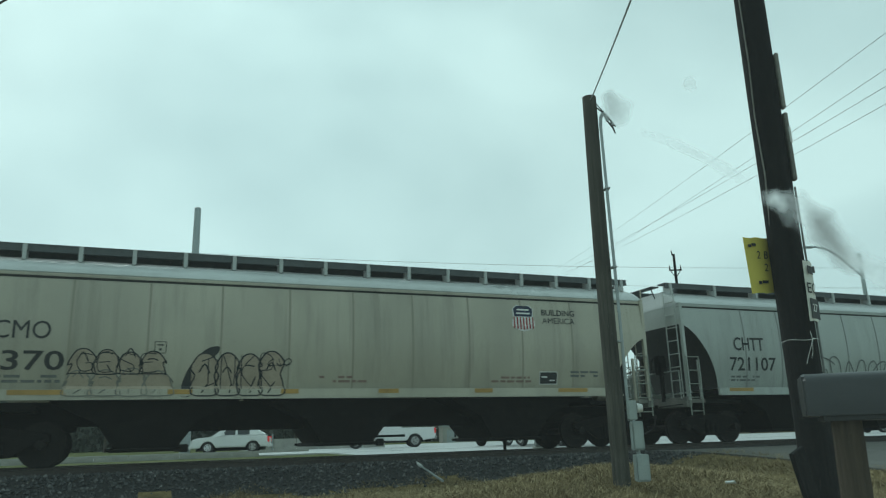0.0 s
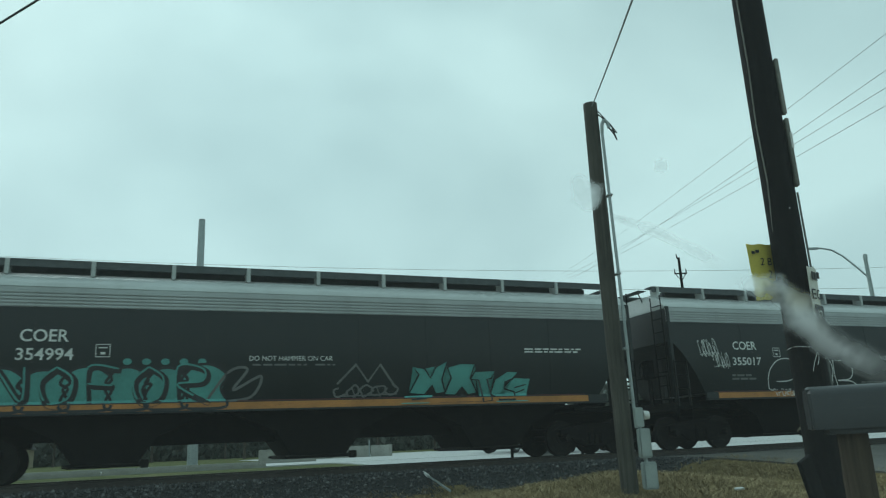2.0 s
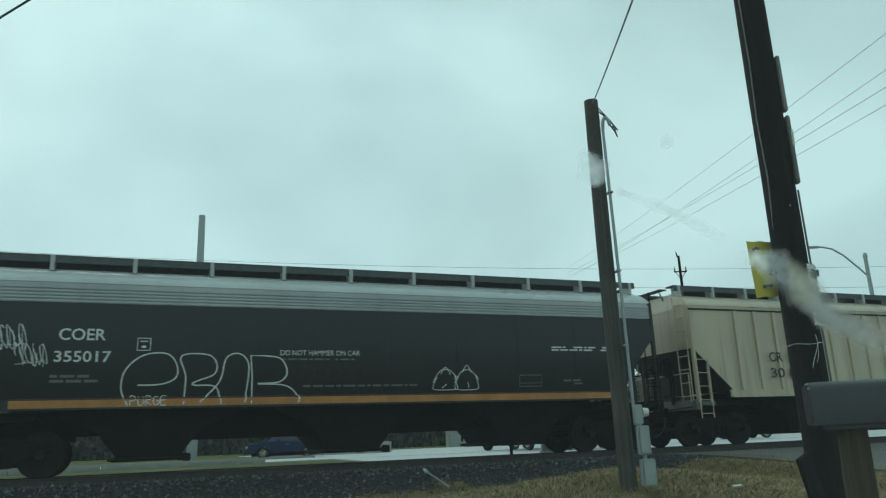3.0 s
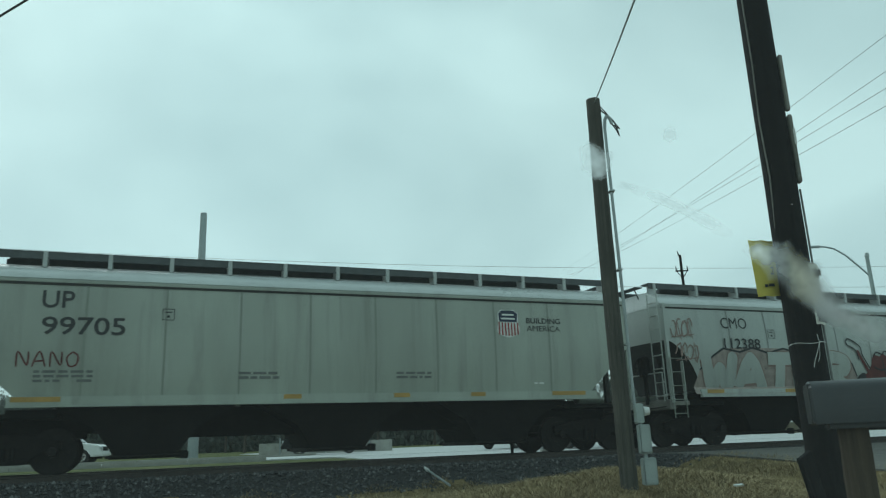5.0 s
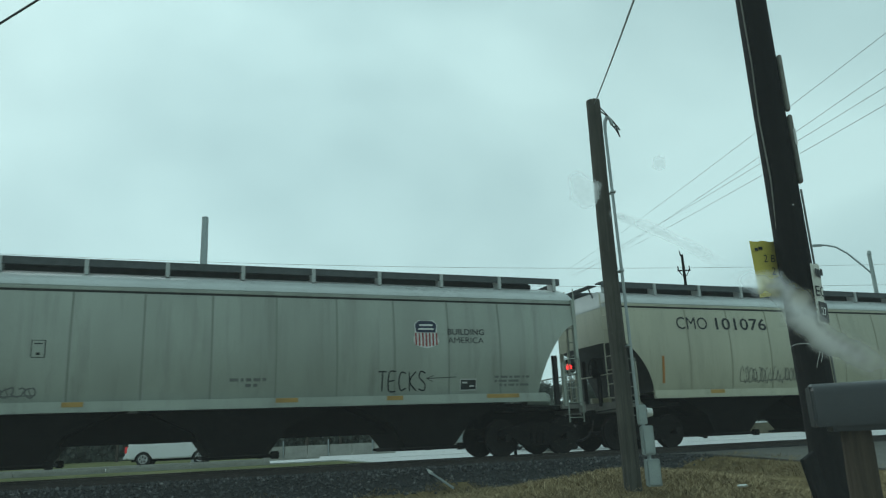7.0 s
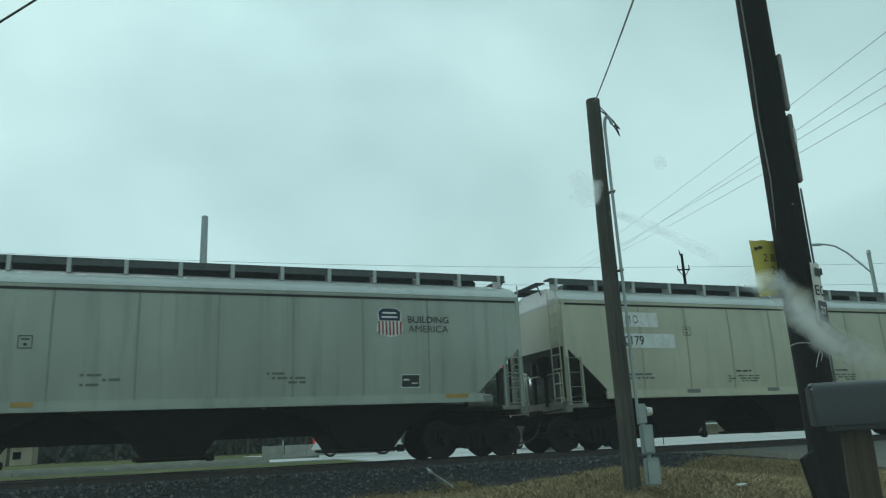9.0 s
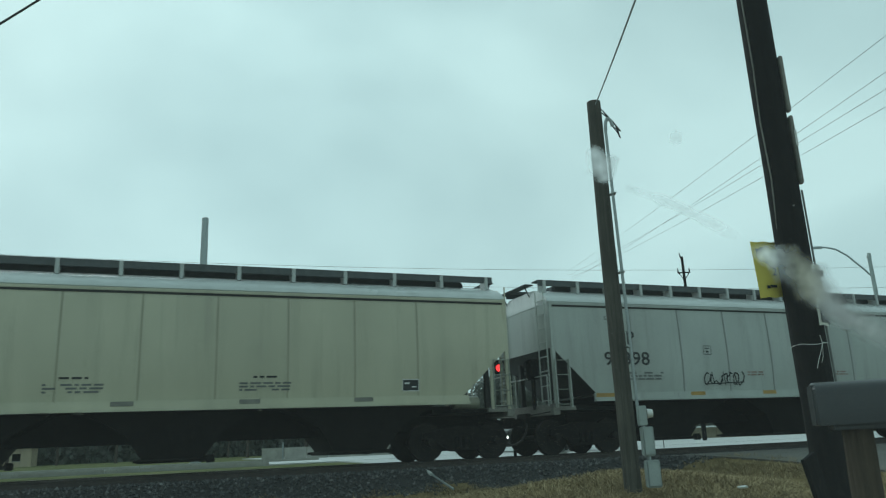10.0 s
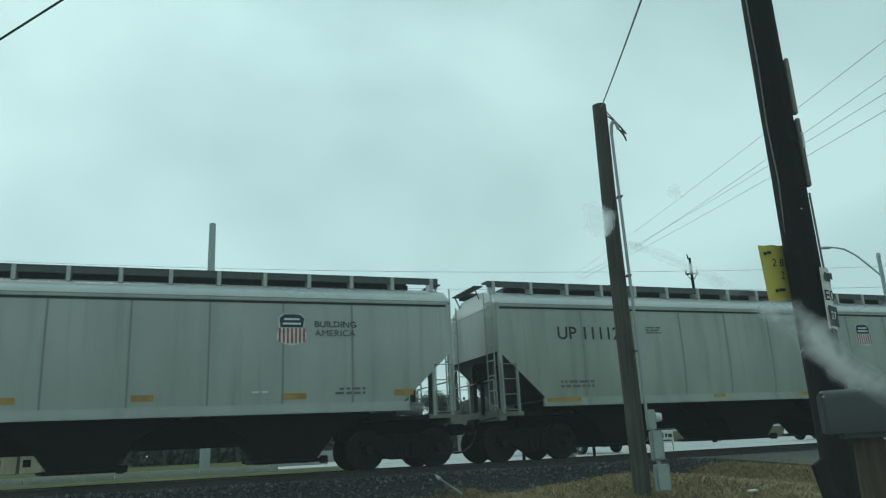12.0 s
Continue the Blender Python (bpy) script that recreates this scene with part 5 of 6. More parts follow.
# handwritten yellow notice, half behind the pole; white printed notice on its other flank
yellow = curved_card("paper_notice", "yellow handwritten cardboard notice stapled to the utility pole", pose(3.115, 6.80, 2.66, 0, -3, 24), 0.30, 0.44, 0.012, SIGNYELLOW)
text_part("2 B", -0.06, 0.06, 0.05, 0.11, INK, yellow, -0.008, 0.01)
text_part("2", 0.0, 0.04, -0.05, 0.01, INK, yellow, -0.008, 0.01)
yellow.scale = (1.21, 1.21, 1.21)
for k, (x0, x1, z) in enumerate(((-0.13, -0.10, 0.14), (-0.09, -0.05, 0.15), (-0.08, -0.05, -0.15), (-0.04, 0.02, -0.145))):
    part("handwriting_bar", box(B(), x0, x1, -0.010, -0.006, z, z + 0.022), INK, yellow)
white = curved_card("printed_notice", "white printed paper notice wrapped on the utility pole", pose(3.445, 6.59, 2.36, 0, 3, 41), 0.15, 0.46, 0.02, SIGNWHITE)
white.scale = (1.21, 1.21, 1.21)
text_part("ECI", -0.07, 0.05, -0.02, 0.06, INK, white, -0.006, weight=0.01, bend=lambda x: 0.02 * (x / 0.075) ** 2)
for k, (x0, x1, z, hh) in enumerate(((-0.06, -0.03, 0.13, 0.06), (-0.02, 0.02, 0.13, 0.06), (0.03, 0.06, 0.15, 0.05))):
    part("print_bar", box(B(), x0, x1, -0.006, -0.002, z, z + hh), INK, white)
part("print_block", box(B(), -0.065, 0.065, 0.0, 0.006, -0.21, -0.06), INK, white)
text_part("27", -0.05, 0.03, -0.16, -0.10, CHALK, white, -0.003, weight=0.01)


def slab_board():
    b = thing("old_board", "weathered broken board leaning against the utility pole", "board", pose(3.02, 6.2, 0.36, 0, -16, 28))
    bm = box(B(), -0.08, 0.08, -0.02, 0.02, -0.35, 0.66, 0.006)
    for v in bm.verts:
        if v.co.z > 0.5:
            v.co.z += 0.05 * math.sin(v.co.x * 40)
    part("plank", bm, WETWOOD, b)


slab_board()


def service_pole():
    p = thing("service_pole", "weathered grey-brown wooden service pole with meter boxes", "pole", pose(2.885, 12.16, 0))
    smooth(part("trunk", pole_mesh(0.142, 0.122, -0.2, 6.98, 8, 16, 0.01), POLEWOOD, p))
    bm = tube(B(), [(0.16, -0.20, 1.35), (0.15, -0.20, 3.0), (0.13, -0.19, 5.0), (0.12, -0.18, 6.35)], 0.026, 8)
    tube(bm, [(0.12, -0.18, 6.35), (0.13, -0.19, 6.5), (0.17, -0.2, 6.58), (0.22, -0.21, 6.52), (0.24, -0.21, 6.42)], 0.03, 8)
    part("conduit", bm, GALV, p, "grey steel conduit with a weatherhead")
    bm = tube(B(), [(0.24, -0.21, 6.42), (0.32, -0.2, 6.3), (0.36, -0.19, 6.2), (0.30, -0.18, 6.45), (0.2, -0.12, 6.62), (0.06, -0.05, 6.8)], 0.012, 6)
    tube(bm, [(0.24, -0.2, 6.42), (0.38, -0.18, 6.33), (0.28, -0.17, 6.5), (0.08, -0.06, 6.85)], 0.010, 6)
    part("drip_loop", bm, WIRE, p)
    for z in (3.83, 2.6, 5.2):
        part("clamp", box(B(), 0.09, 0.18, -0.235, -0.09, z - 0.015, z + 0.015, 0.006), GALV, p)
    # meter and boxes
    m = part("meter_box", box(B(), 0.13, 0.26, -0.34, -0.20, 1.36, 1.66, 0.012), BOXGREY, p, "grey meter socket box")
    bm = rod(B(), (0.27, -0.27, 1.54), (0.36, -0.27, 1.54), 0.075, 0.06, 18)
    part("meter_glass", bm, CHALK, m)
    bx = part("breaker_box", box(B(), 0.15, 0.33, -0.36, -0.20, 0.90, 1.34, 0.014), BOXGREY, p, "tall grey breaker box")
    part("box_door", box(B(), 0.165, 0.315, -0.372, -0.36, 0.92, 1.32, 0.006), BOXGREY, bx)
    bx = part("junction_box", box(B(), 0.16, 0.37, -0.38, -0.20, 0.44, 0.84, 0.014), BOXGREY, p, "grey junction box near the ground")
    part("box_door", box(B(), 0.175, 0.355, -0.392, -0.38, 0.46, 0.82, 0.006), BOXGREY, bx)
    bm = rod(B(), (0.24, -0.27, 0.84), (0.24, -0.27, 0.90), 0.03)
    rod(bm, (0.2, -0.27, 1.34), (0.2, -0.27, 1.36), 0.03)
    part("nipple", bm, GALV, p)
    return p


service_pole()


def mailbox():
    b = thing("mailbox", "charcoal plastic mailbox on a grey wooden post", "mailbox", pose(1.93, 3.30, 0, 0, 0, -20))
    bm = B()
    prof = []
    for i in range(9):
        a = math.pi * i / 8
        prof.append((0.105 * math.cos(a), 1.355 + 0.045 * math.sin(a)))
    prof = [(-0.105, 1.212)] + prof[::-1] + [(0.105, 1.212)]
    lv = [[(x, y, z) for y, z in prof] for x in (-0.30, -0.29, 0.29, 0.30)]
    lv[0] = [(x, y * 0.93, 1.29 + (z - 1.29) * 0.93) for x, y, z in lv[0]]
    lv[3] = [(x, y * 0.93, 1.29 + (z - 1.29) * 0.93) for x, y, z in lv[3]]
    smooth(part("shell", rings(bm, lv), MAILBLACK, b), 0.6)
    part("lid_rim", box(B(), -0.305, -0.285, -0.10, 0.10, 1.215, 1.385, 0.02), MAILBLACK, b)
    part("mount_plate", box(B(), -0.24, 0.24, -0.09, 0.09, 1.19, 1.212, 0.005), MAILBLACK, b)
    smooth(part("post", pole_mesh(0.07, 0.062, -0.15, 1.19, 15, 14, 0.006), POSTWOOD, b, at=pose(-0.145, 0, 0)))
    part("brace", box(B(), 0.22, 0.29, -0.045, 0.045, -0.15, 1.19, 0.01), POSTWOOD, b)
    return b


mailbox()


def cable(name, label, pts, r, mat, sag=0.0):
    """A hanging cable from a to b."""
    a, b = Vector(pts[0]), Vector(pts[1])
    bm = B()
    n = 16
    line = [a.lerp(b, i / n) - Vector((0, 0, sag * 4 * (i / n) * (1 - i / n))) for i in range(n + 1)]
    tube(bm, line, r, 5)
    return tagged(part(name, bm, mat), label, "cable")


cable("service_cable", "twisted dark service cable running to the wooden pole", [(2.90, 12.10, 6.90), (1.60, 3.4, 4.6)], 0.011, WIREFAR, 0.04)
cable("overhead_cable", "dark cable crossing close overhead", [(-4.75, 6.55, 5.05), (3.25, 6.62, 10.78)], 0.012, WIRE)
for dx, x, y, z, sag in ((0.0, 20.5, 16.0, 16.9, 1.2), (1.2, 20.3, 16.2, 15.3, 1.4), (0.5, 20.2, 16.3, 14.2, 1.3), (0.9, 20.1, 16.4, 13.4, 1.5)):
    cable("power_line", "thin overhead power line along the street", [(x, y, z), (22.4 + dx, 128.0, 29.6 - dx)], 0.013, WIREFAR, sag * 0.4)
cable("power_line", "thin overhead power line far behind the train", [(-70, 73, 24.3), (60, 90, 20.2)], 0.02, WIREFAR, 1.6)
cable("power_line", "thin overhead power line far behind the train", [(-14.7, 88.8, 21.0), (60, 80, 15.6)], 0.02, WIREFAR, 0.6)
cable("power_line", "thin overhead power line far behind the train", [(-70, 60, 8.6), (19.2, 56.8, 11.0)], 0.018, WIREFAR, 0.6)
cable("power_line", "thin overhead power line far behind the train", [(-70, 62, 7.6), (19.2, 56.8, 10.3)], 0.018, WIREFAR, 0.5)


# ---- the far side of the track ----
def steel_pole():
    p = thing("steel_pole", "tall tapered galvanised steel utility pole", "pole", pose(-14.48, 44.72, 0.55))
    smooth(part("shaft", pole_mesh(0.31, 0.20, -0.1, 15.0, 5, 14, 0.0), GALV, p))
    part("cap", rod(B(), (0, 0, 15.0), (0, 0, 15.06), 0.215, 0.15, 14), GALV, p)
    part("base_flange", rod(B(), (0, 0, -0.1), (0, 0, 0.14), 0.42, 0.42, 14), GALV, p)
    for s in (0.8, 1.6, 2.4):
        part("step_bolt", rod(B(), (0.28, 0, s + 2), (0.45, 0, s + 2), 0.02, seg=6), GALV, p)


steel_pole()


def far_pole():
    p = thing("power_pole", "wooden power pole with a short crossarm and insulators", "pole", pose(19.2, 56.8, 0.5))
    smooth(part("trunk", pole_mesh(0.18, 0.10, 0, 14.2, 6, 10, 0.02), WETWOOD, p))
    part("crossarm", box(B(), -0.5, 0.5, -0.05, 0.05, 12.88, 12.98, 0.01), WETWOOD, p)
    for x in (-0.44, 0.44):
        part("insulator", rod(B(), (x, 0, 12.98), (x, 0, 13.3), 0.05, 0.035, 8), WETWOOD, p)
    part("insulator", rod(B(), (-0.12, 0, 14.1), (-0.18, 0, 14.5), 0.06, 0.04, 8), WETWOOD, p)
    for s in (-1, 1):
        part("arm_brace", rod(B(), (0.4 * s, 0, 12.9), (0, 0, 12.3), 0.03, seg=6), WETWOOD, p)


far_pole()


def street_lamp():
    p = thing("street_lamp", "grey street lamp with a long curved arm", "street lamp", pose(21.5, 36.05, 0.6))
    smooth(part("pole", rod(B(), (0, 0, 0), (0, 0, 8.75), 0.13, 0.09, 12), BOXGREY, p))
    part("pole_top", rod(B(), (0, 0, 8.75), (0.02, 0, 8.95), 0.12, 0.08, 10), BOXGREY, p)
    bm = tube(B(), [(0, 0, 7.75), (-0.35, 0.2, 8.3), (-0.8, 0.5, 9.0), (-1.2, 0.72, 9.4), (-1.55, 0.9, 9.55), (-1.75, 1.0, 9.6)], 0.045, 8)
    part("arm", bm, GALV, p)
    bm = box(B(), -2.25, -1.7, 0.92, 1.12, 9.53, 9.65, 0.04)
    part("lamp_head", bm, GALV, p)


street_lamp()


def trackside_bits():
    # a fallen pale marker post on the ballast shoulder
    b = thing("marker_post", "fallen pale marker post lying on the ballast shoulder", "post", pose(0, 0, 0))
    a, c = Vector((-0.45, 18.1, 0.62)), Vector((0.12, 15.2, 0.36))
    bm = B()
    d = (a - c).normalized()
    rod(bm, c, a, 0.024, 0.022, 8)
    part("post", bm, GALV, b)
    part("post_head", rod(B(), a - d * 0.55, a + d * 0.05, 0.04, 0.038, 8), CHALK, b)
    # crossing control box beyond the rails
    b = thing("signal_box", "small grey crossing control cabinet on a post", "cabinet", pose(3.95, 27.9, 0.63))
    part("cabinet", box(B(), -0.33, 0.33, -0.24, 0.24, 0.15, 0.84, 0.02), FAINT, b)
    part("plinth", box(B(), -0.4, 0.4, -0.3, 0.3, -0.1, 0.15, 0.02), CONCRETE, b)
    part("mast", rod(B(), (0.1, 0, 0.84), (0.1, 0, 1.4), 0.05), GALV, b)
    # yard sign
    b = thing("yard_sign", "small white yard sign with dark printing", "sign", pose(9.02, 32.79, 0.68, 0, 0, -14))
    part("panel", box(B(), -0.33, 0.33, -0.01, 0.01, 0.33, 0.80, 0.004), SIGNWHITE, b)
    for x0, x1, z0, z1 in ((-0.27, -0.19, 0.55, 0.74), (-0.15, -0.07, 0.55, 0.74), (-0.01, 0.08, 0.55, 0.71), (0.12, 0.27, 0.55, 0.69), (-0.27, 0.24, 0.40, 0.45)):
        part("print_bar", box(B(), x0, x1, -0.016, -0.011, z0, z1), INK, b)
    for x in (-0.27, 0.27):
        part("stake", box(B(), x - 0.015, x + 0.015, -0.015, 0.015, -0.1, 0.33), POSTWOOD, b)
    # scrap of litter
    b = thing("litter", "crumpled white litter on the dry grass", "litter", pose(4.42, 11.7, 0.40))
    bm = B()
    bmesh.ops.create_icosphere(bm, subdivisions=2, radius=0.05)
    rnd = random.Random(4)
    for v in bm.verts:
        v.co = Vector((v.co.x * 1.7, v.co.y, v.co.z * 0.5)) * rnd.uniform(0.7, 1.2)
    part("scrap", bm, CHALK, b)


trackside_bits()


# far street furniture and buildings, mostly seen beneath and between the cars
def low_building(name, label, x, y, yaw, w, d, h, wallmat, roofh=0.0):
    b = thing(name, label, "building", pose(x, y, 0.55, 0, 0, yaw))
    part("wall", box(B(), -w / 2, w / 2, 0, d, 0, h, 0.03), wallmat, b)
    if roofh:
        part("roof", prism(B(), [(-w / 2 - 0.3, h), (w / 2 + 0.3, h), (w / 2 - 1.0, h + roofh), (-w / 2 + 1.0, h + roofh)], -0.3, d + 0.3), SLOPE, b)
    else:
        part("roof", box(B(), -w / 2 - 0.1, w / 2 + 0.1, -0.1, d + 0.1, h, h + 0.15, 0.02), GALV, b)
    n = max(2, int(w / 3))
    for k in range(n):
        cx = -w / 2 + w * (k + 0.5) / n
        win = part("window", box(B(), cx - 0.5, cx + 0.5, -0.03, 0.05, h * 0.35, h * 0.72), UNDER, b)
        part("sill", box(B(), cx - 0.58, cx + 0.58, -0.08, 0.02, h * 0.31, h * 0.35), CONCRETE, win)
    part("door", box(B(), -w / 2 + 0.5, -w / 2 + 1.4, -0.04, 0.04, 0, min(2.05, h * 0.8)), GALV, b)
    return b


low_building("shop", "grey single-storey shop behind the far street", 3.2, 92, 4, 4.5, 6, 2.0, CONCRETE, 0)


def brown_bank(x, y, yaw, w, h):
    b = thing("brown_bank", "low brown brick wall with a pale coping beyond the wet forecourt", "wall", pose(x, y, 0.6, 0, 0, yaw))
    # wall boxes added in place of a low brushy bank with a pale top
    for k in range(int(w / 4)):
        a = -w / 2 + 4 * k
        part("wall_panel", box(B(), a + 0.02, a + 3.98, 0, 0.4, 0, h, 0.02), BRUSHBROWN, b)
        part("coping", box(B(), a + 0.01, a + 3.99, -0.06, 0.46, h, h + 0.16, 0.02), CHALK, b)


brown_bank(36, 84, -8, 36, 1.25)
low_building("house", "small dull house with a dark roof", -62, 104, 22, 11, 7, 2.6, CREAM, 1.7)


def barrier():
    b = thing("guard_wall", "low pale concrete wall with steel posts along the street", "wall", pose(-8.0, 52.5, 0.6, 0, 0, 8))
    for k in range(6):
        part("wall_panel", box(B(), -4.4 + 1.5 * k, -2.93 + 1.5 * k, -0.12, 0.12, 0, 0.86, 0.02), CONCRETE, b)
    for k in range(3):
        part("post", rod(B(), (-3.0 + 3 * k, -0.2, 0), (-3.0 + 3 * k, -0.2, 1.2), 0.05), GALV, b)


barrier()


def kerb(s0, s1, q, name="kerb"):
    k = thing(name, "pale concrete kerb beside the wet street", "kerb", trackpose(0, 0, 0), kind="structure")
    n = int((s1 - s0) / 3)
    for i in range(n):
        a = s0 + (s1 - s0) * i / n
        z = height(max(-30, min(50, a)), q)
        part("kerb_stone", box(B(), a + 0.01, a + (s1 - s0) / n - 0.01, q - 0.12, q + 0.12, z - 0.1, z + 0.16, 0.02), CONCRETE, k)


kerb(-48, 5, 32.6)
kerb(-60, 9, 41.4)


def tree(x, y, h, seed, bare=False):
    rnd = random.Random(seed)
    t = thing("tree", "dull grey-green winter tree far behind the street" if not bare else "bare twiggy winter tree far behind the street", "tree", pose(x, y, 0.5), "far trees")
    bm = rod(B(), (0, 0, -0.2), (0.1, 0, h * 0.5), 0.22, 0.12, 8)
    limbs = []
    for k in range(7):
        a, z = rnd.uniform(0, 6.28), h * rnd.uniform(0.3, 0.55)
        e = Vector((math.cos(a) * h * rnd.uniform(0.15, 0.32), math.sin(a) * h * rnd.uniform(0.15, 0.3), z + h * rnd.uniform(0.15, 0.4)))
        rod(bm, (0.05, 0, z), e, 0.08, 0.025, 6)
        limbs.append(e)
    part("trunk", bm, BARK, t)
    verts, faces = [], []
    for e in limbs + [Vector((0, 0, h * 0.8)), Vector((0, 0, h * 0.65))]:
        for _ in range(420 if bare else 1300):
            d = Vector((rnd.gauss(0, 1), rnd.gauss(0, 1), rnd.gauss(0, 0.7)))
            c = e + d * h * 0.085
            if c.z > h or c.z < h * 0.18:
                continue
            r = h * rnd.uniform(0.005, 0.012)
            q = Euler((rnd.uniform(0, 3), rnd.uniform(0, 3), rnd.uniform(0, 3))).to_matrix()
            i = len(verts)
            for u, v in ((-1, -0.6), (0.9, -0.8), (1.1, 0.7), (-0.7, 0.9)):
                verts.append(c + q @ Vector((u * r, v * r, rnd.uniform(-0.3, 0.3) * r)))
            faces.append((i, i + 1, i + 2, i + 3))
    me = bpy.data.meshes.new("crown")
    me.from_pydata(verts, [], faces)
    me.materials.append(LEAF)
    tagged(new("crown", me), kind="stuff").parent = t


rnd = random.Random(12)
for k in range(26):
    ang = radians(-38 + 76 * k / 25 + rnd.uniform(-1, 1))
    r = rnd.uniform(92, 125)
    tree(r * math.sin(ang), r * math.cos(ang), rnd.uniform(7.5, 12.0), 100 + k, rnd.random() < 0.25)


def far_woods():
    """A ragged belt of scrub on the horizon."""
    rnd = random.Random(77)
    verts, faces = [], []
    for _ in range(90000):
        ang = radians(rnd.uniform(-60, 60))
        r = rnd.uniform(135, 165)
        z = 0.4 + (8.0 + 3.0 * noise.noise(Vector((ang * 9, 0, 0))) + 1.5 * noise.noise(Vector((ang * 31, 5, 0)))) * rnd.random() ** 1.1
        c, w = Vector((r * math.sin(ang), r * math.cos(ang), z)), rnd.uniform(0.2, 0.55)
        q = Euler((rnd.uniform(0, 3), rnd.uniform(0, 3), rnd.uniform(0, 3))).to_matrix()
        i = len(verts)
        for u, v in ((-1, -0.6), (0.9, -0.8), (1.1, 0.7), (-0.7, 0.9)):
            verts.append(c + q @ Vector((u * w, v * w, 0)))
        faces.append((i, i + 1, i + 2, i + 3))
    me = bpy.data.meshes.new("far_woods")
    me.from_pydata(verts, [], faces)
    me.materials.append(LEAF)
    tagged(new("far_woods", me), "hazy belt of scrub and trees on the horizon", "woods", kind="stuff")


far_woods()

# ---- road vehicles ----
CARWHITE = plain("white_car_paint", (0.72, 0.73, 0.72), 0.25, 0, 0.05, 1)
CARDARK = plain("dark_green_car_paint", (0.006, 0.009, 0.009), 0.3, 0.2, 0.2, 1)
CARBLUE = plain("dark_blue_car_paint", (0.02, 0.035, 0.09), 0.22, 0.2, 0.2, 1)
CARBLACK = plain("black_car_paint", (0.012, 0.013, 0.014), 0.22, 0.2, 0.2, 1)
GLASSDARK = plain("tinted_glass", (0.015, 0.02, 0.022), 0.08)
CHROME = plain("chrome", (0.55, 0.56, 0.56), 0.2, 0.9, 0.1)
TYRE = plain("tyre_rubber", (0.018, 0.018, 0.018), 0.8)


def glow(name, color, strength):
    m, n, l, b = nodes_of(name)
    b.inputs["Base Color"].default_value = (*color, 1)
    b.inputs["Emission Color"].default_value = (*color, 1)
    b.inputs["Emission Strength"].default_value = strength
    return m


HEADLIGHT = glow("lit_headlight", (0.95, 1.0, 0.98), 5.0)
WARMLIGHT = glow("lit_warm_headlight", (1.0, 0.72, 0.28), 2.5)
TAILLIGHT = glow("lit_tail_light", (0.6, 0.04, 0.04), 0.2)
DULLGLASS = plain("clear_lamp_glass", (0.5, 0.52, 0.52), 0.15)
ROLLING = []


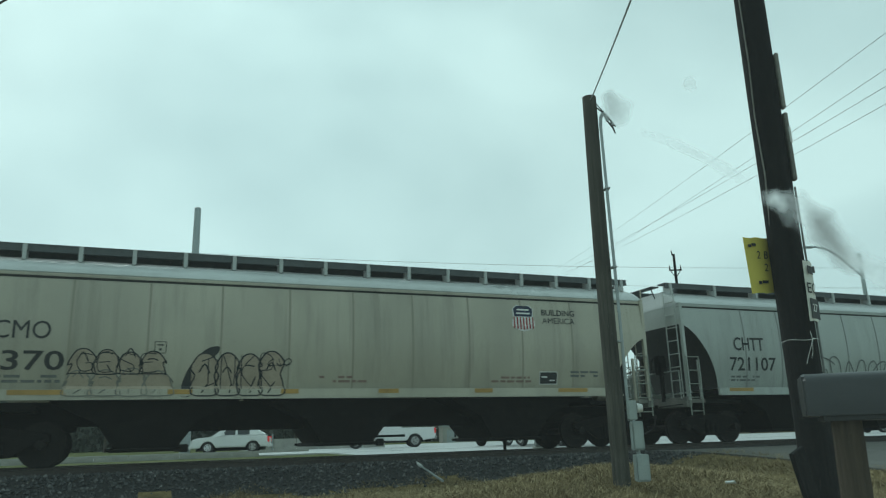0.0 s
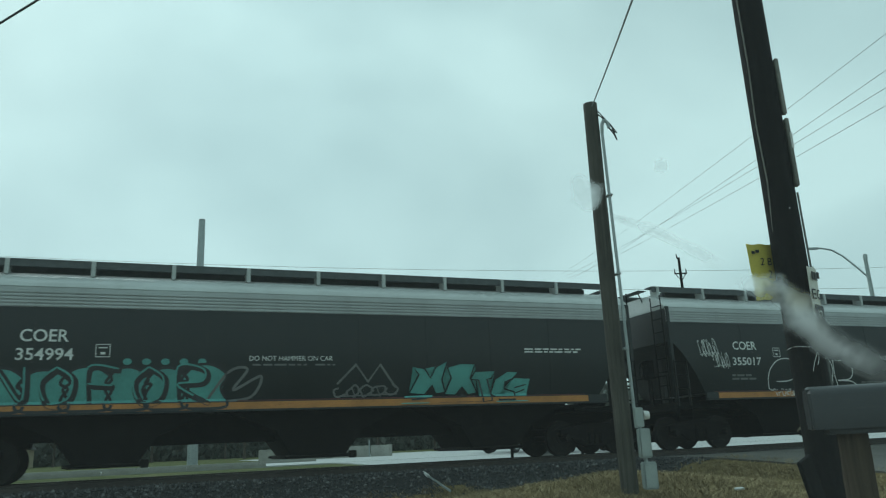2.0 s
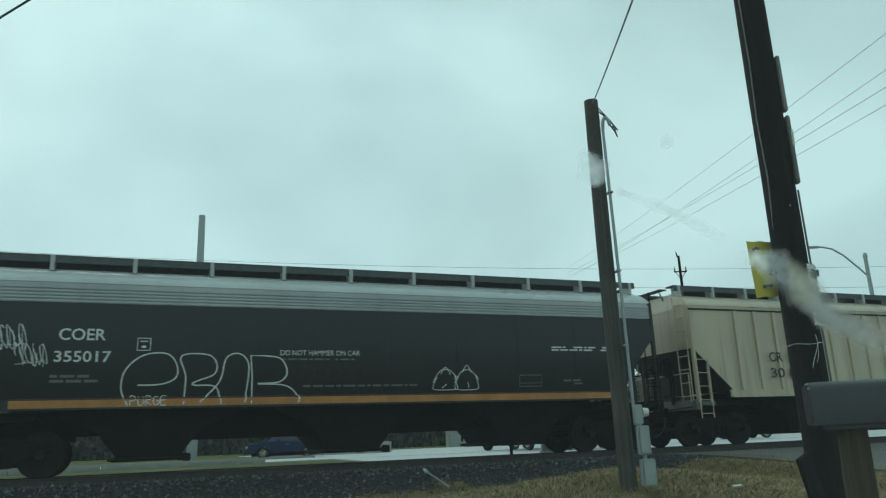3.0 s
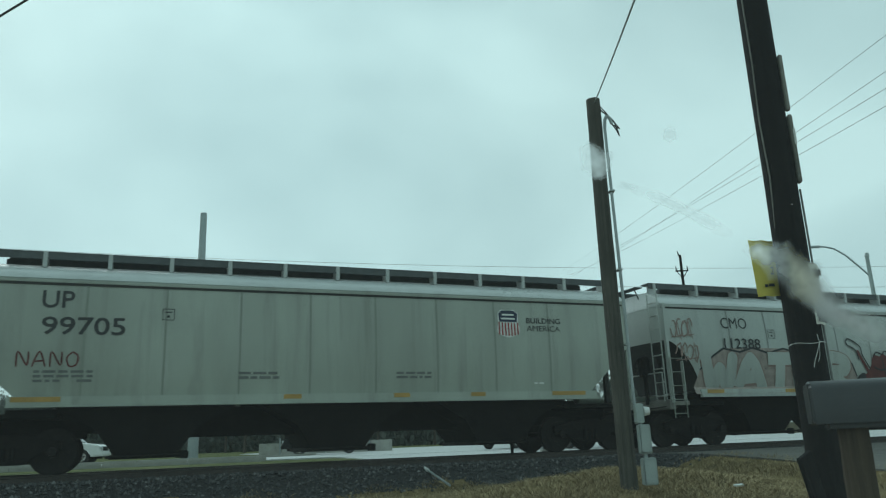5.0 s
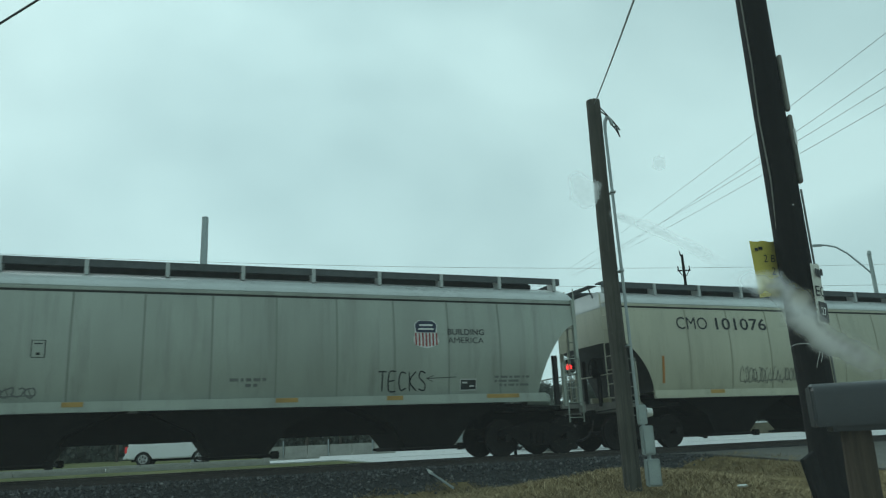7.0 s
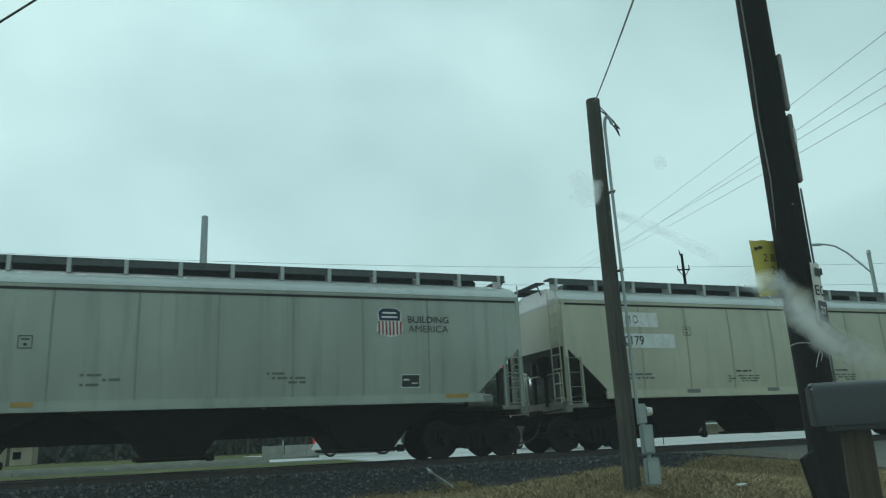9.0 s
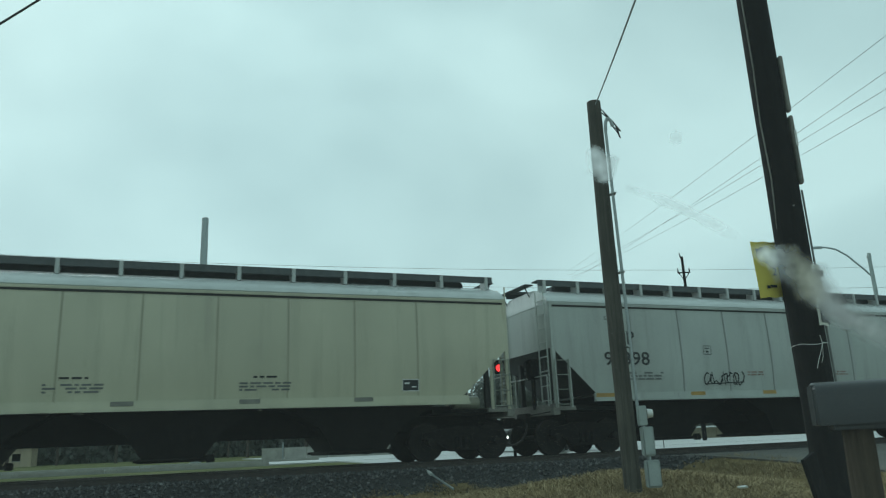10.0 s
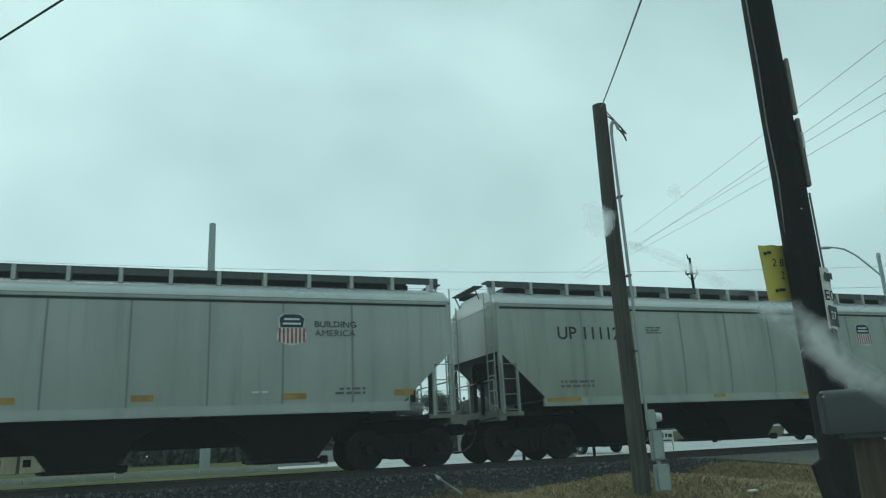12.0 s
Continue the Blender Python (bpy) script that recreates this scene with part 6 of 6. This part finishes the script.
def vehicle(name, label, at, kind, body, front, tail=TAILLIGHT, moving=False, stripe_mat=None):
    """A road vehicle with its nose towards local -x. Kinds: pickup, suv, hatch."""
    v = thing(name, label, "car" if kind != "pickup" else "pickup", at)
    L, W, r, gz = {"pickup": (5.7, 1.95, 0.385, 0.40), "suv": (4.7, 1.85, 0.36, 0.32), "hatch": (4.3, 1.75, 0.32, 0.22)}[kind]
    h = L / 2
    belt = {"pickup": 1.15, "suv": 1.06, "hatch": 0.92}[kind]
    hood = {"pickup": 1.10, "suv": 0.98, "hatch": 0.84}[kind]
    fx, rx = -h + 0.95, h - (1.25 if kind == "pickup" else 0.9)
    # lower body with wheel arches cut into the side outline
    def arch(cx):
        return [(cx + (r + 0.09) * math.cos(a * math.pi / 8), max(gz, r + (r + 0.09) * math.sin(a * math.pi / 8))) for a in range(8, -1, -1)]
    low = [(-h, gz + 0.05), (-h, hood - 0.25), (-h + 0.12, hood - 0.08), (-h + 0.35, hood)]
    if kind == "pickup":
        low += [(-h + 1.35, belt), (0.75, belt), (h - 0.05, belt), (h, belt - 0.1), (h, gz + 0.1)]
    else:
        low += [(-h + 1.15, belt), (h - 0.25, belt + 0.02), (h, belt - 0.15), (h, gz + 0.1)]
    low += arch(rx)[::-1] + arch(fx)[::-1]
    bm = prism(B(), low, -W / 2, W / 2)
    bmesh.ops.bevel(bm, geom=[e for e in bm.edges if abs(e.verts[0].co.y - e.verts[1].co.y) < 1e-6], offset=0.05, segments=2, affect="EDGES")
    shell = smooth(part("body", bm, body, v), 0.5)
    # cabin
    roofz = {"pickup": 1.82, "suv": 1.72, "hatch": 1.46}[kind]
    if kind == "pickup":
        cab = [(-h + 1.35, belt), (-h + 2.05, roofz - 0.04), (-h + 2.4, roofz), (0.55, roofz), (0.72, roofz - 0.06), (0.8, belt)]
    elif kind == "suv":
        cab = [(-h + 1.15, belt), (-h + 1.85, roofz - 0.06), (-h + 2.2, roofz), (h - 0.6, roofz), (h - 0.35, roofz - 0.08), (h - 0.12, belt)]
    else:
        cab = [(-h + 1.1, belt), (-h + 1.9, roofz - 0.05), (-h + 2.3, roofz), (h - 1.0, roofz - 0.03), (h - 0.2, belt + 0.05)]
    n = len(cab)
    bm = B()
    out = [[(x, -W / 2 + 0.04 + (z - belt) * 0.22, z) for x, z in cab], [(x, W / 2 - 0.04 - (z - belt) * 0.22, z) for x, z in cab]]
    rings(bm, out)
    smooth(part("cabin", bm, body, v), 0.5)
    # side windows and windscreen, set just proud
    x0, x1 = cab[1][0] - 0.12, cab[-2][0] - 0.1
    mid = (x0 + x1) / 2
    for side in (-1, 1):
        for a, b in ((x0, mid - 0.06), (mid + 0.06, x1)):
            za, zb = belt + 0.07, roofz - 0.12
            bm = B()
            lean = 0.25 if a == x0 else 0.0
            pts = [(a - lean * 0.5, za), (b, za), (b, zb), (a + lean, zb)]
            vs = [bm.verts.new((x, side * (W / 2 - 0.035 - (z - belt) * 0.22), z)) for x, z in pts]
            bm.faces.new(vs if side < 0 else vs[::-1])
            bm.normal_update()
            bmesh.ops.solidify(bm, geom=bm.faces[:], thickness=-0.012)
            part("side_window", bm, GLASSDARK, v)
        bm = box(B(), mid - 0.3, mid - 0.12, side * (W / 2 + 0.012) - 0.015, side * (W / 2 + 0.012) + 0.015, belt - 0.16, belt - 0.12, 0.006)
        part("door_handle", bm, CHROME if body is not CARWHITE else body, v)
        part("door_mirror", box(B(), x0 - 0.05, x0 + 0.1, side * (W / 2 + 0.09) - 0.09, side * (W / 2 + 0.09) + 0.09, belt + 0.02, belt + 0.18, 0.03), body, v)
        lamp = part("headlight", box(B(), -h - 0.015, -h + 0.14, side * (W / 2 - 0.2) - 0.17, side * (W / 2 - 0.2) + 0.17, hood - (0.46 if kind == "pickup" else 0.30), hood - (0.30 if kind == "pickup" else 0.13), 0.02), front, v)
        part("tail_lamp", box(B(), h - 0.12, h + 0.015, side * (W / 2 - 0.07) - 0.075, side * (W / 2 - 0.07) + 0.075, belt - 0.36, belt - 0.04, 0.02), tail, v)
        if stripe_mat:
            part("body_stripe", box(B(), fx + 0.6, rx - 0.6, side * (W / 2 + 0.003) - 0.004, side * (W / 2 + 0.003) + 0.004, gz + 0.22, gz + 0.36), stripe_mat, v)
    a, b = cab[0], cab[1]
    bm = B()
    vs = [bm.verts.new(p) for p in ((a[0] + 0.06, -W / 2 + 0.18, a[1] + 0.05), (a[0] + 0.06, W / 2 - 0.18, a[1] + 0.05), (b[0] - 0.04, W / 2 - 0.28, b[1] - 0.04), (b[0] - 0.04, -W / 2 + 0.28, b[1] - 0.04))]
    bm.faces.new(vs)
    bmesh.ops.translate(bm, verts=bm.verts, vec=(-0.025, 0, 0.015))
    bm.normal_update()
    bmesh.ops.solidify(bm, geom=bm.faces[:], thickness=0.012)
    part("windscreen", bm, GLASSDARK, v)
    part("grille", box(B(), -h - 0.012, -h + 0.05, -W / 2 + 0.42, W / 2 - 0.42, hood - 0.34, hood - 0.12, 0.01), UNDER, v)
    part("front_bumper", box(B(), -h - 0.09, -h + 0.1, -W / 2 + 0.03, W / 2 - 0.03, gz + 0.04, gz + 0.24, 0.04), UNDER if kind == "pickup" else body, v)
    if kind == "pickup":
        part("bumper_trim", box(B(), -h - 0.1, -h - 0.08, -W / 2 + 0.08, W / 2 - 0.08, gz + 0.17, gz + 0.21, 0.005), CHROME, v)
    part("rear_bumper", box(B(), h - 0.1, h + 0.09, -W / 2 + 0.03, W / 2 - 0.03, gz + 0.06, gz + 0.24, 0.04), CHROME if kind == "pickup" else body, v)
    part("underbody", box(B(), -h + 0.3, h - 0.3, -W / 2 + 0.2, W / 2 - 0.2, gz - 0.08, gz + 0.3), UNDER, v)
    for cx in (fx, rx):
        for side in (-1, 1):
            bm = B()
            lv = []
            for y, rr in ((0.0, r - 0.03), (0.03, r), (0.19, r), (0.22, r - 0.03)):
                lv.append([(rr * math.cos(k * math.pi / 12), side * (y - 0.22), rr * math.sin(k * math.pi / 12)) for k in range(24)])
            tyre = part("wheel", rings(bm, lv), TYRE, v, at=pose(cx, side * (W / 2 - 0.01), r))
            bm = rod(B(), (0, side * 0.005, 0), (0, side * -0.1, 0), 0.24 if kind != "hatch" else 0.2, seg=20)
            part("rim", bm, CHROME, tyre)
            bm = B()
            for k in range(5):
                q = k * 2 * math.pi / 5
                rod(bm, (0.10 * math.cos(q), side * 0.008, 0.10 * math.sin(q)), (0.17 * math.cos(q), side * 0.008, 0.17 * math.sin(q)), 0.028, seg=6)
            part("rim_holes", bm, UNDER, tyre)
            if moving:
                ROLLING.append((v, tyre, tyre.matrix_basis.copy(), r))
    return v


GZ = 0.71
waiting_left = vehicle("pickup_truck", "dark pickup truck waiting at the crossing with headlights on", pose(4.34, 41.27, GZ, 0, 0, 48), "pickup", CARDARK, HEADLIGHT)
waiting_right = vehicle("pickup_truck", "dark green pickup truck waiting with warm headlights lit", pose(5.48, 34.72, GZ, 0, 0, 112), "pickup", CARDARK, WARMLIGHT)

# moving traffic on the far street: heading in degrees, then seconds and places
TRAFFIC = []


def drive(v, yaw, rows):
    TRAFFIC.append((v, yaw, rows))


hatch = vehicle("hatchback", "white hatchback driving along the wet street", pose(0, 0, GZ), "hatch", CARWHITE, DULLGLASS, moving=True)
drive(hatch, 8, ((0, -11.6, 44.0), (12, -168.0, 22.0)))
white_truck = vehicle("pickup_truck", "white pickup truck with dark side stripes driving by", pose(0, 0, GZ), "pickup", CARWHITE, DULLGLASS, moving=True, stripe_mat=UNDER)
drive(white_truck, 8, ((0, -2.9, 46.5), (12, -159.0, 24.5)))
blue_car = vehicle("sedan", "dark blue car driving along the wet street", pose(0, 0, GZ), "hatch", CARBLUE, DULLGLASS, moving=True)
drive(blue_car, 8, ((0, 30.0, 50.0), (3.2, -11.6, 44.1), (12, -126.0, 28.0)))
dark_suv = vehicle("suv", "black sport utility vehicle driving along the street", pose(0, 0, GZ), "suv", CARBLACK, DULLGLASS, moving=True)
drive(dark_suv, 8, ((0, 58.0, 54.5), (4.8, -4.4, 45.8), (12, -98.0, 32.6)))
white_suv = vehicle("suv", "white sport utility vehicle pulling away along the street", pose(0, 0, GZ), "suv", CARWHITE, DULLGLASS, moving=True)
drive(white_suv, 190, ((0, -29.8, 40.0), (4.0, -23.8, 40.3), (5.2, -19.4, 40.6), (6.0, -16.5, 41.0), (7.2, -14.0, 41.3), (8.8, -6.2, 42.0), (9.7, 0.4, 42.7), (12.0, 22.0, 45.0)))


def crossing_signal(x, y, lamp):
    """Mast with two round flashers, one of them lit."""
    p = thing("crossing_signal", "railway crossing signal mast with a lit red flasher", "signal", pose(x, y, 0.62, 0, 0, 8))
    part("mast", rod(B(), (0, 0, -0.1), (0, 0, 4.2), 0.05, 0.045), UNDER, p)
    part("lamp_bar", box(B(), -0.42, 0.42, -0.04, 0.04, 2.86, 2.94, 0.01), UNDER, p)
    for k, sx in enumerate((-0.38, 0.38)):
        hood = part("flasher_hood", rod(B(), (sx, -0.12, 2.9), (sx, -0.02, 2.9), 0.26, 0.26, 20), UNDER, p)
        part("lens", rod(B(), (sx, -0.14, 2.9), (sx, -0.122, 2.9), 0.11, 0.10, 16), SIGNALRED if k == lamp else DARKLENS, hood)
    for tilt in (-45, 45):
        bm = box(B(), -0.6, 0.6, -0.015, 0.015, -0.11, 0.11)
        part("crossbuck_blade", bm, SIGNWHITE, p, at=pose(0, -0.07 if tilt > 0 else -0.105, 3.75, 0, tilt, 0))


SIGNALRED = glow("lit_red_flasher", (1.0, 0.03, 0.03), 2.2)
DARKLENS = plain("dark_red_lens", (0.05, 0.006, 0.006), 0.3)
crossing_signal(2.2, 24.4, 0)
crossing_signal(4.64, 25.6, 0)

# ---- loose surfaces: ballast, dry grass, rainwater on the glass ----
def scatter_ballast():
    rnd = np.random.RandomState(5)
    base = np.array([(1, 0, 0), (-1, 0, 0), (0, 1, 0), (0, -1, 0), (0, 0, 1), (0, 0, -1)], float)
    tris = np.array([(0, 2, 4), (2, 1, 4), (1, 3, 4), (3, 0, 4), (2, 0, 5), (1, 2, 5), (3, 1, 5), (0, 3, 5)])
    verts, faces, count = [], [], 0
    for k in range(15000):
        s = rnd.uniform(-16, 19) if k < 11500 else rnd.uniform(-30, 34)
        q = rnd.uniform(15.3, 18.0) if k < 12500 else rnd.uniform(18.0, 20.6)
        edge = 15.5 + 0.35 * math.sin(s * 1.3) + 0.3 * math.sin(s * 3.1)
        if q < edge and rnd.rand() < 0.85 or 13.2 < s < 27 and q < 17.3:
            continue
        r = rnd.uniform(0.018, 0.048)
        p = base * r * rnd.uniform(0.55, 1.3, (6, 1)) + rnd.uniform(-0.2, 0.2, (6, 3)) * r
        a = rnd.uniform(0, 6.28)
        rot = np.array([(math.cos(a), -math.sin(a), 0), (math.sin(a), math.cos(a), 0), (0, 0, 1)])
        w = spot(s, q, height(s, q) + r * 0.35)
        verts.append(p @ rot.T + np.array(w))
        faces.append(tris + count)
        count += 6
    me = bpy.data.meshes.new("ballast")
    me.from_pydata(np.concatenate(verts).tolist(), [], np.concatenate(faces).tolist())
    me.materials.append(STONE)
    tagged(new("ballast", me), "dark wet crushed-stone ballast under the track", "ballast", kind="stuff")


def scatter_grass():
    rnd = random.Random(9)
    verts, faces = [], []
    made = 0
    while made < 105000:
        s, q = rnd.uniform(1.5, 14.2), rnd.uniform(8.0, 16.2)
        edge = 15.4 + 0.35 * math.sin(s * 1.3) + 0.3 * math.sin(s * 3.1)
        clump = noise.noise(Vector((s * 0.9, q * 0.9, 0))) + 0.5 * noise.noise(Vector((s * 3, q * 3, 4)))
        if q > edge + 0.4 * rnd.random() or clump < rnd.uniform(-0.7, 0.25) or (s > 12.6 and rnd.random() < (s - 12.6) * 0.9):
            made += 0.2
            continue
        base = spot(s, q, height(s, q) - 0.01)
        hgt = rnd.uniform(0.02, 0.105) * (1 + 0.7 * max(0, clump))
        a, lean = rnd.uniform(0, 6.28), rnd.uniform(0.6, 3.2) * hgt
        side = Vector((math.cos(a), math.sin(a), 0)) * rnd.uniform(0.0022, 0.005)
        tip = base + Vector((math.cos(a + 1.2) * lean, math.sin(a + 1.2) * lean, hgt))
        mid = base.lerp(tip, 0.55) + Vector((0, 0, hgt * 0.12))
        i = len(verts)
        verts += [base - side, base + side, mid + side * 0.8, mid - side * 0.8, tip]
        faces += [(i, i + 1, i + 2, i + 3), (i + 3, i + 2, i + 4)]
        made += 1
    me = bpy.data.meshes.new("dry_grass")
    me.from_pydata(verts, [], faces)
    me.materials.append(STRAW)
    tagged(new("dry_grass", me), "matted straw-coloured dry grass round the pole", "grass", kind="stuff")


scatter_ballast()
scatter_grass()


def glass_pane_material():
    m, n, l, b = nodes_of("windshield_glass")
    n.remove(b)
    # rain film on the outside scatters a little skylight
    clear, gloss, mix = n.new("ShaderNodeBsdfTransparent"), n.new("ShaderNodeBsdfTranslucent"), n.new("ShaderNodeMixShader")
    gloss.inputs["Color"].default_value = (0.9, 0.92, 0.92, 1)
    mix.inputs["Fac"].default_value = 0.0125
    l.new(clear.outputs[0], mix.inputs[1])
    l.new(gloss.outputs[0], mix.inputs[2])
    l.new(mix.outputs[0], n["Material Output"].inputs["Surface"])
    return m


def water_material(share):
    """A thin smeared film: part clear, part softly scattering refraction."""
    m, n, l, b = nodes_of("smeared_rainwater")
    n.remove(b)
    clear, bend, mix = n.new("ShaderNodeBsdfTransparent"), n.new("ShaderNodeBsdfRefraction"), n.new("ShaderNodeMixShader")
    bend.inputs["IOR"].default_value, bend.inputs["Roughness"].default_value = 1.10, 0.3
    milky, both = n.new("ShaderNodeBsdfTranslucent"), n.new("ShaderNodeMixShader")
    milky.inputs["Color"].default_value = (0.93, 0.95, 0.95, 1)
    both.inputs["Fac"].default_value = 0.4
    l.new(bend.outputs[0], both.inputs[1])
    l.new(milky.outputs[0], both.inputs[2])
    # the film thins out towards its rim: u runs across the smear, v along it
    where, split = n.new("ShaderNodeTexCoord"), n.new("ShaderNodeSeparateXYZ")
    l.new(where.outputs["UV"], split.inputs[0])

    def hump(source, gain, power):
        rest, both_ways, scale, bend_in = [n.new("ShaderNodeMath") for _ in range(4)]
        rest.operation, both_ways.operation, scale.operation, bend_in.operation = "SUBTRACT", "MULTIPLY", "MULTIPLY", "POWER"
        rest.inputs[0].default_value = 1.0
        scale.use_clamp = True
        l.new(source, rest.inputs[1])
        l.new(source, both_ways.inputs[0])
        l.new(rest.outputs[0], both_ways.inputs[1])
        l.new(both_ways.outputs[0], scale.inputs[0])
        scale.inputs[1].default_value = gain
        l.new(scale.outputs[0], bend_in.inputs[0])
        bend_in.inputs[1].default_value = power
        return bend_in.outputs[0]

    patchy = noise_node(n, l, 38.0, 3, 0.5)
    spread = ramp_node(n, l, patchy, [(0.36, (share * 0.35,) * 3), (0.6, (share * 1.2,) * 3)])
    first, second = n.new("ShaderNodeMath"), n.new("ShaderNodeMath")
    first.operation = second.operation = "MULTIPLY"
    second.use_clamp = True
    l.new(hump(split.outputs[0], 4.0, 1.3), first.inputs[0])
    l.new(hump(split.outputs[1], 7.0, 1.5), first.inputs[1])
    l.new(first.outputs[0], second.inputs[0])
    l.new(spread, second.inputs[1])
    l.new(second.outputs[0], mix.inputs["Fac"])
    l.new(clear.outputs[0], mix.inputs[1])
    l.new(both.outputs[0], mix.inputs[2])
    l.new(mix.outputs[0], n["Material Output"].inputs["Surface"])
    return m


PANE, WATER = glass_pane_material(), water_material(0.72)
# the glass stands square to the middle of the view, 0.45 m ahead of the eye
GLASS_AT = pose(0, 0.45 * math.cos(radians(14.53)), 1.2 + 0.45 * math.sin(radians(14.53)), 104.53, 2.06, 0)
UNIT = 0.45 / 1317.0


def on_glass(x, y):
    """Place on the glass, counted from its middle in lens units."""
    return ((x - 784) * UNIT, (441 - y) * UNIT)


def windshield():
    w = thing("windshield", "rain-wet car windshield with smeared water streaks", "windshield", GLASS_AT, kind="structure")
    glass = part("pane", box(B(), -0.6, 0.6, -0.35, 0.35, 0.0, 0.004), PANE, w)
    glass.visible_shadow = False

    def ridge(pts, widths, seed, name="water_streak"):
        """One thin film along a line."""
        line = curve([on_glass(*p) for p in pts], False, 8)
        m = len(line)
        bm = B()
        uv = bm.loops.layers.uv.new("film")
        rows, across = [], (-1, -0.6, -0.2, 0.2, 0.6, 1)
        for i, (x, y) in enumerate(line):
            a, b = line[max(0, i - 1)], line[min(m - 1, i + 1)]
            d = Vector((b[0] - a[0], b[1] - a[1]))
            d = d.normalized() if d.length else Vector((1, 0))
            t = i / (m - 1) * (len(widths) - 1)
            k = min(int(t), len(widths) - 2)
            half = UNIT * (widths[k] + (widths[k + 1] - widths[k]) * (t - k)) / 2 * 1.6
            half *= 1 + 0.10 * math.sin(i * 0.7 + seed) + 0.05 * math.sin(i * 1.6)
            rows.append([bm.verts.new((x - d.y * half * u, y + d.x * half * u, 0.005 + 0.0001 * (1 - u * u))) for u in across])
        for i, (r0, r1) in enumerate(zip(rows, rows[1:])):
            for j in range(5):
                f = bm.faces.new((r0[j], r0[j + 1], r1[j + 1], r1[j]))
                for loop, (di, dj) in zip(f.loops, ((0, 0), (0, 1), (1, 1), (1, 0))):
                    loop[uv].uv = (across[j + dj] / 2 + 0.5, (i + di) / (m - 1))
        ob = smooth(part(name, bm, WATER, w), 3.0)
        ob.visible_shadow = False

    ridge([(1045, 258), (1066, 290), (1078, 325)], [10, 44, 14], 1)
    ridge([(1105, 330), (1170, 352), (1240, 385), (1310, 425)], [10, 14, 14, 20], 2)
    ridge([(1315, 442), (1345, 448), (1385, 464), (1430, 496), (1475, 538), (1530, 575), (1620, 620)], [6, 24, 46, 50, 46, 40, 34], 3)
    for x, y, r in ((1197, 243, 12),):
        ridge([(x - r, y), (x, y + 1), (x + r, y)], [1.2 * r, 1.5 * r, 1.2 * r], 2, "water_drop")


windshield()


# ---- what moves ----
# metres run by the train since the start
RUN = ((0, -0.25), (0.5, 9.2), (1, 19.15), (1.5, 28.39), (2, 37.62), (2.5, 46.13), (3, 55.37), (4, 74.45), (5, 93.48), (5.5, 102.76), (6, 112.6), (6.5, 121.77), (7, 131.13), (8, 149.9), (9, 168.99), (9.5, 177.53), (10, 186.66), (10.5, 196.49), (11, 205.84), (11.5, 214.93), (12, 224.04))


def motions():
    for car, s, *_ in TRAIN.values():
        walk(car, [(t, trackpose(s - d)) for t, d in RUN])
    # wheels turn as they roll: one row for each thirtieth of a second
    times = [k / 30 for k in range(361)]
    run = np.interp(times, [t for t, _ in RUN], [d for _, d in RUN])
    for ws in WHEELSETS:
        x = ws.matrix_basis.translation.x
        walk(ws, [(t, pose(x, 0, 0.46, 0, -math.degrees(d / 0.458), 0)) for t, d in zip(times, run)])
    for v, yaw, rows in TRAFFIC:
        walk(v, [(t, pose(x, y, GZ, 0, 0, yaw)) for t, x, y in rows])
        xs, ys = (np.interp(times, [r[0] for r in rows], [r[k] for r in rows]) for k in (1, 2))
        gone = np.concatenate(([0], np.cumsum(np.hypot(np.diff(xs), np.diff(ys)))))
        for owner, wheel, at, r in ROLLING:
            if owner is v:
                walk(wheel, [(t, at @ pose(0, 0, 0, 0, -math.degrees(d / r), 0)) for t, d in zip(times, gone)])


motions()
